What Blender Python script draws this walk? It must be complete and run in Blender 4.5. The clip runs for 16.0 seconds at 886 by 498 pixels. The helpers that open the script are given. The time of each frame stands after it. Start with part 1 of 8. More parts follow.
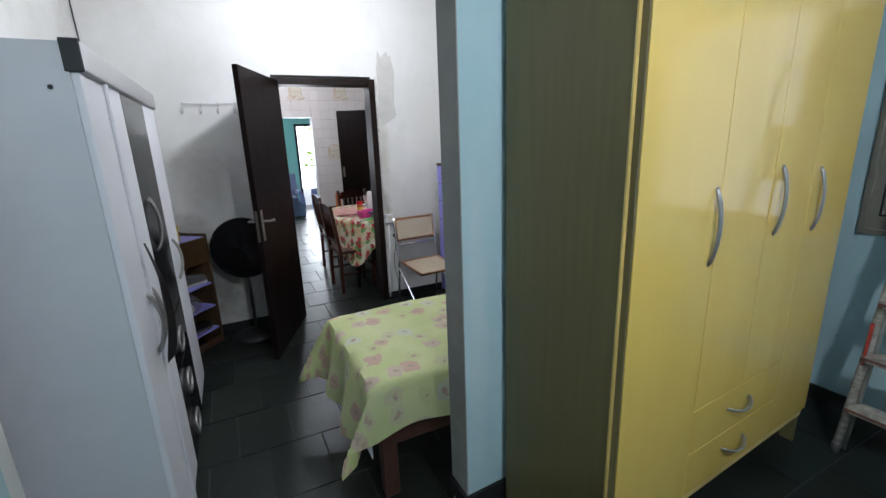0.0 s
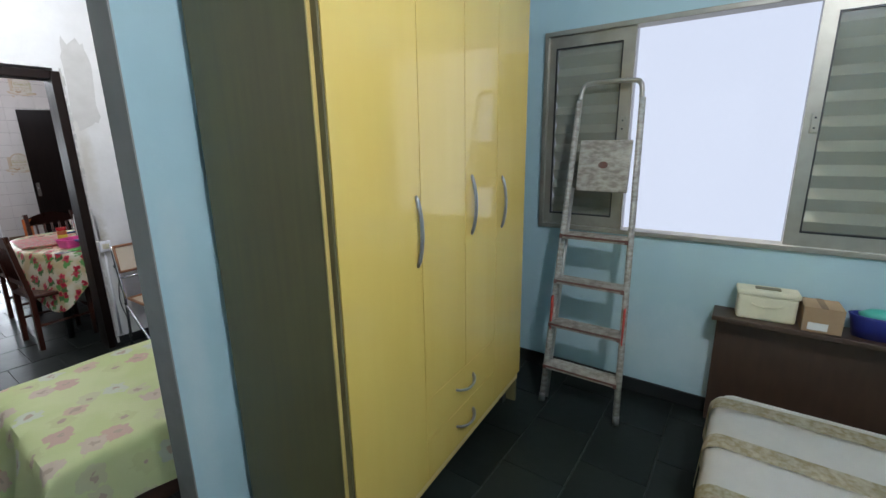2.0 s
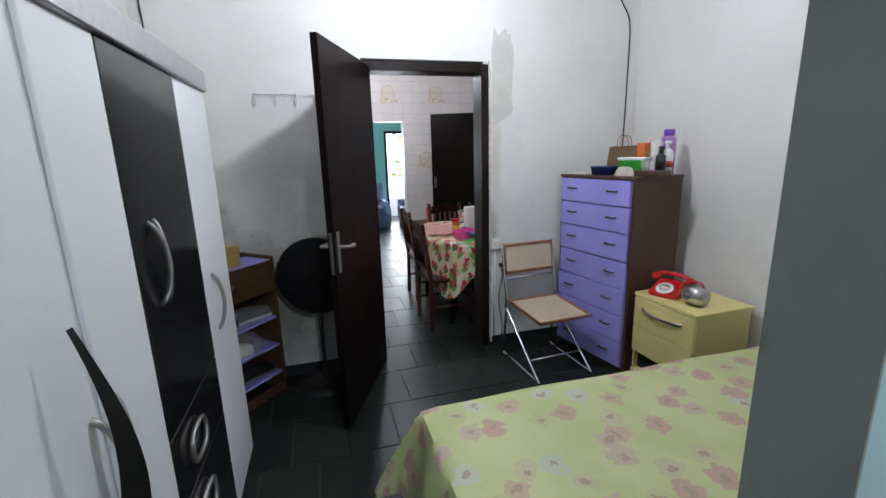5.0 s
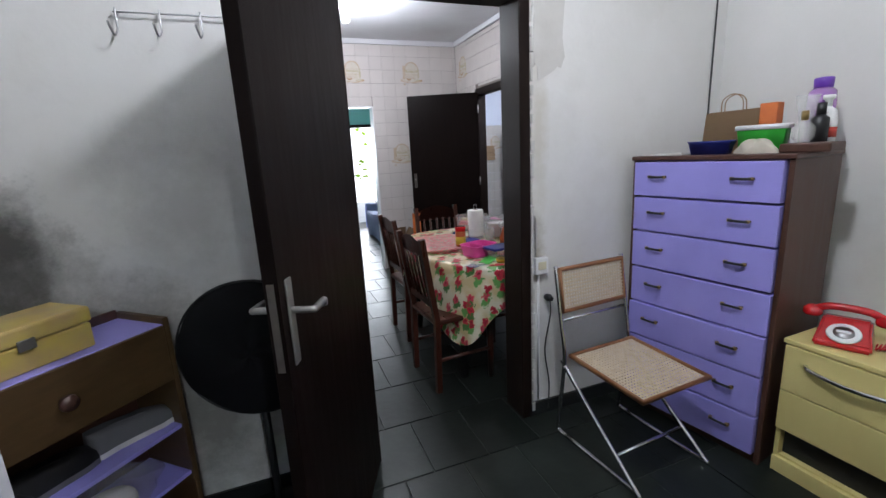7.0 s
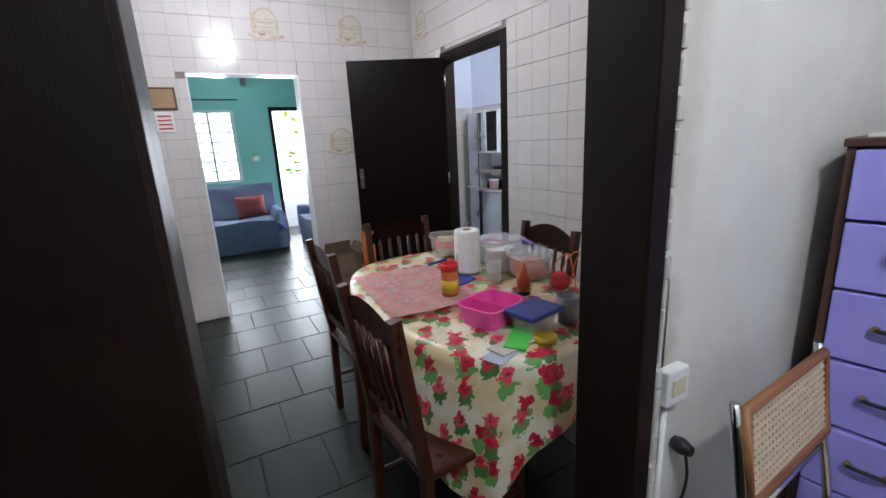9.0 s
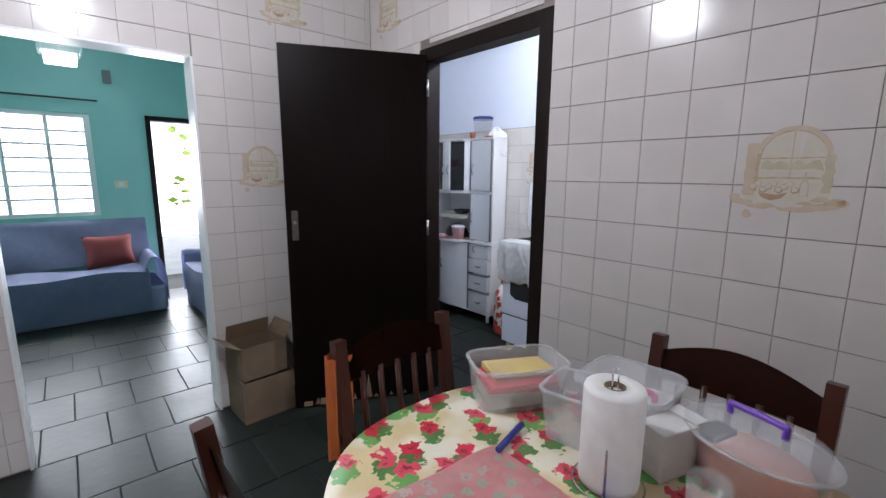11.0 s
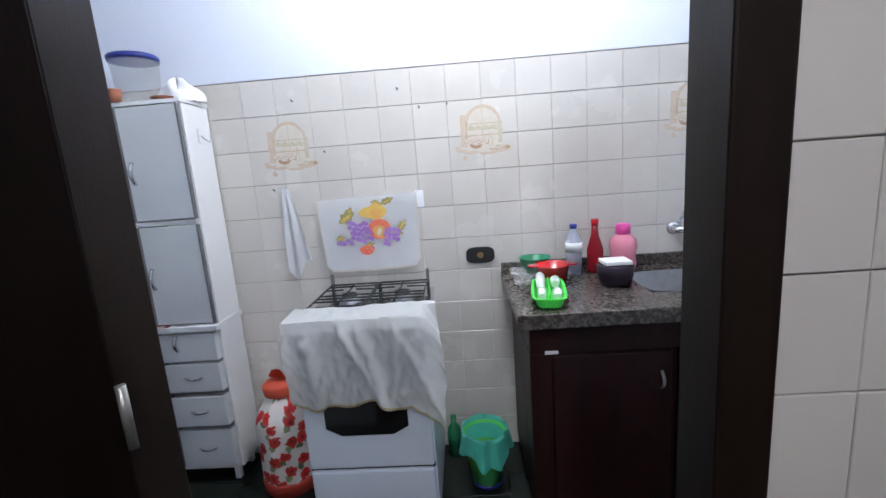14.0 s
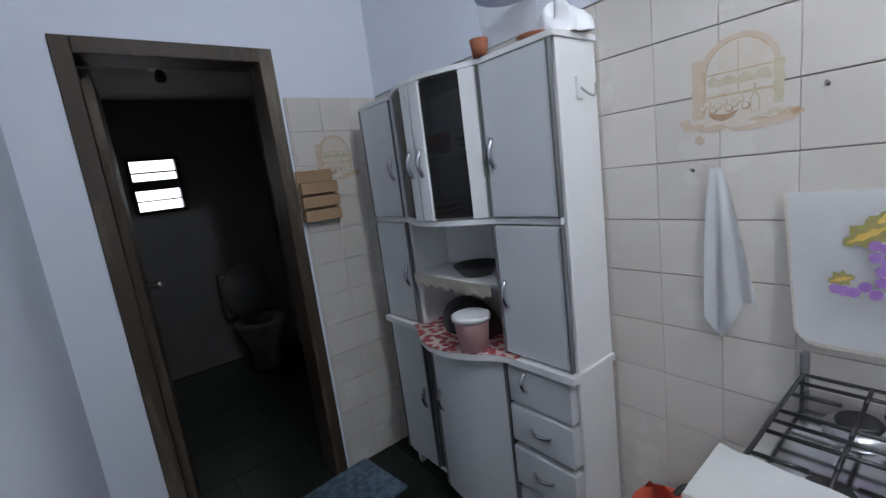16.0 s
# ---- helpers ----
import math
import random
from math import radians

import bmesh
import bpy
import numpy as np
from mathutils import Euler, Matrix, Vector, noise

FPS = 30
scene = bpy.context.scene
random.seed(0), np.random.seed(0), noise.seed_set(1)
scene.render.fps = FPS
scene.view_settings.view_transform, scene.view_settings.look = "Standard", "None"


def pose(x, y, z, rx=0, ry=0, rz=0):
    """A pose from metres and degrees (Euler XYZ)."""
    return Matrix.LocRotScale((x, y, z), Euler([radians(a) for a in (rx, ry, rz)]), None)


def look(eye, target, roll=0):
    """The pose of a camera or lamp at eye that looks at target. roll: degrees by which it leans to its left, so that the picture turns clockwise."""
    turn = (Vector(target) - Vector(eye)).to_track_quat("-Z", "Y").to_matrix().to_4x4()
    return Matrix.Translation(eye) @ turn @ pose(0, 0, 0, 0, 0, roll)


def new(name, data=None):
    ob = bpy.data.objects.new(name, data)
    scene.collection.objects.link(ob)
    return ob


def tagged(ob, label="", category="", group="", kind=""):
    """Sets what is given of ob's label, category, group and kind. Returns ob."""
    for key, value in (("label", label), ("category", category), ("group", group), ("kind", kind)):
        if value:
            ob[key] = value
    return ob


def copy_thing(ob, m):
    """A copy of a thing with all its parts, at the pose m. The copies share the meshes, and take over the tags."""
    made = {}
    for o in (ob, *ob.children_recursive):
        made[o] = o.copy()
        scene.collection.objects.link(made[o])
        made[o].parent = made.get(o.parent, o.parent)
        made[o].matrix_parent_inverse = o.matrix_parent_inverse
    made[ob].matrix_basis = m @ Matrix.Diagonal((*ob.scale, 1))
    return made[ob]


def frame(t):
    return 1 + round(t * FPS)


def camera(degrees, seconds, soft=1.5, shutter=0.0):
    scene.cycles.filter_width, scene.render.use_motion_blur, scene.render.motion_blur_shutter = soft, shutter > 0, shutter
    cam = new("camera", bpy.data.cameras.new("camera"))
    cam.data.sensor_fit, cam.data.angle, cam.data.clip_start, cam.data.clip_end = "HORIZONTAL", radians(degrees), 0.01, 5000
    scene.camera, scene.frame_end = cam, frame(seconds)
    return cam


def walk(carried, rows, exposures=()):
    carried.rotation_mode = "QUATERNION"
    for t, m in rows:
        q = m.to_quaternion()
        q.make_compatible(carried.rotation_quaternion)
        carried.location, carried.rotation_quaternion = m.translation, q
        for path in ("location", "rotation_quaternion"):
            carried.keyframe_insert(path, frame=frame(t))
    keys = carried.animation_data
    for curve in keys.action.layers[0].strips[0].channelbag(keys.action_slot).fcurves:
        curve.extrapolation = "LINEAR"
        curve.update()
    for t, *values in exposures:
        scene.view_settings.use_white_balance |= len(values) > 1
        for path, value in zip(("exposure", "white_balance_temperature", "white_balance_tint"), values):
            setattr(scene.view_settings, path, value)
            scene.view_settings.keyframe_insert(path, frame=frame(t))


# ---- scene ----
cam = camera(91.4, 16.0)
PATH = [
    (0, (0.056, -0.003, 1.59), (0.904, 1.737, 1.087), -2.1),
    (0.5, (0.107, -0.021, 1.588), (1.172, 1.599, 1.094), -2.1),
    (1, (0.183, -0.048, 1.582), (1.523, 1.348, 1.078), -1.0),
    (1.5, (0.226, -0.075, 1.581), (1.748, 1.128, 1.094), -0.7),
    (2, (0.244, -0.093, 1.584), (1.832, 1.025, 1.105), -0.9),
    (2.5, (0.233, -0.068, 1.587), (1.755, 1.132, 1.094), -0.9),
    (3, (0.173, 0.029, 1.579), (1.434, 1.49, 1.055), 0.0),
    (3.5, (0.073, 0.182, 1.578), (1.032, 1.863, 1.071), -0.9),
    (4, (0.051, 0.294, 1.599), (0.721, 2.108, 1.089), -0.9),
    (4.5, (0.13, 0.624, 1.57), (0.629, 2.508, 1.119), -1.4),
    (7, (0.242, 2.193, 1.412), (0.925, 4.021, 0.973), -3.0),
    (7.5, (0.316, 2.53, 1.392), (0.973, 4.36, 0.925), -2.0),
    (8, (0.39, 2.851, 1.38), (1.203, 4.621, 0.923), -1.2),
    (8.5, (0.487, 3.148, 1.381), (1.37, 4.876, 0.897), -2.4),
    (11, (0.849, 4.779, 1.378), (2.139, 6.269, 1.037), 0.4),
    (11.5, (0.872, 5.102, 1.352), (2.419, 6.323, 1.01), -2.1),
    (12, (0.966, 5.45, 1.368), (2.667, 6.455, 1.055), -5.8),
    (12.5, (1.056, 5.795, 1.359), (2.915, 6.453, 1.022), -4.7),
    (13, (1.272, 6.046, 1.351), (3.167, 6.573, 0.991), -6.0),
    (13.5, (1.616, 6.231, 1.353), (3.55, 6.58, 0.986), -5.3),
    (14, (1.965, 6.332, 1.35), (3.929, 6.434, 0.986), -4.3),
    (14.5, (2.282, 6.36, 1.347), (4.232, 6.594, 0.969), -5.2),
    (15, (2.524, 6.453, 1.351), (4.365, 7.118, 0.942), -4.7),
    (15.5, (2.67, 6.615, 1.37), (4.348, 7.642, 1.009), -5.8),
    (16, (2.732, 6.71, 1.386), (3.934, 8.27, 1.036), -7.3),
]
walk(cam, [(r[0], look(*r[1:])) for r in PATH], [(0.0, 0.36, 6120, 11), (4.6, 0.34, 6120, 11), (7.0, 0.34, 6120, 12), (8.6, 0.45, 6120, 12), (11.0, 0.38, 6150, 13), (14.5, 0.22, 6200, 10), (15.2, 0.06, 6250, 9.5), (16.0, -0.25, 6300, 9.5)])


# ---- light ----
world = bpy.data.worlds.new("sky")
scene.world = world
world.use_nodes = True
_nt = world.node_tree
_bg = _nt.nodes["Background"]
_sky = _nt.nodes.new("ShaderNodeTexSky")
_sky.sky_type = "NISHITA"
_sky.sun_disc = False
_sky.sun_elevation = radians(50)
_sky.sun_rotation = radians(30)
_nt.links.new(_sky.outputs[0], _bg.inputs[0])
_bg.inputs[1].default_value = 0.12


def lamp(name, kind, m, energy, colour, size=0.1, size_y=None, angle=None):
    data = bpy.data.lights.new(name, kind)
    data.energy, data.color = energy, colour
    if kind == "AREA":
        data.shape, data.size, data.size_y = "RECTANGLE", size, size_y or size
    elif kind == "SUN":
        data.angle = angle
    else:
        data.shadow_soft_size = size
    ob = new(name, data)
    ob.matrix_world = m
    return ob


lamp("sun", "SUN", look((2.0, 16.0, 9.0), (1.0, 9.0, 0.0)), 3.0, (1.0, 0.95, 0.88), angle=radians(0.6))
lamp("bedroom_window_light", "AREA", look((3.02, 0.1, 1.60), (0.0, 0.1, 1.60)), 2.7, (0.86, 0.90, 1.0), 1.5, 1.4)
lamp("front_door_light", "AREA", look((1.80, 10.45, 1.0), (1.1, 7.0, 0.6)), 30, (0.93, 0.97, 1.0), 0.5, 1.7)
lamp("front_window_light", "AREA", look((0.45, 10.45, 1.42), (0.6, 7.0, 0.8)), 24, (0.93, 0.97, 1.0), 1.1, 0.9)
lamp("bedroom_bulb_light", "POINT", pose(0.80, 2.84, 2.62), 52, (0.95, 0.97, 1.0), 0.05)
lamp("back_bedroom_bulb_light", "POINT", pose(0.74, -0.62, 2.62), 60, (0.95, 0.97, 1.0), 0.05)
lamp("dining_bulb_light", "POINT", pose(0.95, 6.10, 2.42), 43, (0.95, 0.97, 1.0), 0.06)
lamp("bathroom_window_light", "AREA", look((3.14, 10.73, 1.57), (3.14, 9.0, 1.75)), 0.9, (0.93, 0.97, 1.0), 0.30, 0.34)
lamp("kitchen_tube_light", "POINT", pose(3.25, 6.30, 2.52), 55, (0.93, 0.96, 1.0), 0.08)


# ---- materials ----
def mat(name, colour, rough=0.6, metal=0.0, second=None, scale=6.0, mix=0.5, bump=0.1, bump_scale=60.0, spec=0.5,
        stretch=(1, 1, 1), rnd=0.0, wear=None, wear_amt=0.3, coat=0.0, world_space=True, grain=0.0):
    m = bpy.data.materials.new(name)
    m.use_nodes = True
    nt = m.node_tree
    b = nt.nodes["Principled BSDF"]
    N = nt.nodes.new
    L = nt.links.new
    b.inputs["Roughness"].default_value = rough
    b.inputs["Metallic"].default_value = metal
    b.inputs["Specular IOR Level"].default_value = spec
    b.inputs["Coat Weight"].default_value = coat
    b.inputs["Coat Roughness"].default_value = 0.07
    if world_space:
        g = N("ShaderNodeNewGeometry")
        src = g.outputs["Position"]
    else:
        g = N("ShaderNodeTexCoord")
        src = g.outputs["Object"]
    mp = N("ShaderNodeMapping")
    mp.inputs["Scale"].default_value = stretch
    L(src, mp.inputs["Vector"])
    vec = mp.outputs[0]
    n1 = N("ShaderNodeTexNoise")
    n1.inputs["Scale"].default_value = scale
    n1.inputs["Detail"].default_value = 6
    L(vec, n1.inputs["Vector"])
    second = second or tuple(c * 0.8 for c in colour)
    cr = N("ShaderNodeValToRGB")
    cr.color_ramp.elements[0].position = max(0.0, 0.5 - mix / 2)
    cr.color_ramp.elements[1].position = min(1.0, 0.5 + mix / 2)
    cr.color_ramp.elements[0].color = (*second, 1)
    cr.color_ramp.elements[1].color = (*colour, 1)
    L(n1.outputs["Fac"], cr.inputs[0])
    out = cr.outputs[0]
    if wear:
        n3 = N("ShaderNodeTexNoise")
        n3.inputs["Scale"].default_value = scale * 0.23
        n3.inputs["Detail"].default_value = 9
        n3.inputs["Roughness"].default_value = 0.7
        L(vec, n3.inputs["Vector"])
        r3 = N("ShaderNodeValToRGB")
        r3.color_ramp.elements[0].position = 0.5
        r3.color_ramp.elements[1].position = 0.72
        L(n3.outputs["Fac"], r3.inputs[0])
        ml = N("ShaderNodeMath")
        ml.operation = "MULTIPLY"
        ml.inputs[1].default_value = wear_amt
        L(r3.outputs[0], ml.inputs[0])
        mx = N("ShaderNodeMixRGB")
        L(ml.outputs[0], mx.inputs[0])
        L(out, mx.inputs[1])
        mx.inputs[2].default_value = (*wear, 1)
        out = mx.outputs[0]
    if rnd:
        oi = N("ShaderNodeObjectInfo")
        mr = N("ShaderNodeMapRange")
        mr.inputs["To Min"].default_value = 1 - rnd
        mr.inputs["To Max"].default_value = 1 + rnd
        L(oi.outputs["Random"], mr.inputs["Value"])
        hs = N("ShaderNodeHueSaturation")
        L(mr.outputs[0], hs.inputs["Value"])
        L(out, hs.inputs["Color"])
        out = hs.outputs[0]
    L(out, b.inputs["Base Color"])
    if bump:
        n2 = N("ShaderNodeTexNoise")
        n2.inputs["Scale"].default_value = bump_scale
        n2.inputs["Detail"].default_value = 4
        L(vec, n2.inputs["Vector"])
        bp = N("ShaderNodeBump")
        bp.inputs["Strength"].default_value = bump
        bp.inputs["Distance"].default_value = min(0.004, 0.12 / bump_scale)
        L(n2.outputs["Fac"], bp.inputs["Height"])
        L(bp.outputs[0], b.inputs["Normal"])
        rr = N("ShaderNodeMapRange")
        rr.inputs["To Min"].default_value = max(0.02, rough - 0.1)
        rr.inputs["To Max"].default_value = min(1.0, rough + 0.12)
        L(n1.outputs["Fac"], rr.inputs["Value"])
        L(rr.outputs[0], b.inputs["Roughness"])
    return m


def glass(name, colour=(1, 1, 1), rough=0.02, alpha=None):
    m = bpy.data.materials.new(name)
    m.use_nodes = True
    b = m.node_tree.nodes["Principled BSDF"]
    b.inputs["Base Color"].default_value = (*colour, 1)
    b.inputs["Roughness"].default_value = rough
    if alpha is None:
        b.inputs["Transmission Weight"].default_value = 1.0
        b.inputs["IOR"].default_value = 1.15
    else:
        b.inputs["Alpha"].default_value = alpha
    return m


def glow(name, colour, strength):
    m = bpy.data.materials.new(name)
    m.use_nodes = True
    b = m.node_tree.nodes["Principled BSDF"]
    b.inputs["Base Color"].default_value = (0, 0, 0, 1)
    b.inputs["Emission Color"].default_value = (*colour, 1)
    b.inputs["Emission Strength"].default_value = strength
    return m


def floral(name, ground, ground2, petals, leaf, scale, size=0.32, leaf_size=0.5, rough=0.75, coord="UV", rag=0.40):
    """Printed cloth: round petalled flowers with leaf blotches beside them, on a clouded ground."""
    m = bpy.data.materials.new(name)
    m.use_nodes = True
    nt = m.node_tree
    b = nt.nodes["Principled BSDF"]
    b.inputs["Roughness"].default_value = rough
    N, L = nt.nodes.new, nt.links.new
    tc = N("ShaderNodeTexCoord")
    wob = N("ShaderNodeTexNoise")
    wob.inputs["Scale"].default_value = scale * (2.2 if rag < 0.5 else 4.0)
    wob.inputs["Detail"].default_value = 5
    L(tc.outputs[coord], wob.inputs["Vector"])
    add = N("ShaderNodeVectorMath")
    add.operation = "MULTIPLY_ADD"
    L(wob.outputs["Color"], add.inputs[0])
    add.inputs[1].default_value = (rag / scale,) * 3
    L(tc.outputs[coord], add.inputs[2])
    n0 = N("ShaderNodeTexNoise")
    n0.inputs["Scale"].default_value = scale * 0.6
    L(tc.outputs[coord], n0.inputs["Vector"])
    base = N("ShaderNodeMixRGB")
    r0 = N("ShaderNodeValToRGB")
    r0.color_ramp.elements[0].position, r0.color_ramp.elements[1].position = 0.42, 0.58
    L(n0.outputs["Fac"], r0.inputs[0])
    L(r0.outputs[0], base.inputs[0])
    base.inputs[1].default_value = (*ground, 1)
    base.inputs[2].default_value = (*ground2, 1)
    out = base.outputs[0]

    def layer(out, colour_by, sc, lim, shift):
        mp = N("ShaderNodeMapping")
        mp.inputs["Location"].default_value = (shift, shift * 1.7, 0)
        L(add.outputs[0], mp.inputs["Vector"])
        v = N("ShaderNodeTexVoronoi")
        v.voronoi_dimensions = "2D"
        v.inputs["Scale"].default_value = sc
        v.inputs["Randomness"].default_value = 0.85
        L(mp.outputs[0], v.inputs["Vector"])
        ramp = N("ShaderNodeValToRGB")
        ramp.color_ramp.elements[0].position, ramp.color_ramp.elements[1].position = lim, lim + 0.03
        ramp.color_ramp.elements[0].color, ramp.color_ramp.elements[1].color = (1, 1, 1, 1), (0, 0, 0, 1)
        L(v.outputs["Distance"], ramp.inputs[0])
        mx = N("ShaderNodeMixRGB")
        L(ramp.outputs[0], mx.inputs[0])
        L(out, mx.inputs[1])
        if len(colour_by) == 1:
            mx.inputs[2].default_value = (*colour_by[0], 1)
        else:
            sep = N("ShaderNodeSeparateColor")
            L(v.outputs["Color"], sep.inputs[0])
            cr = N("ShaderNodeValToRGB")
            cr.color_ramp.interpolation = "CONSTANT"
            for i, c in enumerate(colour_by):
                e = cr.color_ramp.elements[i] if i < 2 else cr.color_ramp.elements.new(i / len(colour_by))
                e.position = i / len(colour_by)
                e.color = (*c, 1)
            L(sep.outputs[0], cr.inputs[0])
            L(cr.outputs[0], mx.inputs[2])
        return mx.outputs[0]

    if leaf:
        out = layer(out, [leaf, tuple(c * 1.8 for c in leaf)], scale, leaf_size * 0.62, 0.017)
    out = layer(out, petals, scale, size, 0.0)
    out = layer(out, [tuple(c * (0.45 if leaf else 0.8) for c in petals[0])], scale, size * 0.3, 0.0)
    L(out, b.inputs["Base Color"])
    nb = N("ShaderNodeTexNoise")
    nb.inputs["Scale"].default_value = 300
    bp = N("ShaderNodeBump")
    bp.inputs["Strength"].default_value = 0.12
    bp.inputs["Distance"].default_value = 0.002
    L(nb.outputs["Fac"], bp.inputs["Height"])
    L(bp.outputs[0], b.inputs["Normal"])
    return m


M = {}
M["plaster"] = mat("white_plaster", (0.74, 0.73, 0.71), 0.85, second=(0.66, 0.65, 0.62), scale=2.2, wear=(0.40, 0.38, 0.33), wear_amt=0.42, bump=0.3, bump_scale=35)
M["plaster_grey"] = mat("bare_grey_plaster", (0.30, 0.285, 0.26), 0.9, second=(0.24, 0.23, 0.21), scale=7, bump=0.35, bump_scale=50)
M["blue_paint"] = mat("pale_blue_wall_paint", (0.43, 0.58, 0.61), 0.8, second=(0.38, 0.53, 0.57), scale=2.5, wear=(0.5, 0.6, 0.6), wear_amt=0.3, bump=0.25, bump_scale=40)
M["teal_paint"] = mat("teal_wall_paint", (0.27, 0.53, 0.49), 0.8, second=(0.24, 0.48, 0.45), scale=3, bump=0.2)
M["kitchen_paint"] = mat("bluish_white_paint", (0.70, 0.73, 0.80), 0.8, second=(0.64, 0.68, 0.76), scale=1.6, bump=0.2, bump_scale=30)
# Tile colour taken down so that the bathroom's dimness sits in it.
M["bath_dim_paint"] = mat("dimmed_bathroom_tile", (0.13, 0.125, 0.12), 0.4, scale=4)
M["ceiling"] = mat("white_ceiling_paint", (0.72, 0.72, 0.74), 0.85, scale=1.5, bump=0.15)
M["tile"] = mat("glazed_white_tile", (0.62, 0.575, 0.55), 0.16, second=(0.59, 0.55, 0.525), scale=9, bump=0.03, bump_scale=8, rnd=0.03, coat=0.3)
M["ktile"] = mat("glazed_cream_tile", (0.59, 0.56, 0.515), 0.24, second=(0.545, 0.51, 0.465), spec=0.4, scale=5, bump=0.03, bump_scale=8, rnd=0.05, coat=0.08)
M["grout"] = mat("dark_grout", (0.235, 0.205, 0.185), 0.9, scale=20)
M["kgrout"] = mat("light_grout", (0.30, 0.255, 0.21), 0.9, scale=20)
M["slate"] = mat("dark_slate_tile", (0.015, 0.019, 0.016), 0.36, second=(0.008, 0.0105, 0.009), spec=0.22, scale=5, bump=0.25, bump_scale=22, rnd=0.25, wear=(0.036, 0.042, 0.037), wear_amt=0.35)
M["slate_joint"] = mat("slate_joint", (0.038, 0.041, 0.038), 0.7, spec=0.2, scale=20)
M["slate_base"] = mat("slate_baseboard", (0.016, 0.018, 0.018), 0.5, spec=0.25, scale=8)
M["door_wood"] = mat("dark_varnished_wood", (0.008, 0.004, 0.0032), 0.40, second=(0.003, 0.0018, 0.0015), spec=0.08, scale=5, stretch=(9, 9, 0.6), bump=0.12, bump_scale=40, mix=0.7)
M["frame_wood"] = mat("dark_frame_wood", (0.015, 0.008, 0.006), 0.45, second=(0.007, 0.004, 0.003), spec=0.15, scale=6, stretch=(6, 6, 0.8), bump=0.15, mix=0.7)
M["old_wood"] = mat("worn_brown_frame", (0.060, 0.040, 0.022), 0.6, second=(0.024, 0.014, 0.009), scale=7, stretch=(5, 5, 0.8), bump=0.3, mix=0.7, wear=(0.3, 0.26, 0.2), wear_amt=0.5)
M["yellow"] = mat("glossy_yellow_laminate", (0.74, 0.53, 0.14), 0.15, second=(0.68, 0.47, 0.11), scale=3.5, stretch=(3, 3, 0.35), bump=0.02, bump_scale=6, mix=0.8, coat=0.7)
M["yellow_edge"] = mat("yellow_edge_band", (0.62, 0.44, 0.14), 0.4, scale=5)
M["olive"] = mat("olive_brown_laminate", (0.155, 0.125, 0.048), 0.45, second=(0.105, 0.085, 0.034), scale=7, stretch=(6, 6, 0.35), bump=0.06, mix=0.8)
M["white_lam"] = mat("white_laminate", (0.70, 0.70, 0.725), 0.32, second=(0.65, 0.65, 0.68), scale=3, bump=0.02)
# White of the doors, darkened to bring down the brightly lit sides.
M["side_lam"] = mat("toned_down_laminate", (0.57, 0.575, 0.60), 0.4, second=(0.52, 0.525, 0.55), scale=3, bump=0.03, wear=(0.45, 0.45, 0.46), wear_amt=0.3)
M["black_gloss"] = mat("black_gloss_laminate", (0.012, 0.012, 0.014), 0.14, scale=5, bump=0.02)
M["chrome"] = mat("chrome", (0.75, 0.75, 0.77), 0.14, metal=1.0, scale=30, bump=0.0)
M["steel"] = mat("brushed_steel", (0.55, 0.55, 0.56), 0.32, metal=1.0, scale=40, bump=0.05)
M["alu"] = mat("dull_aluminium", (0.50, 0.48, 0.44), 0.42, metal=0.85, second=(0.38, 0.36, 0.33), scale=14, bump=0.15)
M["satin"] = mat("satin_nickel", (0.38, 0.37, 0.35), 0.38, metal=0.8, scale=30, bump=0.0)
M["bronze"] = mat("window_aluminium", (0.40, 0.375, 0.32), 0.42, metal=0.6, second=(0.30, 0.28, 0.235), scale=10, bump=0.1)
M["slat"] = mat("painted_steel_slat", (0.29, 0.28, 0.20), 0.5, second=(0.23, 0.22, 0.155), scale=8, wear=(0.22, 0.21, 0.16), wear_amt=0.6, bump=0.1)
M["purple"] = mat("lilac_paint", (0.36, 0.33, 0.80), 0.42, second=(0.31, 0.28, 0.72), scale=5, bump=0.12, bump_scale=25)
M["brown_wood"] = mat("reddish_brown_wood", (0.095, 0.042, 0.028), 0.45, second=(0.05, 0.022, 0.015), scale=6, stretch=(5, 5, 0.6), bump=0.12, mix=0.8)
M["mid_wood"] = mat("varnished_brown_wood", (0.105, 0.06, 0.024), 0.4, second=(0.055, 0.031, 0.012), scale=6, stretch=(2, 2, 8), bump=0.1, mix=0.8)
M["chair_wood"] = mat("dark_red_varnished_wood", (0.062, 0.016, 0.009), 0.30, second=(0.035, 0.010, 0.006), spec=0.35, scale=8, stretch=(4, 4, 1), bump=0.05, mix=0.7, coat=0.1)
M["cane_wood"] = mat("honey_bentwood", (0.30, 0.13, 0.05), 0.4, second=(0.2, 0.08, 0.03), scale=9, bump=0.08)
M["cane"] = mat("woven_cane", (0.62, 0.52, 0.38), 0.7, second=(0.5, 0.4, 0.27), scale=40, bump=0.5, bump_scale=160)
M["cream"] = mat("cream_yellow_paint", (0.72, 0.62, 0.26), 0.42, second=(0.66, 0.56, 0.22), scale=4, bump=0.06)
M["red"] = mat("glossy_red_plastic", (0.55, 0.012, 0.016), 0.18, scale=6, bump=0.0, coat=0.4)
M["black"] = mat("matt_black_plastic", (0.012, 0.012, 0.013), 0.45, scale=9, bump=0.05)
# Near-black for the fan head, with its shade put into the colour.
M["fan_shade_black"] = mat("fan_shade_black", (0.009, 0.009, 0.010), 0.95, spec=0.1, scale=9, bump=0.2)
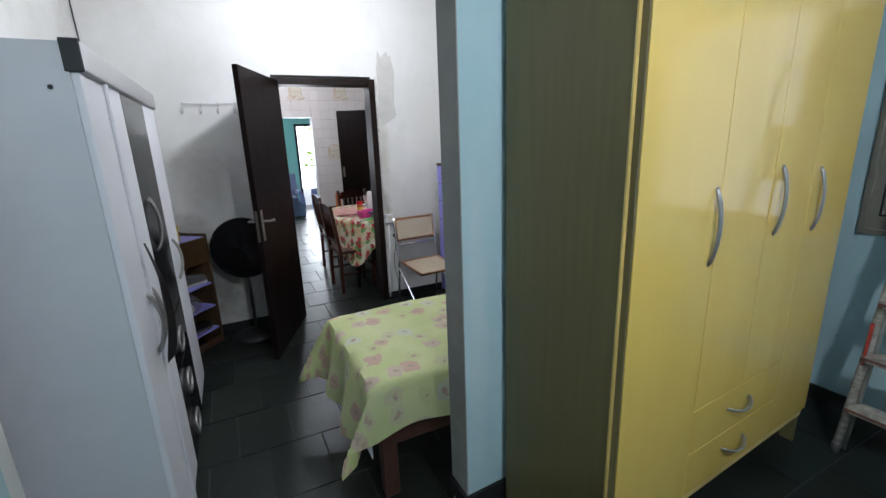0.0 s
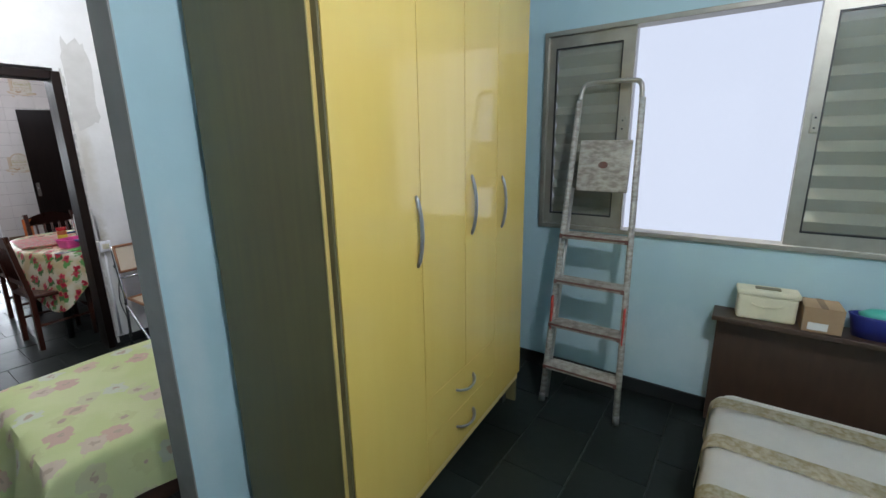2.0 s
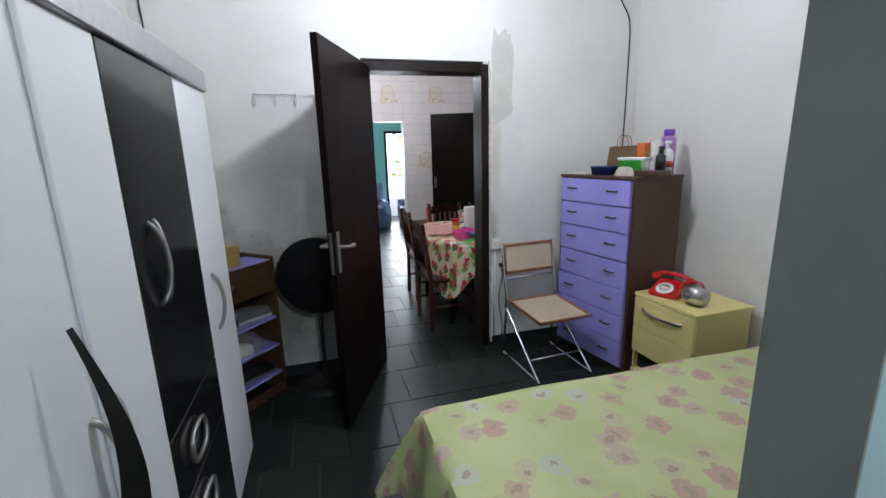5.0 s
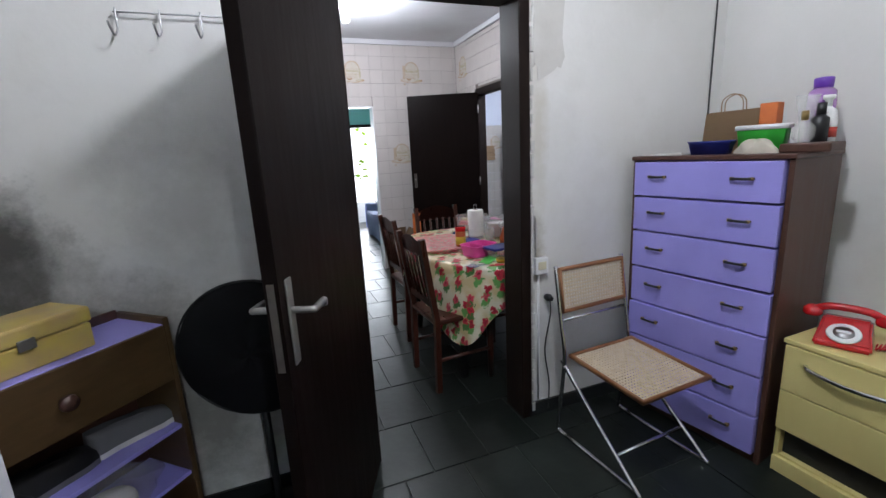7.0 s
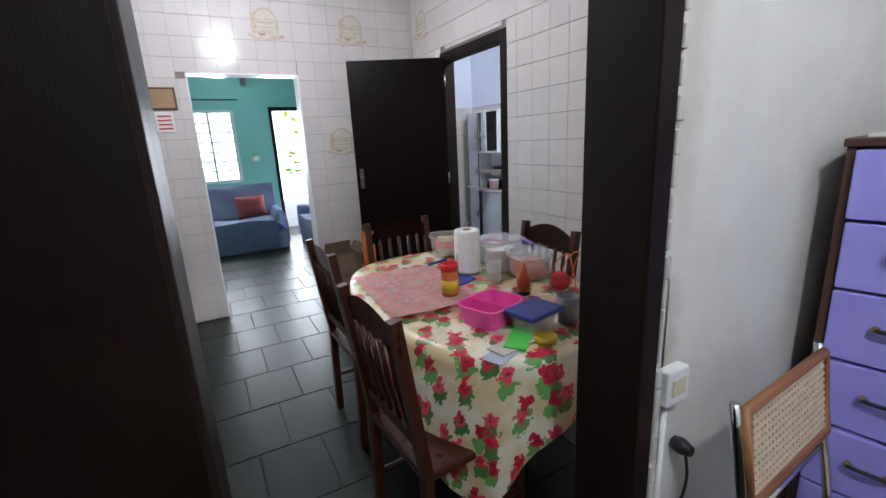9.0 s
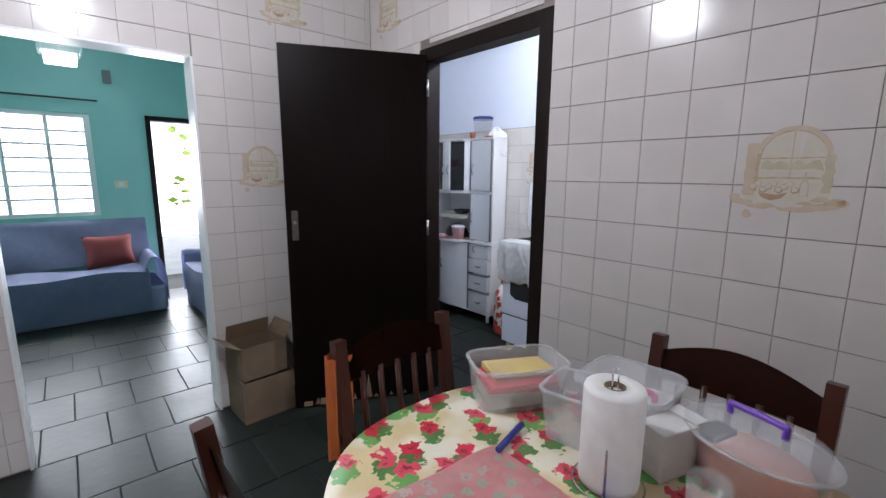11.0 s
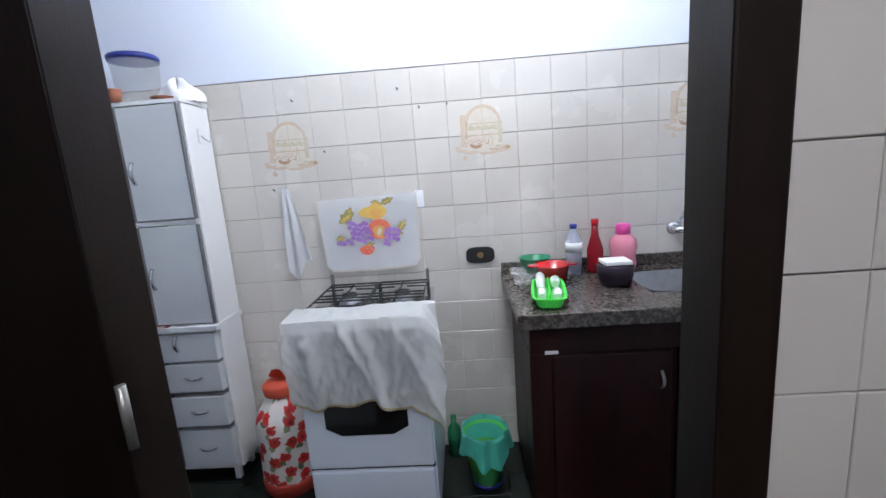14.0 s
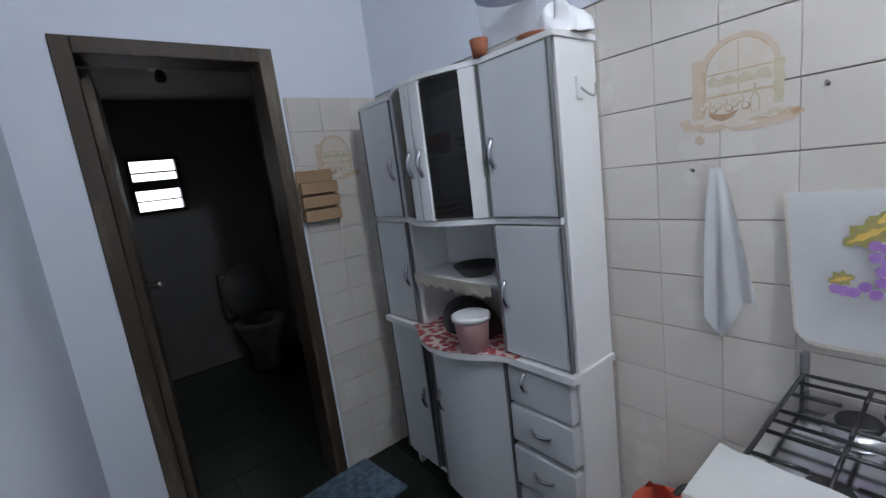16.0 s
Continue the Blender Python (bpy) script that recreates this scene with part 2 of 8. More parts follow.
M["white_pl"] = mat("white_plastic", (0.78, 0.78, 0.78), 0.35, second=(0.72, 0.72, 0.72), scale=9, bump=0.02)
M["cream_pl"] = mat("cream_plastic", (0.74, 0.68, 0.48), 0.4, scale=9, bump=0.02)
M["cardboard"] = mat("brown_cardboard", (0.34, 0.225, 0.125), 0.85, second=(0.28, 0.18, 0.10), scale=8, bump=0.15, wear=(0.45, 0.32, 0.2), wear_amt=0.4)
M["cardboard_in"] = mat("dark_inner_cardboard", (0.20, 0.13, 0.075), 0.9, scale=8, bump=0.1)
M["granite"] = mat("brown_granite", (0.105, 0.085, 0.072), 0.26, second=(0.032, 0.027, 0.024), scale=85, mix=0.35, bump=0.03, wear=(0.05, 0.042, 0.038), wear_amt=0.5)
M["enamel"] = mat("white_enamel", (0.70, 0.74, 0.82), 0.2, second=(0.67, 0.71, 0.79), scale=4, bump=0.01)
M["white_metal"] = mat("white_painted_steel", (0.80, 0.80, 0.79), 0.35, second=(0.74, 0.74, 0.73), scale=4, bump=0.05, wear=(0.5, 0.48, 0.43), wear_amt=0.3)
M["grey_metal"] = mat("grey_steel_door", (0.66, 0.675, 0.68), 0.4, second=(0.60, 0.615, 0.62), scale=4, bump=0.05)
M["seam"] = mat("dark_grey_trim", (0.16, 0.16, 0.165), 0.5, scale=9)
M["cloth_white"] = mat("white_cotton", (0.88, 0.885, 0.90), 0.9, second=(0.83, 0.835, 0.85), scale=14, bump=0.0)
M["cloth_blue"] = mat("blue_sofa_cover", (0.22, 0.24, 0.36), 0.9, second=(0.17, 0.19, 0.30), scale=10, bump=0.3, bump_scale=80)
M["maroon"] = mat("maroon_cloth", (0.16, 0.025, 0.025), 0.9, scale=14, bump=0.3, bump_scale=120)
M["green_pl"] = mat("green_plastic", (0.09, 0.52, 0.08), 0.35, scale=9, bump=0.0)
M["teal_bag"] = mat("teal_bin_bag", (0.08, 0.42, 0.33), 0.35, second=(0.05, 0.32, 0.25), scale=18, bump=0.5, bump_scale=40)
M["lime"] = mat("lime_plastic", (0.08, 0.68, 0.08), 0.4, scale=9, bump=0.0)
M["dkgreen"] = mat("dark_green_plastic", (0.02, 0.2, 0.09), 0.4, scale=9, bump=0.0)
M["pink"] = mat("hot_pink_plastic", (0.80, 0.08, 0.36), 0.35, scale=9, bump=0.0)
M["pale_pink"] = mat("pale_pink_plastic", (0.70, 0.36, 0.36), 0.45, second=(0.72, 0.5, 0.48), scale=28, bump=0.0)
M["pink_cloth"] = floral("pink_placemat_print", (0.82, 0.44, 0.42), (0.76, 0.35, 0.34), [(0.74, 0.62, 0.56), (0.56, 0.60, 0.45), (0.76, 0.44, 0.42)], None, 24, 0.27, rag=0.9)
M["blue_pl"] = mat("dark_blue_plastic", (0.02, 0.03, 0.22), 0.35, scale=9, bump=0.0)
M["orange"] = mat("orange_fabric", (0.62, 0.17, 0.04), 0.6, second=(0.5, 0.12, 0.03), scale=20, bump=0.1)
M["amber"] = mat("amber_plastic", (0.5, 0.10, 0.02), 0.3, scale=9, bump=0.0)
M["lidyellow"] = mat("yellow_plastic", (0.65, 0.45, 0.03), 0.35, scale=9, bump=0.0)
M["violet"] = mat("violet_plastic", (0.16, 0.05, 0.45), 0.35, scale=9, bump=0.0)
M["terracotta"] = mat("terracotta", (0.30, 0.10, 0.05), 0.7, scale=15, bump=0.1)
M["paper"] = mat("white_paper", (0.76, 0.75, 0.72), 0.85, scale=20, bump=0.25, bump_scale=120)
M["clear"] = glass("clear_plastic", (0.88, 0.88, 0.86), 0.15, alpha=0.2)
M["clear_box"] = glass("cloudy_plastic", (0.80, 0.80, 0.82), 0.16, alpha=0.23)
M["clear_blue"] = glass("bluish_clear_plastic", (0.6, 0.68, 0.85), 0.1, alpha=0.4)
M["lilac_clear"] = glass("lilac_clear_plastic", (0.45, 0.2, 0.6), 0.1, alpha=0.6)
M["pink_clear"] = glass("pink_clear_plastic", (0.85, 0.3, 0.4), 0.15, alpha=0.8)
M["dark_glass"] = mat("oven_glass", (0.012, 0.012, 0.012), 0.08, scale=5, bump=0.0)
M["smoked"] = glass("smoked_glass", (0.015, 0.014, 0.014), 0.06, alpha=0.62)
M["slat_glass"] = glass("dusty_window_glass", (0.42, 0.46, 0.42), 0.12, alpha=0.16)
M["thin_cloth"] = mat("thin_white_muslin", (0.84, 0.84, 0.82), 0.9, second=(0.74, 0.75, 0.74), scale=9, bump=0.25, bump_scale=45)
M["thin_cloth"].node_tree.nodes["Principled BSDF"].inputs["Alpha"].default_value = 0.88
M["hem"] = mat("yellowed_hem", (0.62, 0.52, 0.30), 0.9, scale=30)
M["spatter"] = mat("paint_spattered_aluminium", (0.42, 0.39, 0.34), 0.55, metal=0.2, second=(0.24, 0.21, 0.18), scale=26, mix=0.25, bump=0.3, wear=(0.62, 0.59, 0.54), wear_amt=0.6, stretch=(1, 1.0, 2.2))
M["old_carton"] = mat("worn_dark_carton", (0.17, 0.115, 0.07), 0.9, second=(0.11, 0.075, 0.045), scale=7, bump=0.2, wear=(0.28, 0.20, 0.12), wear_amt=0.5)
M["red_glass"] = mat("dark_red_glass", (0.25, 0.005, 0.012), 0.1, scale=9, bump=0.0)
M["pane"] = glass("window_glass", (0.95, 0.97, 1.0), 0.0)
M["dark_clear"] = mat("dark_plum_plastic", (0.012, 0.004, 0.014), 0.3, scale=9, bump=0.0)
M["green_leaf"] = mat("bright_leaf", (0.52, 0.68, 0.10), 0.5, second=(0.40, 0.58, 0.06), scale=6, bump=0.0)
M["tilepic_a"] = mat("ochre_tile_print", (0.42, 0.31, 0.18), 0.2, second=(0.54, 0.45, 0.34), scale=38, mix=0.5, bump=0.0)
M["tilepic_b"] = mat("brown_tile_print", (0.33, 0.19, 0.11), 0.2, second=(0.48, 0.35, 0.24), scale=45, mix=0.5, bump=0.0)
M["tilepic_c"] = mat("olive_tile_print", (0.43, 0.39, 0.25), 0.2, second=(0.55, 0.50, 0.40), scale=30, mix=0.6, bump=0.0)
M["bed_print"] = floral("green_flowered_bedspread", (0.76, 0.79, 0.45), (0.70, 0.75, 0.37), [(0.74, 0.58, 0.44), (0.74, 0.76, 0.62), (0.72, 0.52, 0.42), (0.72, 0.70, 0.46), (0.70, 0.72, 0.38), (0.74, 0.62, 0.50)], None, 7.5, 0.30, rag=0.6)
M["table_print"] = floral("red_flowered_oilcloth", (0.70, 0.66, 0.52), (0.60, 0.48, 0.26), [(0.56, 0.02, 0.05), (0.64, 0.06, 0.10), (0.48, 0.012, 0.04)], (0.07, 0.19, 0.045), 11.0, 0.26, 0.50, 0.35, rag=0.9)
M["bed_white"] = mat("white_coverlet", (0.86, 0.83, 0.76), 0.9, second=(0.80, 0.77, 0.70), scale=14, bump=0.2, bump_scale=160)
M["bed_band"] = mat("beige_woven_band", (0.46, 0.37, 0.20), 0.9, second=(0.68, 0.62, 0.46), scale=45, mix=0.3, bump=0.4, bump_scale=160)
M["head_wood"] = mat("dark_headboard_wood", (0.065, 0.036, 0.022), 0.4, second=(0.04, 0.022, 0.014), scale=6, stretch=(1, 5, 1), bump=0.08, mix=0.7)
M["sinkwood"] = mat("dark_red_cabinet_wood", (0.024, 0.006, 0.005), 0.4, second=(0.012, 0.0035, 0.003), spec=0.2, scale=5, stretch=(4, 4, 0.7), bump=0.06, mix=0.7)
M["flower_tin"] = floral("red_flowered_fabric", (0.70, 0.68, 0.64), (0.66, 0.62, 0.58), [(0.55, 0.02, 0.02), (0.48, 0.03, 0.02)], (0.12, 0.16, 0.08), 14.0, 0.33, 0.3, rag=0.6)
M["doily"] = mat("lace_edging", (0.5, 0.46, 0.38), 0.9, scale=30, bump=0.3)
M["shelf_print"] = floral("red_flowered_shelf_liner", (0.60, 0.52, 0.48), (0.52, 0.40, 0.37), [(0.36, 0.05, 0.06), (0.28, 0.04, 0.05)], None, 30, 0.40, coord="Object")
M["tin_print"] = mat("yellow_tin_print", (0.62, 0.48, 0.10), 0.35, second=(0.50, 0.36, 0.16), scale=9, mix=0.3, bump=0.0, wear=(0.55, 0.28, 0.12), wear_amt=0.8)
M["mosaic"] = mat("blue_rug", (0.12, 0.17, 0.22), 0.9, second=(0.06, 0.09, 0.13), scale=40, mix=0.2, bump=0.4)
# Grey that carries the bathroom's dimness, for toilet, towel and bulb.
M["bath_dim_grey"] = mat("dimmed_bathroom_grey", (0.16, 0.155, 0.15), 0.35, second=(0.11, 0.105, 0.10), scale=6)
M["raw_wood"] = mat("bare_splintered_wood", (0.32, 0.22, 0.13), 0.8, second=(0.14, 0.085, 0.05), scale=30, stretch=(5, 5, 0.5))
M["rim_clear"] = glass("milky_plastic_rim", (0.74, 0.74, 0.75), 0.25, alpha=0.32)
M["coral"] = mat("coral_cotton", (0.72, 0.09, 0.11), 0.9, second=(0.62, 0.07, 0.09), scale=20)
M["salmon"] = mat("salmon_cotton", (0.66, 0.27, 0.19), 0.9, second=(0.58, 0.24, 0.18), scale=20)
M["rust"] = mat("worn_dark_red", (0.16, 0.05, 0.038), 0.6, second=(0.11, 0.07, 0.055), scale=25)
M["lock_dull"] = mat("tarnished_brown_metal", (0.17, 0.15, 0.13), 0.45, second=(0.11, 0.10, 0.09), scale=30, metal=0.8)
M["outside"] = glow("bright_daylight_backdrop", (0.93, 0.95, 1.0), 3.0)
M["window_sky"] = glow("pale_daylight_backdrop", (0.86, 0.89, 1.0), 0.27)
M["bulb"] = glow("lit_bulb", (0.95, 0.97, 1.0), 6.0)
M["orange_red"] = mat("orange_red_cloth", (0.62, 0.10, 0.05), 0.85, second=(0.52, 0.07, 0.04), scale=14, bump=0.2)
M["gold"] = mat("dull_brass", (0.35, 0.24, 0.10), 0.35, metal=0.8, scale=20, bump=0.0)
M["print_red"] = mat("red_print", (0.5, 0.05, 0.03), 0.6, scale=30, bump=0.0)
M["print_purple"] = mat("purple_print", (0.28, 0.12, 0.42), 0.85, second=(0.4, 0.25, 0.55), scale=60, bump=0.1)
M["print_yellow"] = mat("yellow_print", (0.66, 0.42, 0.06), 0.85, second=(0.7, 0.5, 0.16), scale=60, bump=0.1)
M["print_orange"] = mat("apple_print", (0.60, 0.07, 0.05), 0.85, second=(0.68, 0.20, 0.10), scale=40, bump=0.1)
M["print_amber"] = mat("amber_print", (0.70, 0.33, 0.07), 0.85, second=(0.66, 0.42, 0.12), scale=60, bump=0.1)
M["print_pale"] = mat("pale_print", (0.78, 0.68, 0.46), 0.85, second=(0.80, 0.76, 0.66), scale=60, bump=0.1)
M["print_lilac"] = mat("lilac_print", (0.58, 0.48, 0.72), 0.85, scale=60, bump=0.1)
M["hem_white"] = mat("cream_hem", (0.74, 0.66, 0.55), 0.9, second=(0.84, 0.82, 0.78), scale=120, mix=0.3, bump=0.3, bump_scale=200)
M["print_green"] = mat("leaf_print", (0.26, 0.235, 0.08), 0.85, second=(0.36, 0.32, 0.12), scale=60, bump=0.1)


def add_stain_shade(m, centre, radii, colour, amount, scale):
    """A blotchy stain or painted shade round a place on a wall, broken up by noise."""
    nt = m.node_tree
    N, L = nt.nodes.new, nt.links.new
    bsdf = nt.nodes["Principled BSDF"]
    src = bsdf.inputs["Base Color"].links[0].from_socket
    g = N("ShaderNodeNewGeometry")
    sub = N("ShaderNodeVectorMath")
    sub.operation = "SUBTRACT"
    sub.inputs[1].default_value = centre
    L(g.outputs["Position"], sub.inputs[0])
    dv = N("ShaderNodeVectorMath")
    dv.operation = "DIVIDE"
    dv.inputs[1].default_value = radii
    L(sub.outputs[0], dv.inputs[0])
    ln = N("ShaderNodeVectorMath")
    ln.operation = "LENGTH"
    L(dv.outputs[0], ln.inputs[0])
    fall = N("ShaderNodeMapRange")
    fall.inputs["From Min"].default_value, fall.inputs["From Max"].default_value = 1.0, 0.0
    fall.inputs["To Min"].default_value, fall.inputs["To Max"].default_value = -0.55, 0.45
    L(ln.outputs["Value"], fall.inputs["Value"])
    n = N("ShaderNodeTexNoise")
    n.inputs["Scale"].default_value = scale
    n.inputs["Detail"].default_value = 10
    n.inputs["Roughness"].default_value = 0.75
    L(g.outputs["Position"], n.inputs["Vector"])
    ad = N("ShaderNodeMath")
    L(fall.outputs[0], ad.inputs[0])
    L(n.outputs["Fac"], ad.inputs[1])
    rp = N("ShaderNodeMapRange")
    rp.inputs["From Min"].default_value, rp.inputs["From Max"].default_value = 0.38, 0.85
    rp.inputs["To Max"].default_value = amount
    L(ad.outputs[0], rp.inputs["Value"])
    mx = N("ShaderNodeMixRGB")
    L(rp.outputs[0], mx.inputs[0])
    L(src, mx.inputs[1])
    mx.inputs[2].default_value = (*colour, 1)
    L(mx.outputs[0], bsdf.inputs["Base Color"])


add_stain_shade(M["plaster"], (-0.62, 3.99, 1.18), (0.34, 0.5, 0.42), (0.09, 0.09, 0.085), 0.9, 9.0)
# Mould marks spread wide, which also paint the shade behind the open door.
add_stain_shade(M["plaster"], (-0.20, 3.99, 0.45), (1.0, 0.5, 0.95), (0.26, 0.25, 0.225), 0.85, 6.0)
add_stain_shade(M["plaster"], (-0.60, 3.99, 0.75), (0.95, 1.1, 1.05), (0.15, 0.145, 0.13), 0.85, 4.0)
add_stain_shade(M["plaster"], (-0.05, 3.99, 1.25), (0.6, 0.4, 0.7), (0.36, 0.35, 0.33), 0.6, 3.0)
add_stain_shade(M["plaster"], (1.40, 3.99, 0.92), (0.13, 0.3, 0.34), (0.33, 0.29, 0.20), 0.8, 9.0)
add_stain_shade(M["plaster"], (1.42, 3.99, 1.5), (0.12, 0.3, 0.9), (0.52, 0.49, 0.42), 0.8, 7.0)
add_stain_shade(M["plaster"], (1.52, 3.99, 0.35), (0.35, 0.3, 0.45), (0.50, 0.48, 0.43), 0.6, 6.0)
add_stain_shade(M["plaster_grey"], (0.74, 1.35, 0.6), (0.4, 0.4, 0.9), (0.16, 0.15, 0.135), 0.6, 8.0)
add_stain_shade(M["blue_paint"], (2.80, 0.1, 0.45), (0.4, 1.2, 0.45), (0.60, 0.66, 0.66), 0.5, 5.0)
add_stain_shade(M["blue_paint"], (0.80, 1.29, 0.9), (0.10, 0.3, 1.2), (0.55, 0.62, 0.62), 0.55, 6.0)
add_stain_shade(M["ktile"], (3.89, 5.75, 1.35), (0.5, 1.0, 0.6), (0.46, 0.41, 0.34), 0.45, 4.0)


# ---- mesh helpers ----
def box(bm, x0, y0, z0, x1, y1, z1, bevel=0.0, m=None):
    vs = [bm.verts.new(c) for c in ((x0, y0, z0), (x1, y0, z0), (x1, y1, z0), (x0, y1, z0), (x0, y0, z1), (x1, y0, z1), (x1, y1, z1), (x0, y1, z1))]
    fs = [bm.faces.new([vs[i] for i in f]) for f in ((3, 2, 1, 0), (4, 5, 6, 7), (0, 1, 5, 4), (1, 2, 6, 5), (2, 3, 7, 6), (3, 0, 4, 7))]
    if m is not None:
        bmesh.ops.transform(bm, matrix=m, verts=vs)
    if bevel > 0:
        es = {e for f in fs for e in f.edges}
        bmesh.ops.bevel(bm, geom=list(es), offset=bevel, segments=2, profile=0.5, affect="EDGES", clamp_overlap=True)
    return bm


def cube(x0, y0, z0, x1, y1, z1, bevel=0.004):
    return box(bmesh.new(), min(x0, x1), min(y0, y1), min(z0, z1), max(x0, x1), max(y0, y1), max(z0, z1), bevel)


def lathe(profile, seg=24, bm=None, at=(0, 0, 0), sx=1.0, sy=1.0, turn=0.0):
    """Turns a profile of (radius, height) round the z axis; closes the ends."""
    bm = bm or bmesh.new()
    rings = []
    for r, z in profile:
        rings.append([bm.verts.new((at[0] + sx * r * math.cos(turn + 2 * math.pi * i / seg), at[1] + sy * r * math.sin(turn + 2 * math.pi * i / seg), at[2] + z)) for i in range(seg)])
    for a, b in zip(rings, rings[1:]):
        for i in range(seg):
            f = bm.faces.new((a[i], a[(i + 1) % seg], b[(i + 1) % seg], b[i]))
            f.smooth = True
    bm.faces.new(list(reversed(rings[0])))
    bm.faces.new(rings[-1])
    return bm


def tube(points, r, seg=10, bm=None, closed=False, flat=1.0):
    """A round bar along points."""
    bm = bm or bmesh.new()
    pts = [Vector(p) for p in points]
    n = len(pts)
    rings, up = [], None
    for i, p in enumerate(pts):
        a = pts[i - 1] if (i > 0 or closed) else p
        b = pts[(i + 1) % n] if (i < n - 1 or closed) else p
        d = (b - a).normalized()
        if up is None:
            up = d.orthogonal().normalized()
        up = (up - d * up.dot(d)).normalized()
        side = d.cross(up)
        rr = r[i] if isinstance(r, (list, tuple)) else r
        rings.append([bm.verts.new(p + rr * (math.cos(2 * math.pi * k / seg) * up + flat * math.sin(2 * math.pi * k / seg) * side)) for k in range(seg)])
    pairs = list(zip(rings, rings[1:])) + ([(rings[-1], rings[0])] if closed else [])
    for a, b in pairs:
        for k in range(seg):
            f = bm.faces.new((a[k], a[(k + 1) % seg], b[(k + 1) % seg], b[k]))
            f.smooth = True
    if not closed:
        bm.faces.new(list(reversed(rings[0])))
        bm.faces.new(rings[-1])
    return bm


def curve_pts(points, steps=6):
    """A smooth run of points through the given ones."""
    p = [Vector(q) for q in points]
    p = [2 * p[0] - p[1]] + p + [2 * p[-1] - p[-2]]
    out = []
    for i in range(1, len(p) - 2):
        for k in range(steps):
            t = k / steps
            a, b, c, d = p[i - 1], p[i], p[i + 1], p[i + 2]
            out.append(0.5 * ((2 * b) + (c - a) * t + (2 * a - 5 * b + 4 * c - d) * t * t + (3 * b - a - 3 * c + d) * t ** 3))
    out.append(p[-2])
    return out


def sheet(fn, nu, nv, thick=0.0, uv=True):
    """A sheet from fn(u, v) -> point, u and v from 0 to 1; UVs in metres along it."""
    bm = bmesh.new()
    lay = bm.loops.layers.uv.new("UVMap")
    vs = [[bm.verts.new(fn(i / nu, j / nv)) for j in range(nv + 1)] for i in range(nu + 1)]
    lu = [0.0]
    for i in range(nu):
        lu.append(lu[-1] + (vs[i + 1][nv // 2].co - vs[i][nv // 2].co).length)
    lv = [0.0]
    for j in range(nv):
        lv.append(lv[-1] + (vs[nu // 2][j + 1].co - vs[nu // 2][j].co).length)
    for i in range(nu):
        for j in range(nv):
            f = bm.faces.new((vs[i][j], vs[i + 1][j], vs[i + 1][j + 1], vs[i][j + 1]))
            f.smooth = True
            for lp, (a, b) in zip(f.loops, ((i, j), (i + 1, j), (i + 1, j + 1), (i, j + 1))):
                lp[lay].uv = (lu[a], lv[b])
    if thick:
        bmesh.ops.solidify(bm, geom=list(bm.faces), thickness=thick)
        for e in bm.edges:
            if len(e.link_faces) == 2 and e.calc_face_angle(0.0) > 1.0:
                e.smooth = False
    return bm


def flat(points, z=0.0, thick=0.0015):
    """A flat piece in the x-y plane from its outline."""
    bm = bmesh.new()
    f = bm.faces.new([bm.verts.new((x, y, z)) for x, y in points])
    r = bmesh.ops.extrude_face_region(bm, geom=[f])
    bmesh.ops.translate(bm, verts=[v for v in r["geom"] if isinstance(v, bmesh.types.BMVert)], vec=(0, 0, thick))
    bmesh.ops.recalc_face_normals(bm, faces=bm.faces)
    return bm


def mesh_of(name, bm, material):
    me = bpy.data.meshes.new(name)
    bmesh.ops.recalc_face_normals(bm, faces=bm.faces)
    bm.to_mesh(me)
    bm.free()
    me.materials.append(M[material] if isinstance(material, str) else material)
    return me


def part(name, bm, material, parent, label="", m=None):
    ob = new(name, mesh_of(name, bm, material))
    ob.parent = parent
    if m is not None:
        ob.matrix_basis = m
    return tagged(ob, label) if label else ob


def thing(name, m, label, category, group=""):
    ob = new(name)
    ob.empty_display_size = 0.1
    ob.matrix_world = m
    return tagged(ob, label, category, group)


def solo(name, bm, material, m, label, category, group=""):
    ob = new(name, mesh_of(name, bm, material))
    ob.matrix_world = m
    return tagged(ob, label, category, group)


def structure(name, bm, material, label, category="wall"):
    return tagged(new(name, mesh_of(name, bm, material)), label, category, kind="structure")


def walls(*boxes):
    bm = bmesh.new()
    for b in boxes:
        box(bm, *b)
    return bm


# ---- structure ----
STEP = 0.115          # the back bedroom lies one low step up
H1, H2, H3 = 2.95, 2.69, 2.80
structure("wall_west", walls((-0.93, -1.85, 0, -0.78, 4.14, H1)), "plaster", "white plastered wall with grey damp stains and painted corner shade")
structure("wall_back_west", walls((-0.78, -1.70, STEP, -0.765, 1.29, H1)), "blue_paint", "pale blue painted wall of the back bedroom")
structure("wall_back_south", walls((-0.78, -1.85, 0, 2.95, -1.70, H1)), "blue_paint", "pale blue painted wall of the back bedroom")
WY0, WY1, WZ0, WZ1 = -0.74, 0.945, 1.075, 2.165
structure("wall_window", walls((2.80, -1.70, 0, 2.885, 1.51, WZ0), (2.80, -1.70, WZ1, 2.885, 1.51, H1), (2.80, -1.70, WZ0, 2.885, WY0, WZ1), (2.80, WY1, WZ0, 2.885, 1.51, WZ1)), "blue_paint", "pale blue painted wall with a wide window")
def askew(bm, k=0.055, x0=0.742):
    """Turns what lies beyond x0 a little, as the dividing wall stands."""
    for v in bm.verts:
        v.co.y += k * max(0.0, v.co.x - x0)
    return bm


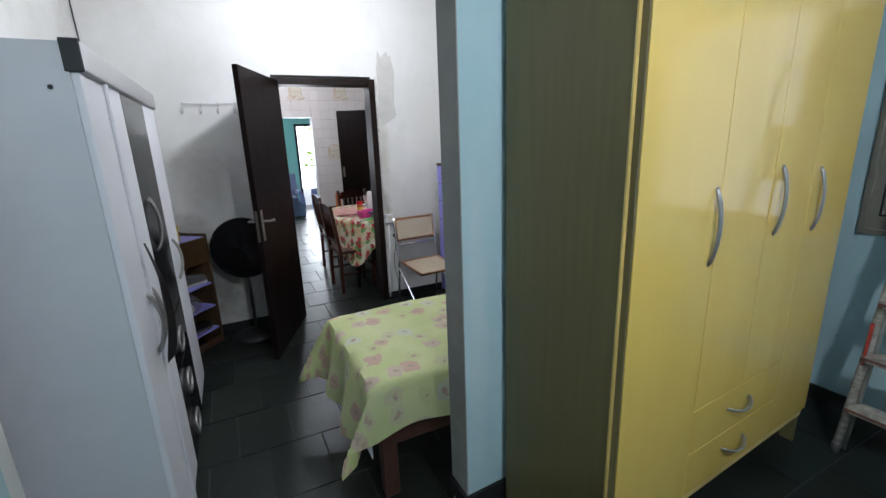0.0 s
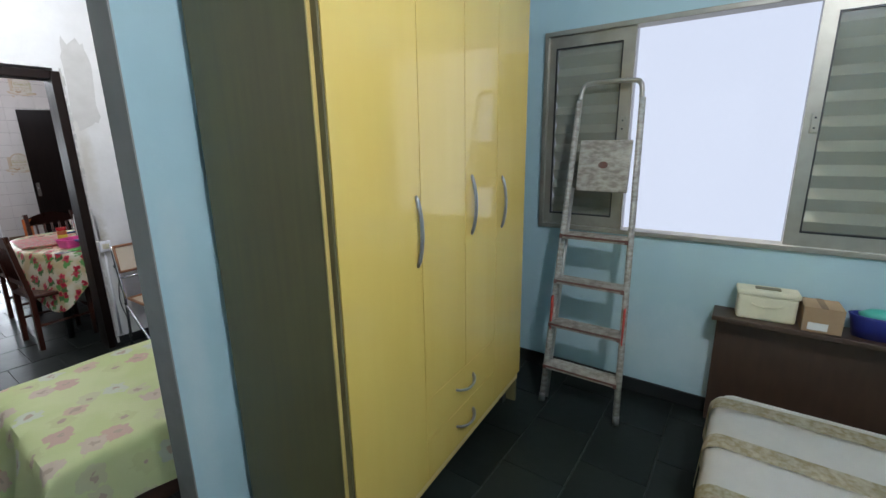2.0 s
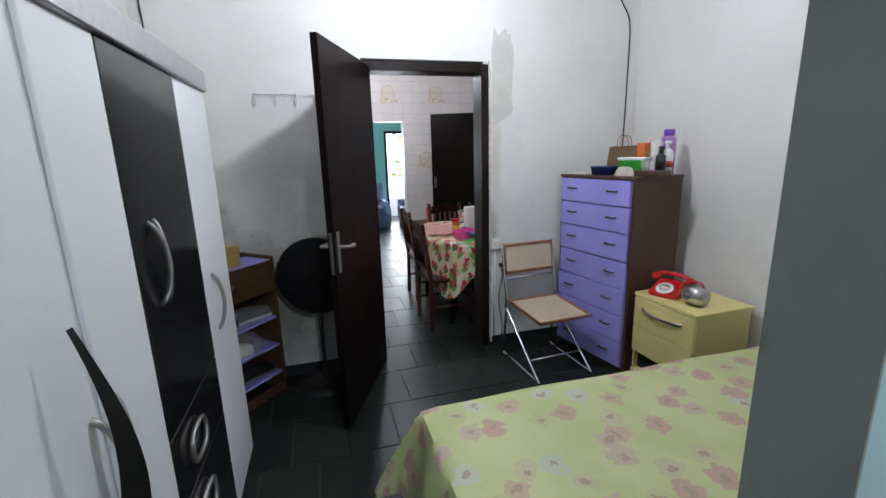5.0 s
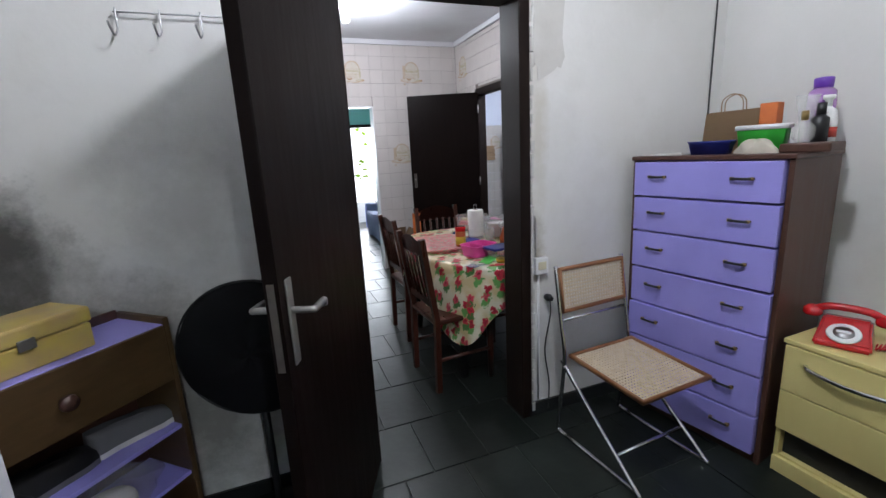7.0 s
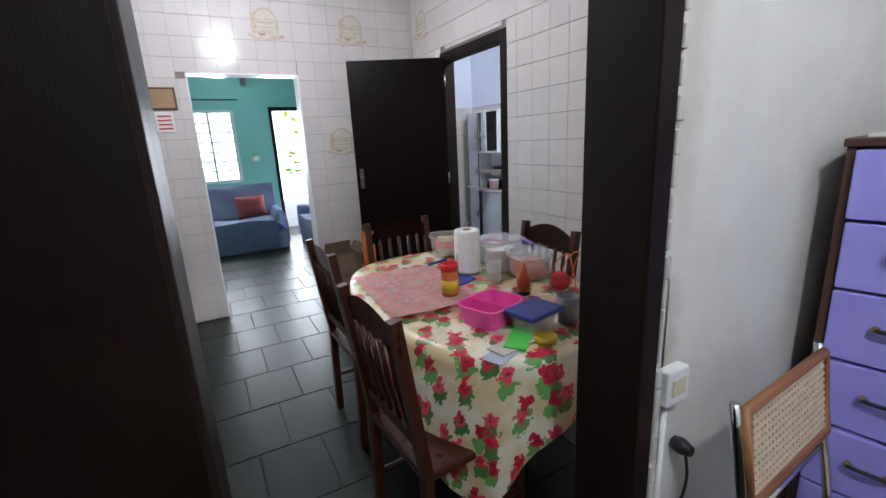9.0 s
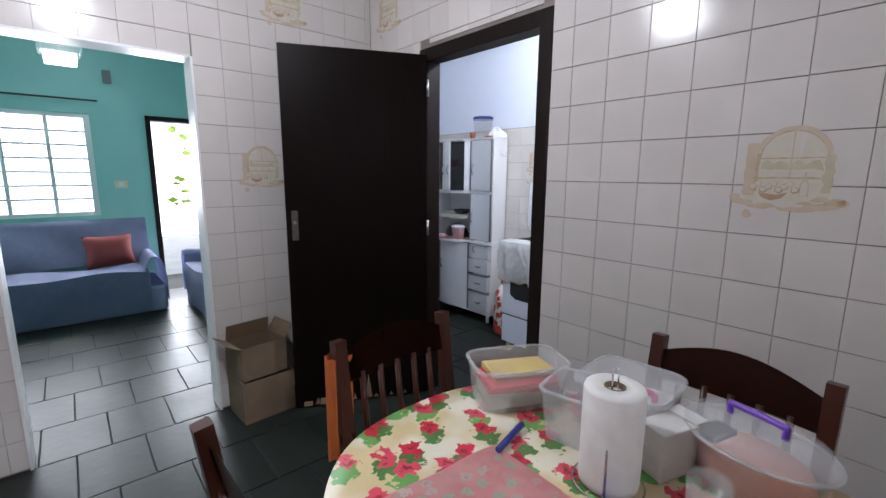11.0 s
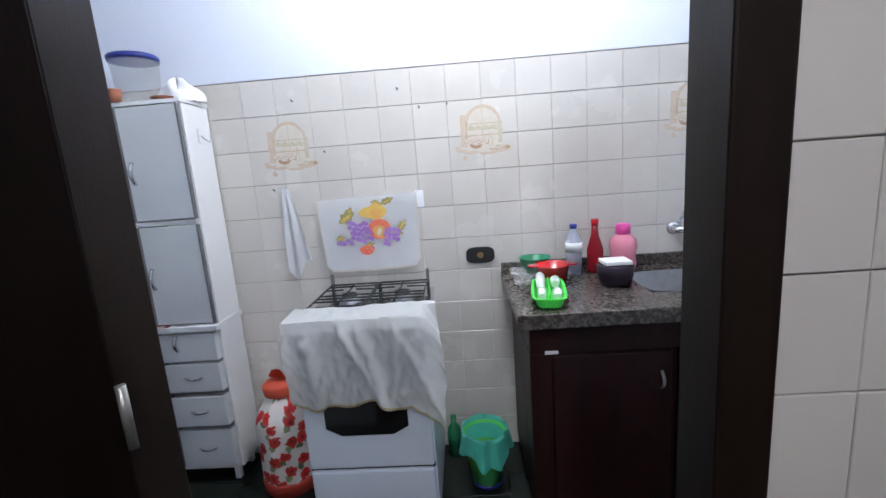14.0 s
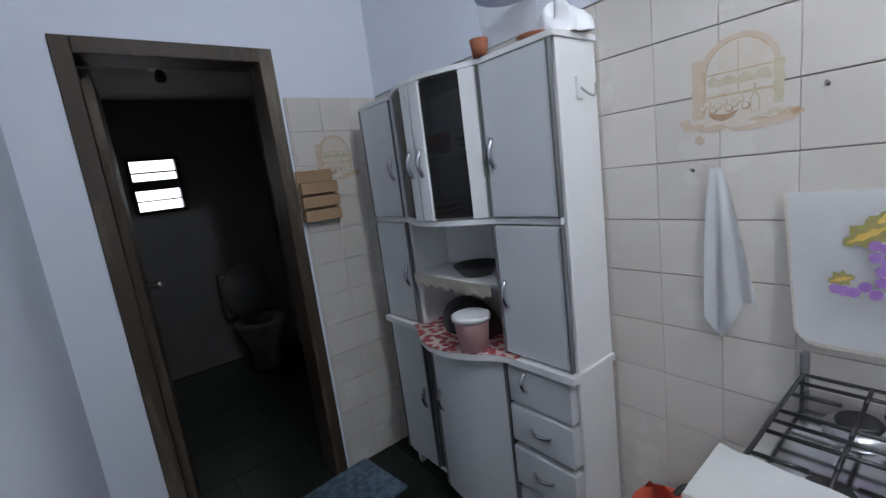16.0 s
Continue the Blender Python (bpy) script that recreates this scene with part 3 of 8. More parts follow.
# Unseen header over the opening, set low to hold back the rear bulb's light.
structure("wall_partition_blue", askew(walls((0.745, 1.262, 0, 2.80, 1.33, H1), (-0.765, 1.262, 0, -0.56, 1.33, H1), (-0.56, 1.262, 2.12, 0.745, 1.33, H1))), "blue_paint", "pale blue face of the dividing wall")
structure("wall_partition_white", askew(walls((0.745, 1.33, 0, 2.80, 1.392, H1), (-0.78, 1.33, 0, -0.56, 1.392, H1), (-0.56, 1.33, 2.12, 0.745, 1.392, H1))), "plaster", "white plastered back of the dividing wall")
structure("wall_partition_end", walls((0.741, 1.259, STEP, 0.745, 1.392, 2.12)), "plaster_grey", "bare grey plaster end of the dividing wall", "wall end")
structure("wall_east", walls((2.60, 1.41, 0, 2.75, 4.14, H1)), "plaster", "white plastered wall behind the dresser")
DX0, DX1, DZ = 0.525, 1.335, 2.10
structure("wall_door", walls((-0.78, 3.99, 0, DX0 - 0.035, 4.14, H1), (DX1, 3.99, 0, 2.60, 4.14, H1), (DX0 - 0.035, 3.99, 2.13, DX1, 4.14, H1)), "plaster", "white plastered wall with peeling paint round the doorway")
structure("ceiling_bedrooms", walls((-0.93, -1.85, H1, 2.95, 4.14, H1 + 0.1)), "ceiling", "white painted bedroom ceiling", "ceiling")
structure("floor_back", walls((-0.78, -1.70, 0, 2.80, 1.29, STEP - 0.006)), "slate_joint", "dark slate floor of the back bedroom one step up", "floor")
structure("floor", walls((-0.93, 1.29, -0.1, 4.05, 11.6, -0.006)), "slate_joint", "dark slate tile floor", "floor")
structure("step_edge", walls((-0.78, 1.255, STEP - 0.03, 0.742, 1.296, STEP)), "slate", "worn slate edge of the low step", "step")

# dining room
NY = 7.415
OX0, OX1, OZ = 0.59, 1.405, 1.965
structure("wall_dining_west", walls((-0.93, 4.14, 0, -0.78, 11.6, H2)), "tile", "white tiled wall")
structure("wall_dining_south", walls((-0.78, 4.14, 0, DX0 - 0.035, 4.15, H2), (DX1, 4.14, 0, 2.485, 4.15, H2), (DX0 - 0.035, 4.14, 2.13, DX1, 4.15, H2)), "tile", "white tiled wall round the bedroom door")
structure("wall_dining_north", walls((-0.78, NY, 0, OX0, NY + 0.14, H2), (OX1, NY, 0, 2.485, NY + 0.14, H2), (OX0, NY, OZ, OX1, NY + 0.14, H2)), "grout", "white tiled wall with an open passage")
KY0, KY1, KZ = 6.01, 6.825, 2.05
structure("wall_dining_east", walls((2.485, 4.15, 0, 2.545, KY0, H2), (2.485, KY1, 0, 2.545, NY, H2), (2.485, KY0, KZ, 2.545, KY1, H2)), "grout", "white tiled wall with dark joints and a doorway")
structure("wall_kitchen_west", walls((2.545, 4.5, 0, 2.56, KY0, H3), (2.545, KY1, 0, 2.56, 8.61, H3), (2.545, KY0, KZ, 2.56, KY1, H3)), "kitchen_paint", "bluish white painted kitchen wall")
structure("ceiling_dining", walls((-0.93, 4.14, H2, 2.545, NY + 0.14, H2 + 0.1)), "ceiling", "white painted dining room ceiling", "ceiling")
structure("cornice_dining_north", walls((-0.78, NY - 0.035, H2 - 0.05, 2.485, NY - 0.008, H2)), "ceiling", "thin white ceiling cornice", "cornice")
structure("cornice_dining_east", walls((2.45, 4.15, H2 - 0.05, 2.477, NY - 0.035, H2)), "ceiling", "thin white ceiling cornice", "cornice")
structure("passage_jamb", walls((OX0 - 0.006, NY - 0.012, 0, OX0 + 0.006, NY + 0.145, OZ), (OX1 - 0.006, NY - 0.012, 0, OX1 + 0.006, NY + 0.145, OZ), (OX0 + 0.006, NY - 0.012, OZ - 0.006, OX1 - 0.006, NY + 0.145, OZ + 0.006)), "white_pl", "thin pale trim round the passage", "trim")

# living room
LY = 10.55
LDX0, LDX1, LDZ = 1.60, 2.36, 1.98
LWX0, LWX1, LWZ0, LWZ1 = -0.25, 1.10, 0.93, 1.95
structure("wall_living_north", walls((-0.78, LY, 0, LWX0, LY + 0.15, H2), (LWX0, LY, 0, LWX1, LY + 0.15, LWZ0), (LWX0, LY, LWZ1, LWX1, LY + 0.15, H2), (LWX1, LY, 0, LDX0, LY + 0.15, H2), (LDX0, LY, LDZ, LDX1, LY + 0.15, H2), (LDX1, LY, 0, 2.545, LY + 0.15, H2)), "teal_paint", "teal painted living room wall with window and front door")
structure("wall_living_south", walls((-0.78, NY + 0.14, 0, OX0, NY + 0.15, H2), (OX1, NY + 0.14, 0, 2.545, NY + 0.15, H2), (OX0, NY + 0.14, OZ, OX1, NY + 0.15, H2)), "teal_paint", "teal painted living room wall")
structure("wall_living_east", walls((2.50, NY + 0.15, 0, 2.545, LY, H2)), "teal_paint", "teal painted living room wall")
structure("wall_living_west", walls((-0.78, NY + 0.15, 0, -0.77, LY, H2)), "teal_paint", "teal painted living room wall")
structure("ceiling_living", walls((-0.93, NY + 0.14, H2, 2.545, LY + 0.15, H2 + 0.1)), "ceiling", "white painted living room ceiling", "ceiling")
structure("ground", walls((-40, LY + 0.15, -0.12, 40, 60, -0.02)), mat("pale_concrete_yard", (0.5, 0.49, 0.46), 0.9, scale=3), "pale concrete yard outside", "ground")
structure("backdrop_street", walls((-6, 16.0, -0.02, 9, 16.05, 6)), "outside", "blinding daylight outside the front door", "backdrop")
structure("backdrop_window", walls((3.9, -3.2, -0.5, 3.95, 3.2, 4.5)), "window_sky", "bright pale daylight outside the bedroom window", "backdrop")

# kitchen
KX, KNY = 3.90, 8.61
structure("wall_kitchen_east", walls((KX, 4.5, 0, KX + 0.15, KNY, H3)), "kgrout", "cream tiled kitchen wall, bluish white above")
structure("wall_kitchen_upper", walls((KX - 0.006, 4.5, 1.783, KX, KNY, H3)), "kitchen_paint", "bluish white painted band above the tiles")
BX0, BX1, BZ = 2.757, 3.392, 1.965
structure("wall_kitchen_north", walls((2.545, KNY, 0, BX0, KNY + 0.14, H3), (BX1, KNY, 0, KX + 0.15, KNY + 0.14, H3), (BX0, KNY, BZ, BX1, KNY + 0.14, H3)), "kitchen_paint", "bluish white kitchen wall with the bathroom doorway")
structure("wall_kitchen_south", walls((2.545, 4.36, 0, KX + 0.15, 4.5, H3)), "kitchen_paint", "bluish white painted kitchen wall")
structure("ceiling_kitchen", walls((2.545, 4.36, H3, KX + 0.15, KNY + 0.14, H3 + 0.1)), "ceiling", "white painted kitchen ceiling", "ceiling")
structure("ceiling_beam", walls((KX - 0.10, 4.5, 2.52, KX - 0.006, KNY, H3)), "kitchen_paint", "white painted beam along the kitchen ceiling", "beam")
structure("floor_kitchen_edge", walls((2.485, KY0, -0.004, 2.56, KY1, 0.004)), "slate", "slate threshold of the kitchen doorway", "threshold")

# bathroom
# Walls and ceiling hold the room's dimness in their colour.
structure("wall_bath_north", walls((2.545, 10.75, 0, 2.98, 10.9, 2.6), (3.30, 10.75, 0, 4.05, 10.9, 2.6), (2.98, 10.75, 0, 3.30, 10.9, 1.36), (2.98, 10.75, 1.76, 3.30, 10.9, 2.6)), "bath_dim_paint", "bathroom wall with a small window, dimness put into its colour")
structure("wall_bath_west", walls((2.66, KNY + 0.14, 0, 2.67, 10.75, 2.6)), "bath_dim_paint", "bathroom wall, dimness put into its colour")
structure("wall_bath_east", walls((3.95, KNY + 0.14, 0, 4.05, 10.75, 2.6)), "bath_dim_paint", "bathroom wall, dimness put into its colour")
structure("ceiling_bath", walls((2.66, KNY + 0.14, 2.2, 4.05, 10.75, 2.3)), "plaster_grey", "bathroom ceiling, greyed for the dim room", "ceiling")
structure("backdrop_bath", walls((2.2, 11.6, 1.2, 4.0, 11.65, 2.6)), "outside", "daylight outside the bathroom window", "backdrop")

# baseboards
def skirt(name, *b):
    structure(name, walls(*b), "slate_base", "dark slate baseboard", "baseboard")


skirt("baseboard_door_wall", (DX1 + 0.02, 3.978, 0, 2.60, 3.99, 0.075), (-0.78, 3.978, 0, DX0 - 0.06, 3.99, 0.075))
skirt("baseboard_east", (2.588, 1.41, 0, 2.60, 3.978, 0.075))
skirt("baseboard_window", (2.786, -1.70, STEP, 2.80, 1.36, STEP + 0.08))
structure("baseboard_partition", askew(walls((0.741, 1.247, STEP, 2.786, 1.261, STEP + 0.07), (0.727, 1.247, STEP, 0.741, 1.392, STEP + 0.07))), "slate_base", "dark slate baseboard", "baseboard")


# ---- doors and windows ----
def door_frame(name, m, width, height, depth, material, label, face=0.055):
    """Jambs and head round an opening that starts at x = 0; y runs through the wall."""
    d = tagged(new(name), label, "door frame", kind="structure")
    d.matrix_world = m
    part("jamb", cube(-face, -0.012, 0, 0.02, depth + 0.012, height + face, 0.004), material, d)
    part("jamb", cube(width - 0.02, -0.012, 0, width + face, depth + 0.012, height + face, 0.004), material, d)
    part("head", cube(0.02, -0.012, height - 0.02, width - 0.02, depth + 0.012, height + face, 0.004), material, d)
    return d


def lever(parent, x, y, z, side, material="satin"):
    """A long lock plate with a bent lever."""
    p = part("lock_plate", cube(x - 0.017, y, z - 0.11, x + 0.017, y + side * 0.006, z + 0.11, 0.003), material, parent, "chrome lock plate")
    pts = curve_pts([(x, y, z + 0.03), (x, y + side * 0.05, z + 0.03), (x - 0.012, y + side * 0.058, z + 0.028), (x - 0.085, y + side * 0.056, z + 0.024), (x - 0.098, y + side * 0.052, z + 0.008)], 4)
    part("lever", tube(pts, 0.009, 8), material, p, "chrome lever handle")


door_frame("door_frame_bedroom", pose(DX0, 3.99, 0), DX1 - DX0, DZ - 0.025, 0.15, "frame_wood", "dark wooden door frame with chipped plaster", 0.035)
door_frame("door_frame_kitchen", pose(2.56, KY0, 0, 0, 0, 90), KY1 - KY0, 2.03, 0.075, "frame_wood", "dark wooden kitchen door frame", 0.05)
door_frame("door_frame_bathroom", pose(BX0, KNY, 0), BX1 - BX0, BZ - 0.03, 0.14, "old_wood", "worn brown wooden bathroom door frame", 0.036)

# the bedroom door, swung open into the room
a = math.degrees(math.atan2(3.215 - 3.975, 0.20 - 0.522))
bd = thing("bedroom_door", pose(0.522, 3.975, 0.008, 0, 0, a), "dark varnished wooden door standing open into the bedroom", "door")
part("leaf", cube(0, -0.018, 0, 0.825, 0.018, 2.075, 0.003), "door_wood", bd)
lever(bd, 0.775, 0.018, 1.02, 1)
lever(bd, 0.775, -0.018, 1.02, -1)
part("lock_edge", cube(0.8245, -0.009, 0.91, 0.827, 0.009, 1.13, 0.001), "lock_dull", bd, "chrome lock face in the door edge")
for z in (0.25, 1.05, 1.85):
    part("hinge", lathe([(0.007, -0.04), (0.007, 0.04)], 8, at=(-0.006, -0.02, z)), "gold", bd)

# the kitchen door, swung open into the dining room
a = math.degrees(math.atan2(7.135 - 6.80, 1.757 - 2.48))
kd = thing("kitchen_door", pose(2.472, 6.81, 0.01, 0, 0, a), "dark brown wooden kitchen door standing open, worn along its foot", "door")
part("leaf", cube(0, -0.017, 0, 0.795, 0.017, 2.03, 0.003), "door_wood", kd)
part("lock_plate", cube(0.732, 0.017, 1.0, 0.766, 0.022, 1.165, 0.003), "lock_dull", kd, "dull metal lock plate without a lever")
random.seed(9)
for i in range(9):
    cx, hh = 0.08 + 0.075 * i + random.uniform(-0.02, 0.02), random.choice((0.03, 0.05, 0.08, 0.16))
    w_ = random.uniform(0.008, 0.022)
    part("bare_chip", flat([(cx - w_, 0.004), (cx + w_, 0.004), (cx + w_ * 0.5, hh * 0.5), (cx + w_ * 0.1, hh), (cx - w_ * 0.4, hh * 0.6)], 0, 0.0006), "raw_wood", kd, "bare splintered wood", m=Matrix(((1, 0, 0, 0), (0, 0, 1, 0.0172), (0, 1, 0, 0), (0, 0, 0, 1))))
part("keyhole_pin", lathe([(0.009, 0), (0.009, 0.012)], 10, at=(0, 0, 0)), "satin", kd, m=pose(0.749, 0.023, 1.10, -90))
for z in (0.25, 1.05, 1.85):
    part("hinge", lathe([(0.007, -0.045), (0.007, 0.045)], 8, at=(-0.004, 0.02, z)), "satin", kd)
for i, (x, w) in enumerate(((0.70, 0.05), (0.62, 0.035), (0.52, 0.05))):
    part("splinter", box(bmesh.new(), x, 0.017, 0.0, x + w, 0.024, 0.03 + 0.012 * i, 0.004), "cardboard", kd, "pale broken veneer at the foot")

# bathroom door pushed inward
bt = thing("bathroom_door", pose(2.80, 8.765, 0.01, 0, 0, 86), "brown wooden bathroom door pushed open inwards", "door")
part("leaf", cube(0, -0.017, 0, 0.58, 0.017, 1.90, 0.003), "old_wood", bt)
part("knob", lathe([(0.012, 0), (0.012, 0.03), (0.026, 0.04), (0.024, 0.06), (0.0, 0.065)], 14), "satin", bt, m=pose(0.52, -0.017, 1.0, 90))

# bedroom window: aluminium frame, louvred leaves and a wide bright pane
win = tagged(new("window_1"), "wide aluminium bedroom window with louvred side leaves and a bright pane", "window", kind="structure")
win.matrix_world = pose(2.80, 0, 0)
fr = bmesh.new()
for b in ((-0.02, WY0, WZ0 - 0.012, 0.08, WY1, WZ0 + 0.014), (-0.02, WY0, WZ1 - 0.014, 0.08, WY1, WZ1 + 0.012), (-0.02, WY0 - 0.012, WZ0 - 0.012, 0.08, WY0 + 0.014, WZ1 + 0.012), (-0.02, WY1 - 0.014, WZ0 - 0.012, 0.08, WY1 + 0.012, WZ1 + 0.012)):
    box(fr, *b, 0.003)
part("window_frame", fr, "bronze", win)
def louvre_leaf(y0, y1, left, right):
    """A sliding leaf: stiles and rails, dusty glass, and bent steel slats behind it."""
    a, b = y0 + right, y1 - left
    lf = walls((0.0, y0, WZ0 + 0.014, 0.03, a, WZ1 - 0.014), (0.0, b, WZ0 + 0.014, 0.03, y1, WZ1 - 0.014), (0.0, a, WZ0 + 0.014, 0.03, b, WZ0 + 0.075), (0.0, a, WZ1 - 0.075, 0.03, b, WZ1 - 0.014))
    leafp = part("louvre_leaf", lf, "bronze", win)
    gk = walls((0.002, a, WZ0 + 0.075, 0.02, a + 0.007, WZ1 - 0.075), (0.002, b - 0.007, WZ0 + 0.075, 0.02, b, WZ1 - 0.075), (0.002, a + 0.007, WZ0 + 0.075, 0.02, b - 0.007, WZ0 + 0.084), (0.002, a + 0.007, WZ1 - 0.082, 0.02, b - 0.007, WZ1 - 0.075))
    part("gasket", gk, "black", leafp, "black rubber gasket")
    g = part("leaf_glass", walls((0.010, a + 0.007, WZ0 + 0.084, 0.013, b - 0.007, WZ1 - 0.082)), "slat_glass", leafp, "dusty glass over the slats")
    g.visible_shadow = False
    n = 9
    pitch = (WZ1 - WZ0 - 0.14) / n
    bm = bmesh.new()
    prof = [(0.046, 0.5 * pitch), (0.0, 0.004), (0.044, -0.5 * pitch - 0.003), (0.048, -0.5 * pitch - 0.003), (0.004, 0.004), (0.050, 0.5 * pitch)]
    rows = [[bm.verts.new((x, y, z)) for x, z in prof] for y in (a, b)]
    for k in range(6):
        bm.faces.new((rows[0][k], rows[0][(k + 1) % 6], rows[1][(k + 1) % 6], rows[1][k]))
    me = mesh_of("slat", bm, "slat")
    for i in range(n):
        s = new("slat", me)
        s.parent = leafp
        s.matrix_basis = pose(0.022, 0, WZ0 + 0.07 + pitch * (i + 0.5))
    return leafp


louvre_leaf(0.47, 0.930, 0.035, 0.06)
louvre_leaf(-0.725, -0.262, 0.055, 0.04)
pane = part("pane", cube(0.070, -0.26, WZ0 + 0.014, 0.074, 0.47, WZ1 - 0.014, 0), "pane", win, "bright glass pane")
pane.visible_shadow = False
for y, z in ((-0.30, 1.60), (0.502, 1.62)):
    lt = part("latch", cube(-0.014, y - 0.014, z, 0.0, y + 0.014, z + 0.085, 0.003), "bronze", win, "metal slide latch")
    part("screw", cube(-0.016, y - 0.004, z + 0.06, -0.014, y + 0.004, z + 0.068, 0), "black", lt)
    part("screw", cube(-0.016, y - 0.004, z + 0.016, -0.014, y + 0.004, z + 0.024, 0), "black", lt)

# living room window with white iron bars, front door
lw = tagged(new("window_2"), "living room window with a white painted iron grille", "window", kind="structure")
lw.matrix_world = pose(0, LY, 0)
part("window_frame", walls((LWX0, 0.02, LWZ0, LWX0 + 0.05, 0.07, LWZ1), (LWX1 - 0.05, 0.02, LWZ0, LWX1, 0.07, LWZ1), (LWX0 + 0.05, 0.02, LWZ0, LWX1 - 0.05, 0.07, LWZ0 + 0.04), (LWX0 + 0.05, 0.02, LWZ1 - 0.04, LWX1 - 0.05, 0.07, LWZ1)), "white_metal", lw)
for i in range(3):
    x = LWX0 + (i + 1) * (LWX1 - LWX0) / 4
    part("mullion", cube(x - 0.016, 0.025, LWZ0 + 0.04, x + 0.016, 0.06, LWZ1 - 0.04, 0.003), "white_metal", lw)
for i in range(6):
    z = LWZ0 + 0.04 + (i + 1) * (LWZ1 - LWZ0 - 0.08) / 7
    part("bar", cube(LWX0 + 0.05, 0.028, z - 0.01, LWX1 - 0.05, 0.05, z + 0.01, 0.003), "white_metal", lw)
solo("curtain_rod", tube([(LWX0 - 0.1, 0, 0), (LWX1 + 0.08, 0, 0)], 0.009, 8), "black", pose(0, LY - 0.05, 2.08), "dark curtain rod above the living room window", "curtain rod")
door_frame("door_frame_front", pose(LDX0, LY, 0), LDX1 - LDX0, LDZ - 0.03, 0.15, "frame_wood", "dark frame of the open front door", 0.03)
part("transom", cube(LDX0 + 0.02, LY + 0.05, 1.70, LDX1 - 0.02, LY + 0.09, 1.74, 0.003), "cardboard", bpy.data.objects["door_frame_front"], "pale wooden transom bar")
fd = thing("front_door", pose(LDX1 - 0.03, LY + 0.02, 0.01, 0, 0, -95), "white front door standing open inwards", "door")
part("leaf", cube(0, -0.017, 0, 0.72, 0.017, 1.68, 0.003), "white_metal", fd)


# ---- back bedroom ----
def pull(parent, pts, r, material, label="", flat_=1.0):
    return part("handle", tube(curve_pts(pts, 5), r, 8, flat=flat_), material, parent, label)


yw = thing("yellow_wardrobe", pose(0.945, 0.768, STEP, 0, 0, 4), "tall glossy yellow wardrobe with olive side panel and chrome pulls", "wardrobe")
YZ = 2.25
part("side_panel", cube(0, 0.0, 0.0, 0.02, 0.475, YZ, 0.002), "olive", yw, "olive brown side panel")
part("side_panel", cube(1.36, 0.0, 0.0, 1.38, 0.475, YZ, 0.002), "olive", yw, "olive brown side panel")
part("edge_band", cube(-0.002, -0.006, 0.0, 0.010, 0.0, YZ, 0.001), "yellow_edge", yw, "thin pale edge strip")
part("edge_band", cube(0.010, -0.024, 0.155, 0.018, -0.001, YZ, 0.001), "olive", yw, "olive shadow strip beside the door")
part("carcass", cube(0.02, 0.02, 0.16, 1.36, 0.44, YZ - 0.001, 0.002), "olive", yw)
part("plinth", cube(0.02, -0.012, 0.155, 1.36, 0.02, 0.20, 0.002), "yellow_edge", yw, "yellow plinth board")
for x in (0.05, 1.30):
    part("foot", cube(x, 0.05, 0.0, x + 0.05, 0.10, 0.16, 0.003), "black", yw)
def bow(parent, x, z, half, r=0.0043, out=0.024):
    pts = [(x, -0.022 - out * math.sin(math.pi * (0.5 + 0.5 * t)) ** 0.6, z + half * t) for t in [i / 8 for i in range(-8, 9)]]
    part("handle", tube(pts, r, 8, flat=1.7), "satin", parent, "brushed metal bow handle")
def ydoor(name, x0, x1, z0, z1, hx=None, hz=None):
    d = part(name, cube(x0 + 0.0014, -0.024, z0 + 0.0014, x1 - 0.0014, -0.004, z1 - 0.0014, 0.0008), "yellow", yw)
    if hx:
        bow(d, hx, hz, 0.118)
    return d
ydoor("door", 0.02, 0.406, 0.20, YZ - 0.02, 0.378, 1.185)
ydoor("door", 0.406, 0.713, 0.545, YZ - 0.02)
ydoor("door", 0.713, 1.008, 0.545, YZ - 0.02, 0.766, 1.225)
ydoor("door", 1.008, 1.36, 0.20, YZ - 0.02, 1.065, 1.20)
for z0, z1 in ((0.372, 0.545), (0.20, 0.372)):
    d = ydoor("drawer", 0.406, 1.008, z0, z1)
    z = (z0 + z1) / 2 + 0.015
    part("handle", tube([(0.705 + 0.075 * t, -0.022 - 0.034 * math.sin(math.pi * (0.5 + 0.5 * t)) ** 0.6, z - 0.012 * (1 - t * t)) for t in [i / 8 for i in range(-8, 9)]], 0.0052, 8, flat=1.7), "satin", d, "brushed metal bow handle")

# stepladder folded against the window wall
lad = thing("stepladder", pose(0, 0, STEP), "paint-spattered aluminium stepladder leaning against the window wall", "ladder")
FX, TX = 2.40, 2.74
LH = 1.88 - STEP
def ladx(z):
    return FX + (TX - FX) * z / LH
def lady(z, s):
    return (0.53 + 0.03 * z / LH + s * (0.206 - 0.048 * z / LH))
for s in (-1, 1):
    part("rail", tube([(ladx(z), lady(z, s), z) for z in (0.0, 0.4, 0.8, 1.2, 1.6, LH - 0.09)], 0.0125, 8, flat=1.5), "spatter", lad)
    part("rear_leg", tube([(ladx(z) + 0.035, lady(z, s * 0.93), z + 0.01) for z in (0.0, 0.6, 1.2)], 0.011, 8), "alu", lad)
    part("foot", lathe([(0.017, 0.0), (0.017, 0.045), (0.013, 0.05)], 10, at=(ladx(0), lady(0, s), 0)), "satin", lad, "grey plastic foot")
    part("hinge_strip", cube(ladx(0.45) - 0.02, lady(0.45, s) - 0.004, 0.42, ladx(0.45) + 0.01, lady(0.45, s) + 0.004, 0.62, 0.002), "print_red", lad, "red painted strip")
yl, yr, zt = lady(LH, 1), lady(LH, -1), LH
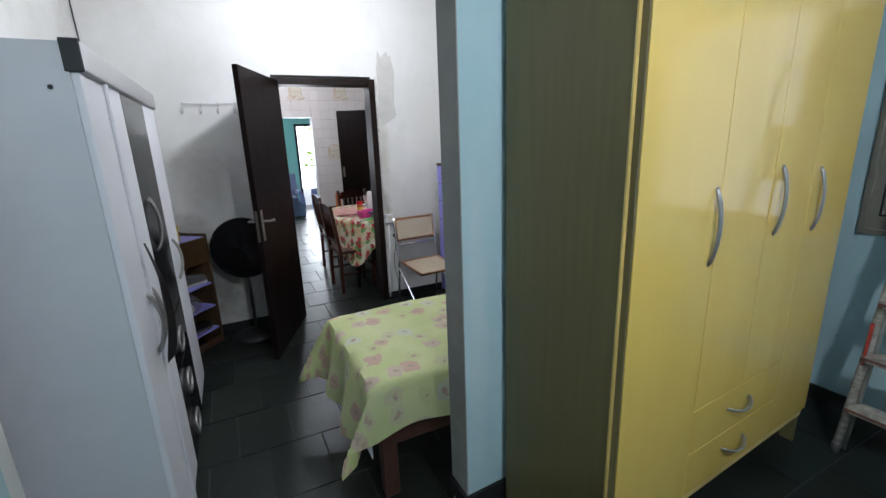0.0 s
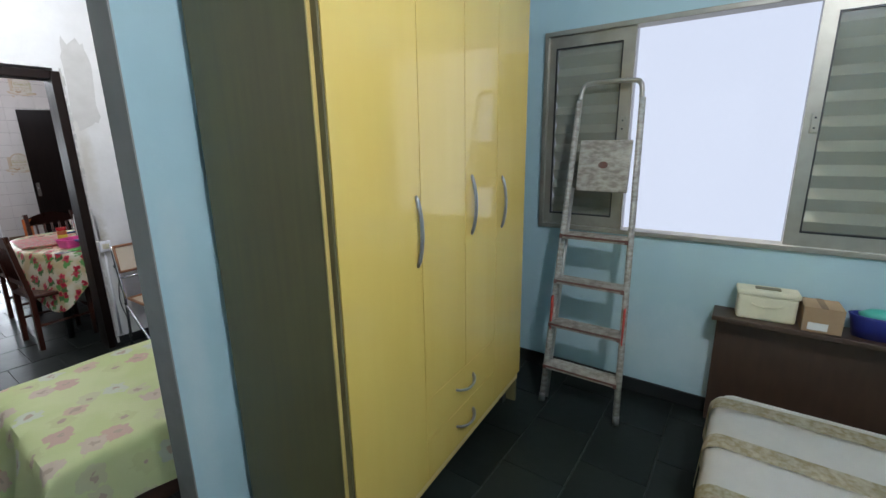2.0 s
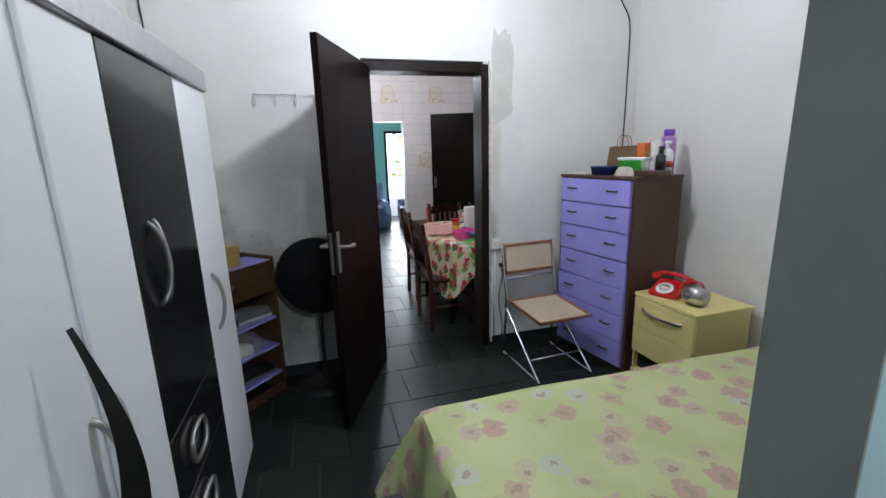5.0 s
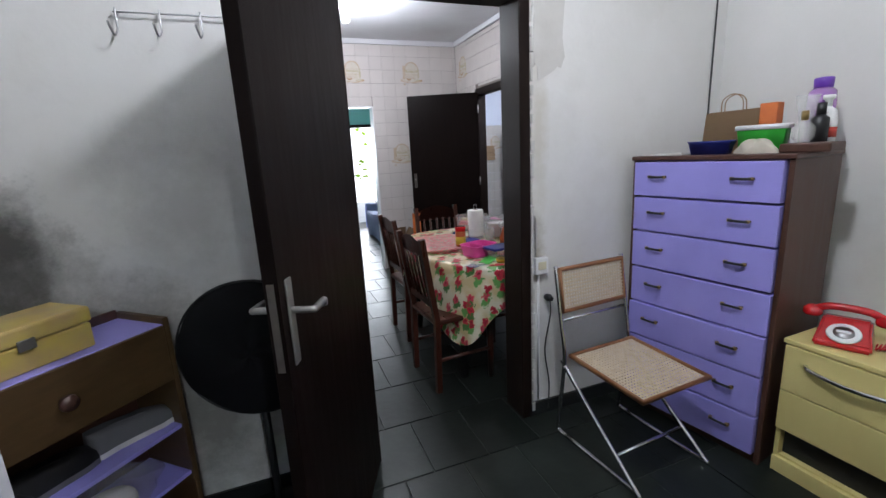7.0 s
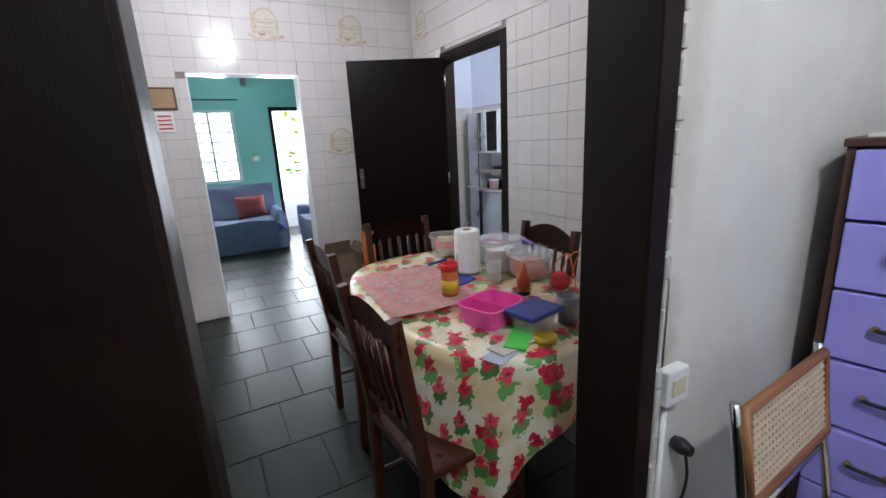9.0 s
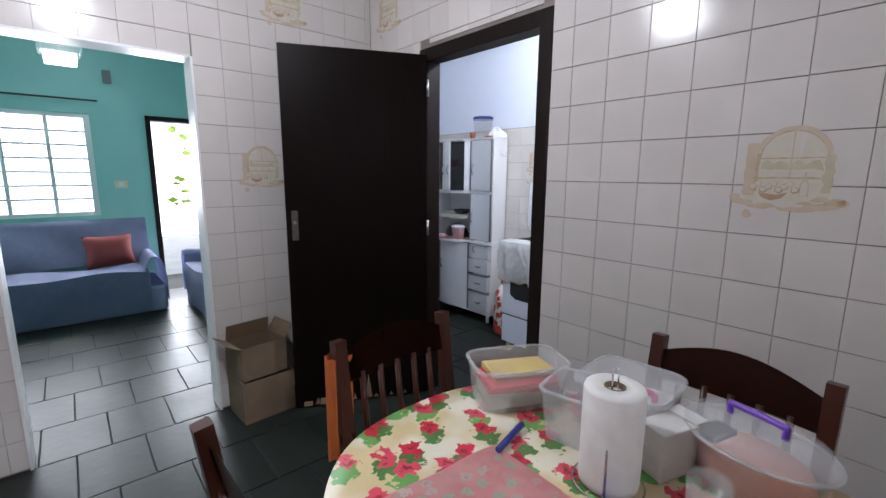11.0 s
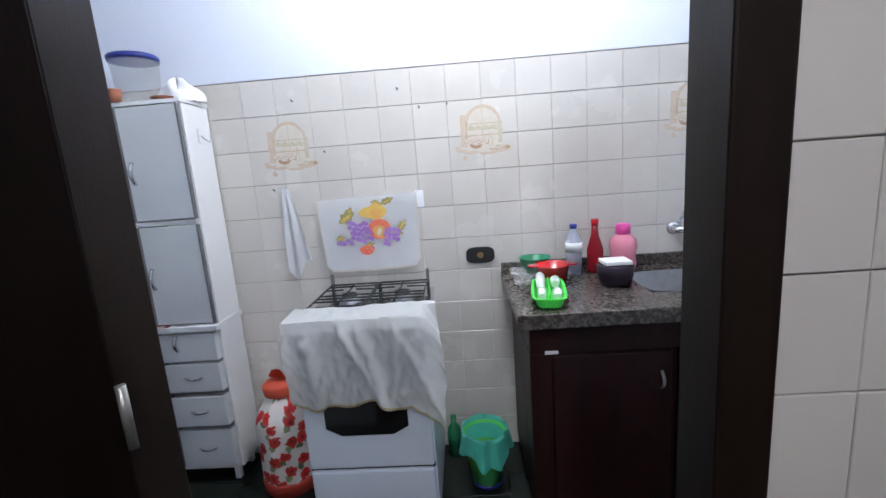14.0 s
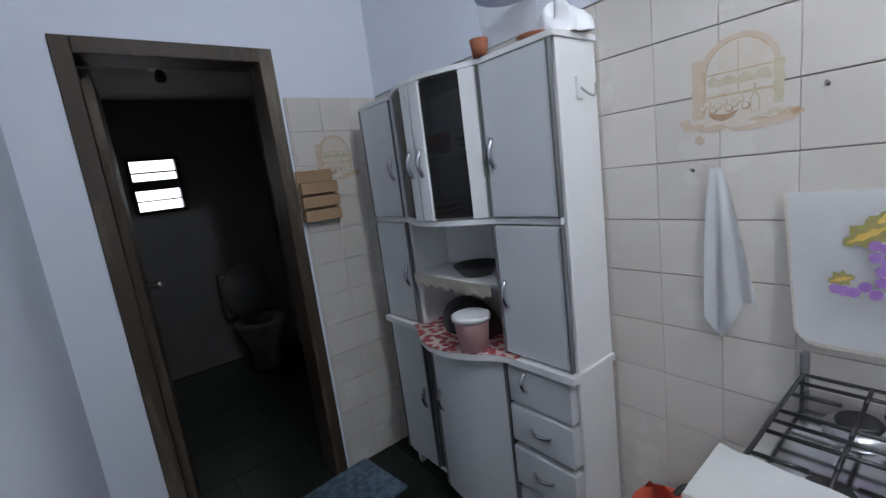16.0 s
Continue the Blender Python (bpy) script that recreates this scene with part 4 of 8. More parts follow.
part("top_bow", tube(curve_pts([(ladx(zt - 0.09), yl, zt - 0.09), (ladx(zt), yl - 0.012, zt - 0.02), (ladx(zt), yl - 0.06, zt), (ladx(zt), yr + 0.06, zt), (ladx(zt), yr + 0.012, zt - 0.02), (ladx(zt - 0.09), yr, zt - 0.09)], 5), 0.0125, 8), "alu", lad)
for z in (0.228, 0.467, 0.711, 0.962):
    y0_, y1_ = lady(z, -1) + 0.004, lady(z, 1) - 0.004
    tr = part("tread", cube(ladx(z) - 0.05, y0_, z - 0.018, ladx(z) + 0.055, y1_, z + 0.006, 0.004), "spatter", lad, "ribbed tread with dried paint")
    for k in range(6):
        part("rib", cube(ladx(z) - 0.044 + 0.017 * k, y0_ + 0.006, z + 0.006, ladx(z) - 0.037 + 0.017 * k, y1_ - 0.006, z + 0.0085, 0.001), "spatter", tr)
    part("nosing", cube(ladx(z) - 0.0535, y0_, z - 0.006, ladx(z) - 0.0502, y1_, z + 0.005, 0.001), "rust", tr, "worn reddish nosing strip")
    for yy in (y0_ + 0.004, y1_ - 0.004):
        part("end_cap", cube(ladx(z) - 0.058, yy - 0.009, z - 0.016, ladx(z) - 0.0537, yy + 0.009, z + 0.008, 0.002), "rust", tr, "dark red end cap")
pl = part("platform", cube(-0.012, -0.132, 0, 0.012, 0.132, 0.27, 0.004), "spatter", lad, "folded square platform spattered with paint", m=pose(ladx(1.25) - 0.025, 0.545, 1.20, 0, 10, 0))
part("badge", lathe([(0.024, 0), (0.024, 0.002)], 20, sx=0.75), "rust", pl, "oval red badge", m=pose(-0.012, 0.0, 0.14, 0, -90, 0))

# single bed with a striped coverlet, headboard against the window wall
sb = thing("single_bed", pose(0, 0, STEP), "single bed with a white coverlet and dark headboard", "bed")
part("headboard", cube(2.72, -1.05, 0.0, 2.785, -0.05, 0.60, 0.006), "head_wood", sb, "dark wooden headboard with a ledge")
part("ledge", cube(2.62, -1.07, 0.60, 2.79, -0.03, 0.625, 0.004), "head_wood", sb, "dark wooden ledge")
part("mattress", cube(0.85, -0.98, 0.10, 2.44, -0.11, 0.345, 0.05), "bed_white", sb)
def cov(u, v):
    x = 2.42 - 1.52 * u
    w = v * 2 - 1
    half, drop = 0.455, 0.26
    s = w * (half + drop)
    if abs(s) < half - 0.05:
        y, z = s, 0.375
    else:
        k = abs(s) - (half - 0.05)
        a = min(k / 0.08, math.pi / 2)
        y = math.copysign(half - 0.05 + 0.05 * math.sin(a), s)
        z = 0.325 + 0.05 * math.cos(a) - max(0, k - 0.08 * math.pi / 2)
        y += math.copysign(0.018 * math.sin(x * 17) * min(1, k * 3), s)
    z += 0.006 * math.sin(x * 6 + y * 4)
    e = max(0.0, 0.14 - (2.42 - x)) / 0.14
    return (x, -0.545 + y, z - 0.07 * e * e)
cover = part("coverlet", sheet(cov, 44, 44, 0.008), "bed_white", sb, "white woven coverlet")
for k, (a0, a1) in enumerate(((0.09, 0.145), (0.28, 0.335), (0.47, 0.525), (0.66, 0.715), (0.85, 0.905))):
    def band(u, v, a0=a0, a1=a1):
        p = cov(a0 + (a1 - a0) * u, 0.02 + 0.96 * v)
        d = Vector((0, p[1] + 0.545, (p[2] - 0.12) * 1.5)).normalized() * 0.0095
        return (p[0], p[1] + d[1], p[2] + d[2])
    part("band", sheet(band, 4, 44, 0.003), "bed_band", cover, "beige woven band")

# boxes on the ledge
cb = thing("plastic_box", pose(2.715, -0.235, STEP + 0.625, 0, 0, 4), "cream plastic storage box with a handle lid, on the headboard", "storage box")
part("body", box(bmesh.new(), -0.05, -0.115, 0, 0.05, 0.115, 0.12, 0.012), "cream_pl", cb)
part("lid", box(bmesh.new(), -0.056, -0.122, 0.12, 0.056, 0.122, 0.145, 0.008), "cream_pl", cb)
# Raised olive plate gives the shaded look of a grip recess.
part("recess", cube(-0.02, -0.05, 0.145, 0.02, 0.05, 0.149, 0.003), "olive", cb, "olive plate standing in for the lid's shaded grip recess")
part("clip", tube(curve_pts([(-0.051, -0.06, 0.08), (-0.056, -0.03, 0.07), (-0.056, 0.03, 0.07), (-0.051, 0.06, 0.08)], 4), 0.004, 6), "cream_pl", cb)
bx = thing("cardboard_box", pose(2.71, -0.435, STEP + 0.625, 0, 0, 3), "small brown cardboard box beside the plastic box", "cardboard box")
part("body", cube(-0.075, -0.07, 0, 0.07, 0.07, 0.115, 0.003), "cardboard", bx)
part("tape", cube(-0.077, -0.02, 0.012, -0.075, 0.05, 0.045, 0), "paper", bx, "white paper label")
part("tape", cube(-0.076, -0.012, 0.1145, 0.071, 0.012, 0.1165, 0), "cardboard_in", bx)
hb = thing("plastic_basket", pose(2.70, -0.63, STEP + 0.625), "dark blue plastic basket on the headboard", "basket")
part("body", lathe([(0.07, 0), (0.085, 0.09), (0.09, 0.1), (0.08, 0.1), (0.065, 0.01)], 20, sx=0.62, sy=1.2), "blue_pl", hb)
part("cloth", lathe([(0.06, 0.08), (0.07, 0.105), (0.04, 0.125), (0.0, 0.13)], 12, sx=0.6, sy=1.1), "teal_bag", hb, "folded green cloth")

# ---- front bedroom ----
ww = thing("white_wardrobe", pose(-0.27, 1.60, 0), "white wardrobe with a glossy black centre door and grey cornice", "wardrobe")
WH = 1.80
part("side_panel", cube(-0.49, 0.0, 0.06, -0.02, 0.018, 1.88, 0.002), "side_lam", ww, "white side panel, shaded darker than the doors by its colour")
part("side_panel", cube(-0.49, 1.492, 0.06, -0.02, 1.51, 1.88, 0.002), "side_lam", ww, "white side panel, shaded darker than the doors by its colour")
part("carcass", cube(-0.49, 0.018, 0.08, -0.02, 1.492, 1.86, 0.002), "white_lam", ww)
cor = part("cornice", cube(-0.022, -0.002, 1.80, 0.014, 1.512, 1.885, 0.006), "steel", ww, "grey cornice strip")
part("end_cap", cube(-0.03, -0.008, 1.80, 0.016, -0.002, 1.887, 0.003), "black", cor, "black end cap")
for y in (0.06, 1.45):
    part("foot", lathe([(0.022, 0), (0.022, 0.08)], 12, at=(-0.06, y, 0)), "black", ww)
    part("foot", lathe([(0.022, 0), (0.022, 0.08)], 12, at=(-0.44, y, 0)), "black", ww)
for z, y in ((1.76, -0.001), (0.36, -0.001)):
    part("screw_cap", lathe([(0.007, 0), (0.005, 0.003)], 10), "black", ww, m=pose(-0.07 if z > 1 else -0.10, y, z, 90))
def wdoor(y0, y1, z0, z1, material):
    return part("door", cube(-0.02, y0 + 0.002, z0, 0.0, y1 - 0.002, z1, 0.004), material, ww)
d1 = wdoor(0.0, 0.28, 0.09, WH, "white_lam")
d2 = wdoor(0.28, 0.55, 0.09, WH, "white_lam")
d3 = wdoor(0.55, 1.09, 0.79, WH, "black_gloss")
d4 = wdoor(1.09, 1.51, 0.09, WH, "white_lam")
part("edge_strip", cube(0.0, 0.268, 0.09, 0.012, 0.292, WH, 0.003), "white_lam", d1, "raised white vertical strip")
for z0, z1 in ((0.56, 0.785), (0.33, 0.555), (0.09, 0.325)):
    dr = part("drawer", cube(-0.02, 0.552, z0, 0.0, 1.088, z1, 0.004), "black_gloss", ww, "black drawer front")
    zc = (z0 + z1) / 2
    ring = [(0.012 , 0.74 + 0.075 * math.copysign(abs(math.cos(t)) ** 0.7, math.cos(t)), zc + 0.05 * math.copysign(abs(math.sin(t)) ** 0.7, math.sin(t))) for t in [2 * math.pi * i / 20 for i in range(20)]]
    part("handle", tube(ring, 0.008, 6, closed=True), "satin", dr, "oval metal ring handle")
for d, y, s, z in ((d1, 0.235, 1, 0.95), (d2, 0.325, -1, 0.95), (d3, 0.66, 1, 1.255), (d3, 0.70, -1, 1.255), (d4, 1.20, 1, 0.97)):
    part("handle", tube([(0.03 * math.sin(math.pi * (0.5 + 0.5 * t)) ** 0.6, y + s * 0.022 * (1 - t * t), z + 0.115 * t) for t in [i / 8 for i in range(-8, 9)]], 0.0065, 8, flat=1.6), "satin", d, "brushed metal bow handle")
strap = thing("hanging_strap", pose(-0.266, 1.79, 0), "black cloth strap hanging from the wardrobe handles", "strap")
def strap_fn(u, v):
    w = 0.008 + 0.058 * u ** 1.4 * (1 - 0.3 * u ** 8)
    return (0.035 + 0.030 * math.sin(u * math.pi) + 0.45 * w * (v - 0.5), -0.03 + w * (v - 0.5) * 1.6 + 0.06 * u, 1.27 - 0.47 * u)
part("cloth", sheet(strap_fn, 14, 6, 0.008), "black", strap)

# bed with flowered spread
db = thing("bed", pose(0, 0, 0), "bed with a yellow-green flowered spread over a wooden frame", "bed")
part("rail", cube(0.50, 1.60, 0.26, 2.50, 1.645, 0.38, 0.004), "brown_wood", db, "dark wooden side rail")
part("rail", cube(0.50, 2.27, 0.26, 2.50, 2.315, 0.38, 0.004), "brown_wood", db, "dark wooden side rail")
part("end_board", cube(0.50, 1.645, 0.26, 0.545, 2.27, 0.42, 0.004), "brown_wood", db, "dark wooden foot board")
for x in (0.50, 2.43):
    for y in (1.59, 2.26):
        part("leg", cube(x, y, 0, x + 0.07, y + 0.07, 0.40, 0.006), "brown_wood", db)
part("mattress", cube(0.49, 1.575, 0.40, 2.52, 2.365, 0.585, 0.04), "cloth_white", db)
part("undersheet", cube(0.478, 1.70, 0.14, 0.484, 2.25, 0.45, 0.002), "cloth_white", db, "white sheet hanging below the spread")
BX, BY0, BY1 = 0.455, 1.555, 2.40
def spread(u, v):
    """Folded down over the foot end and both long sides, with slack folds."""
    drop_x = 0.34
    lx = u * (2.08 + drop_x) - drop_x
    half = (BY1 - BY0) / 2
    dn, df = 0.22, 0.32
    s = -half - dn + v * (2 * half + dn + df)
    over_x = max(0.0, -lx)
    over_y = max(0.0, abs(s) - half)
    z = 0.607
    x = BX + max(lx, 0.0)
    y = (BY0 + BY1) / 2 + max(-half, min(half, s))
    z += 0.004 * math.sin(x * 9 + y * 5) - 0.012 * (1 - min(1, (x - BX) / 0.06)) - 0.012 * (1 - min(1, (half - abs(y - (BY0 + BY1) / 2)) / 0.06))
    if over_x > 0:
        f = min(1, over_x / 0.3)
        x -= 0.045 * f + 0.028 * f * math.sin(y * 21 + 1.2) + 0.015 * f
        z += 0.012 * f * math.sin(y * 13)
        z -= over_x * 0.985
    if over_y > 0:
        f = min(1, over_y / 0.25)
        sgn = 1 if s > 0 else -1
        y += sgn * (0.03 * f + 0.018 * f * math.sin(x * 17))
        z -= over_y * 0.985
    if over_x > 0 and over_y > 0:
        k = min(over_x, over_y)
        z += k * 0.88
        x -= 0.10 * k / 0.3
    return (x, y, max(0.05, z))
part("bedspread", sheet(spread, 70, 46, 0.004), "bed_print", db, "yellow-green cotton spread with pink and white flowers")

# chest of drawers
ang = math.degrees(math.atan2(3.27 - 3.92, 2.047 - 1.935)) + 90
ch = thing("chest_of_drawers", pose(1.935, 3.92, 0, 0, 0, ang), "tall chest with seven lilac drawers in a dark brown case", "chest of drawers")
CW, CD, CZ = 0.66, 0.44, 1.318
part("side", cube(0.004, -0.02, 0, CD, 0.0, CZ, 0.003), "brown_wood", ch)
part("side", cube(0.004, -CW, 0, CD, -CW - 0.02, CZ, 0.003), "brown_wood", ch)
part("top", cube(-0.006, -CW - 0.026, CZ, CD + 0.004, 0.006, CZ + 0.02, 0.004), "brown_wood", ch)
part("back", cube(CD - 0.01, -CW, 0, CD, -0.02, CZ, 0.001), "brown_wood", ch)
part("plinth", cube(0.012, -CW, 0, 0.03, -0.02, 0.05, 0.002), "brown_wood", ch)
zs = [0.04, 0.224, 0.412, 0.597, 0.785, 0.972, 1.145, 1.316]
random.seed(4)
for i, (z0, z1) in enumerate(zip(zs, zs[1:])):
    o = random.uniform(-0.006, 0.004)
    t = random.uniform(-0.4, 0.4)
    dr = part("drawer", cube(o - 0.012, -CW + 0.004, z0 + 0.004, o + 0.3, -0.024, z1 - 0.005, 0.004), "purple", ch, "lilac painted drawer", m=pose(0, 0, 0, t * 0.5, 0, 0))
    for y in (-0.15, -0.52):
        zc = (z0 + z1) / 2 + 0.012
        hp = part("handle", tube(curve_pts([(o - 0.012, y + 0.038, zc), (o - 0.03, y + 0.034, zc), (o - 0.031, y, zc - 0.001), (o - 0.03, y - 0.034, zc), (o - 0.012, y - 0.038, zc)], 4), 0.0055, 8), "black", dr, "dark bow handle with pale ends")
        for s in (-1, 1):
            part("ferrule", lathe([(0.008, -0.006), (0.009, 0), (0.008, 0.006)], 10, at=(o - 0.024, y + s * 0.036, zc)), "gold", hp)

# nightstand with telephone
ns = thing("nightstand", pose(2.10, 3.225, 0, 0, 0, 2), "cream yellow nightstand with one bowed chrome handle and an open shelf", "nightstand")
part("top", cube(-0.012, -0.47, 0.585, 0.42, 0.008, 0.605, 0.004), "cream", ns)
part("side", cube(0, -0.018, 0, 0.41, 0.0, 0.585, 0.002), "cream", ns)
part("side", cube(0, -0.462, 0, 0.41, -0.444, 0.585, 0.002), "cream", ns)
part("back", cube(0.40, -0.444, 0, 0.41, -0.018, 0.585, 0.001), "cream", ns)
nd = part("drawer", cube(-0.014, -0.46, 0.385, 0.3, -0.002, 0.58, 0.003), "cream", ns)
pull(nd, [(-0.012, -0.08, 0.515), (-0.03, -0.11, 0.51), (-0.045, -0.23, 0.505), (-0.03, -0.35, 0.51), (-0.012, -0.38, 0.515)], 0.008, "chrome", "bowed chrome handle", 1.6)
part("drawer", cube(-0.014, -0.46, 0.205, 0.3, -0.002, 0.380, 0.003), "cream", ns)
part("shelf", cube(0.004, -0.444, 0.06, 0.4, -0.018, 0.08, 0.002), "cream", ns)
part("plinth", cube(-0.012, -0.46, 0.0, 0.01, -0.002, 0.07, 0.002), "cream", ns)
# Black sheet in place of the shade inside the open compartment.
part("lining", cube(0.03, -0.443, 0.081, 0.036, -0.019, 0.204, 0), "black", ns, "black sheet standing in for the compartment's shade")

ph = thing("telephone", pose(2.24, 3.11, 0.6065, 0, 0, -68), "glossy red rotary-style telephone on the nightstand", "telephone")
def phone_body():
    bm = bmesh.new()
    prof = [(-0.10, 0.0), (-0.10, 0.025), (-0.02, 0.062), (0.03, 0.085), (0.075, 0.082), (0.085, 0.0)]
    a = [bm.verts.new((-0.085 + (0.012 if z > 0.03 else 0), y, z)) for y, z in prof]
    b = [bm.verts.new((0.085 - (0.012 if z > 0.03 else 0), y, z)) for y, z in prof]
    n = len(prof)
    for i in range(n):
        bm.faces.new((a[i], a[(i + 1) % n], b[(i + 1) % n], b[i]))
    bm.faces.new(a)
    bm.faces.new(list(reversed(b)))
    bmesh.ops.recalc_face_normals(bm, faces=bm.faces)
    bmesh.ops.bevel(bm, geom=list(bm.edges), offset=0.008, segments=3, affect="EDGES")
    return bm
pb = part("body", phone_body(), "red", ph)
dial = part("dial", lathe([(0.052, 0), (0.052, 0.004), (0.048, 0.006)], 28), "white_pl", pb, "white round dial", m=pose(0, -0.055, 0.049, 25, 0, 0))
part("dial_centre", lathe([(0.032, 0.005), (0.032, 0.009), (0.0, 0.010)], 20), "steel", dial, "silver centre of the dial")
part("card", cube(-0.022, -0.006, 0.009, 0.022, 0.008, 0.012, 0.001), "white_pl", dial)
hs = part("handset", tube(curve_pts([(-0.105, 0.05, 0.098), (-0.06, 0.05, 0.118), (0.0, 0.05, 0.122), (0.06, 0.05, 0.118), (0.105, 0.05, 0.098)], 5), 0.015, 10), "red", ph)
for s in (-1, 1):
    part("ear_cup", lathe([(0.018, 0.03), (0.031, 0.02), (0.033, 0.0), (0.028, -0.008)], 16, at=(s * 0.108, 0.05, 0.082)), "red", hs)
coil = [(0.09 + 0.1 * u + 0.004 * math.cos(60 * u), -0.03 + 0.06 * u + 0.012 * math.sin(60 * u), 0.014 + 0.012 * math.cos(60 * u)) for u in [i / 80 for i in range(81)]]
part("cord", tube(coil, 0.003, 5), "red", ph)
rd = thing("radio", pose(2.24, 2.90, 0.605, 0, 0, 95), "small silver portable radio beside the telephone", "radio")
part("body", lathe([(0.02, -0.06), (0.05, -0.055), (0.062, -0.02), (0.062, 0.02), (0.05, 0.055), (0.02, 0.06)], 18, at=(0, 0, 0)), "steel", rd, m=pose(0, 0, 0.062, 0, 90, 0))
part("speaker", lathe([(0.035, 0), (0.035, 0.006), (0.028, 0.008)], 18), "seam", rd, m=pose(0.02, 0.052, 0.07, -80, 0, 0))
part("handle", tube(curve_pts([(-0.05, 0, 0.10), (-0.03, 0, 0.135), (0.03, 0, 0.135), (0.05, 0, 0.10)], 4), 0.005, 6), "red", rd, "red carrying handle")

# cane chair with a chrome tube frame, beside the doorway
cc = thing("cane_chair", pose(1.645, 3.585, 0, 0, 0, 4), "folding chair with woven cane seat and back on a chrome frame", "chair")
def cane_panel(name, m, w, h, r=0.008):
    rim = part(name, tube([(w * math.copysign(min(1, 1.0), sx), h * sy, 0) for sx, sy in ((-1, -1), (1, -1), (1, 1), (-1, 1))], r, 8, closed=True), "cane_wood", cc, "honey coloured wooden rim with woven cane", m=m)
    rim.data.materials[0] = M["cane_wood"]
    web = bmesh.new()
    n, k = 24, int(24 * h / w)
    for i in range(1, n):
        x = -w + 2 * w * i / n
        box(web, x - 0.0042, -h, -0.0015, x + 0.0042, h, 0.0015)
    for i in range(1, max(k, 8)):
        y = -h + 2 * h * i / max(k, 8)
        box(web, -w, y - 0.0042, -0.001, w, y + 0.0042, 0.002)
    tagged(part("cane_web", web, "cane", rim, "woven cane"), kind="stuff")
    return rim
cane_panel("seat", pose(0.0, -0.03, 0.43, 3, 0, 0), 0.195, 0.205, 0.013)
cane_panel("backrest", pose(0.0, 0.245, 0.745, 82, 0, 0), 0.195, 0.10, 0.012)
for s in (-1, 1):
    part("back_leg", tube(curve_pts([(s * 0.208, 0.275, 0.86), (s * 0.208, 0.235, 0.62), (s * 0.208, 0.205, 0.44), (s * 0.208, 0.215, 0.30), (s * 0.208, 0.245, 0.05), (s * 0.208, 0.235, 0.014), (s * 0.208, 0.19, 0.011)], 5), 0.010, 10), "chrome", cc)
    part("front_leg", tube(curve_pts([(s * 0.208, 0.225, 0.40), (s * 0.208, 0.0, 0.21), (s * 0.208, -0.235, 0.02), (s * 0.208, -0.245, 0.011), (s * 0.205, -0.20, 0.010), (s * 0.205, 0.19, 0.010)], 5), 0.010, 10), "chrome", cc)
part("stretcher", tube([(-0.208, -0.12, 0.105), (0.208, -0.12, 0.105)], 0.008, 8), "chrome", cc)
part("stretcher", tube([(-0.208, 0.235, 0.60), (0.208, 0.235, 0.60)], 0.007, 8), "chrome", cc)
# wall socket with plug and cable
sk = thing("wall_socket", pose(1.415, 3.99, 0.83), "white double wall socket with a black plug and cable", "socket")
part("plate", cube(-0.03, -0.03, -0.04, 0.045, 0.0, 0.045, 0.005), "white_pl", sk)
part("insert", cube(-0.015, -0.034, -0.015, 0.03, -0.030, 0.025, 0.003), "cream_pl", sk)
part("plug", lathe([(0.016, 0), (0.02, 0.02), (0.012, 0.045)], 12), "black", sk, m=pose(0.05, -0.004, -0.17, 90))
part("cable", tube(curve_pts([(0.05, -0.035, -0.18), (0.045, -0.045, -0.26), (0.03, -0.02, -0.45), (0.06, -0.015, -0.65), (0.05, -0.02, -0.80)], 6), 0.0035, 6), "black", sk)
part("conduit", tube([(0.0, -0.006, -0.05), (-0.005, -0.008, -0.74)], 0.007, 6), "white_pl", sk, "thin painted conduit down to the floor")
# wall patch beside the door: bare filler and chipped jamb plaster
def patch(name, outline, m, material, label):
    solo(name, flat(outline, 0, 0.002), material, m, label, "wall patch")
M["filler"] = mat("grey_filler", (0.56, 0.545, 0.51), 0.9, second=(0.48, 0.465, 0.43), scale=12, bump=0.3, bump_scale=40)
random.seed(11)
def rough_outline(w, h, n=26, j=0.12):
    return [(w * math.copysign(abs(math.cos(t)) ** 0.5, math.cos(t)) * (1 + random.uniform(-j, j)), h * math.copysign(abs(math.sin(t)) ** 0.5, math.sin(t)) * (1 + random.uniform(-j, j))) for t in [2 * math.pi * i / n for i in range(n)]]
patch("filler_patch", rough_outline(0.085, 0.30), pose(1.475, 3.9885, 2.03, 90, 0, 0), "filler", "rough grey filler patch on the white wall")
patch("filler_patch", rough_outline(0.03, 0.16, 20, 0.3), pose(1.375, 3.9885, 0.95, 90, 0, 0), "filler", "crumbling plaster beside the door frame")
chip = bmesh.new()
for i in range(34):
    z = 0.03 + i * 0.062
    w = random.uniform(0.008, 0.022)
    box(chip, 1.372, 3.976, z, 1.372 + w, 3.9895, z + random.uniform(0.04, 0.066), 0.003)
solo("chipped_plaster_edge", chip, "filler", pose(0, 0, 0), "chipped pale plaster edge along the door frame", "plaster edge")
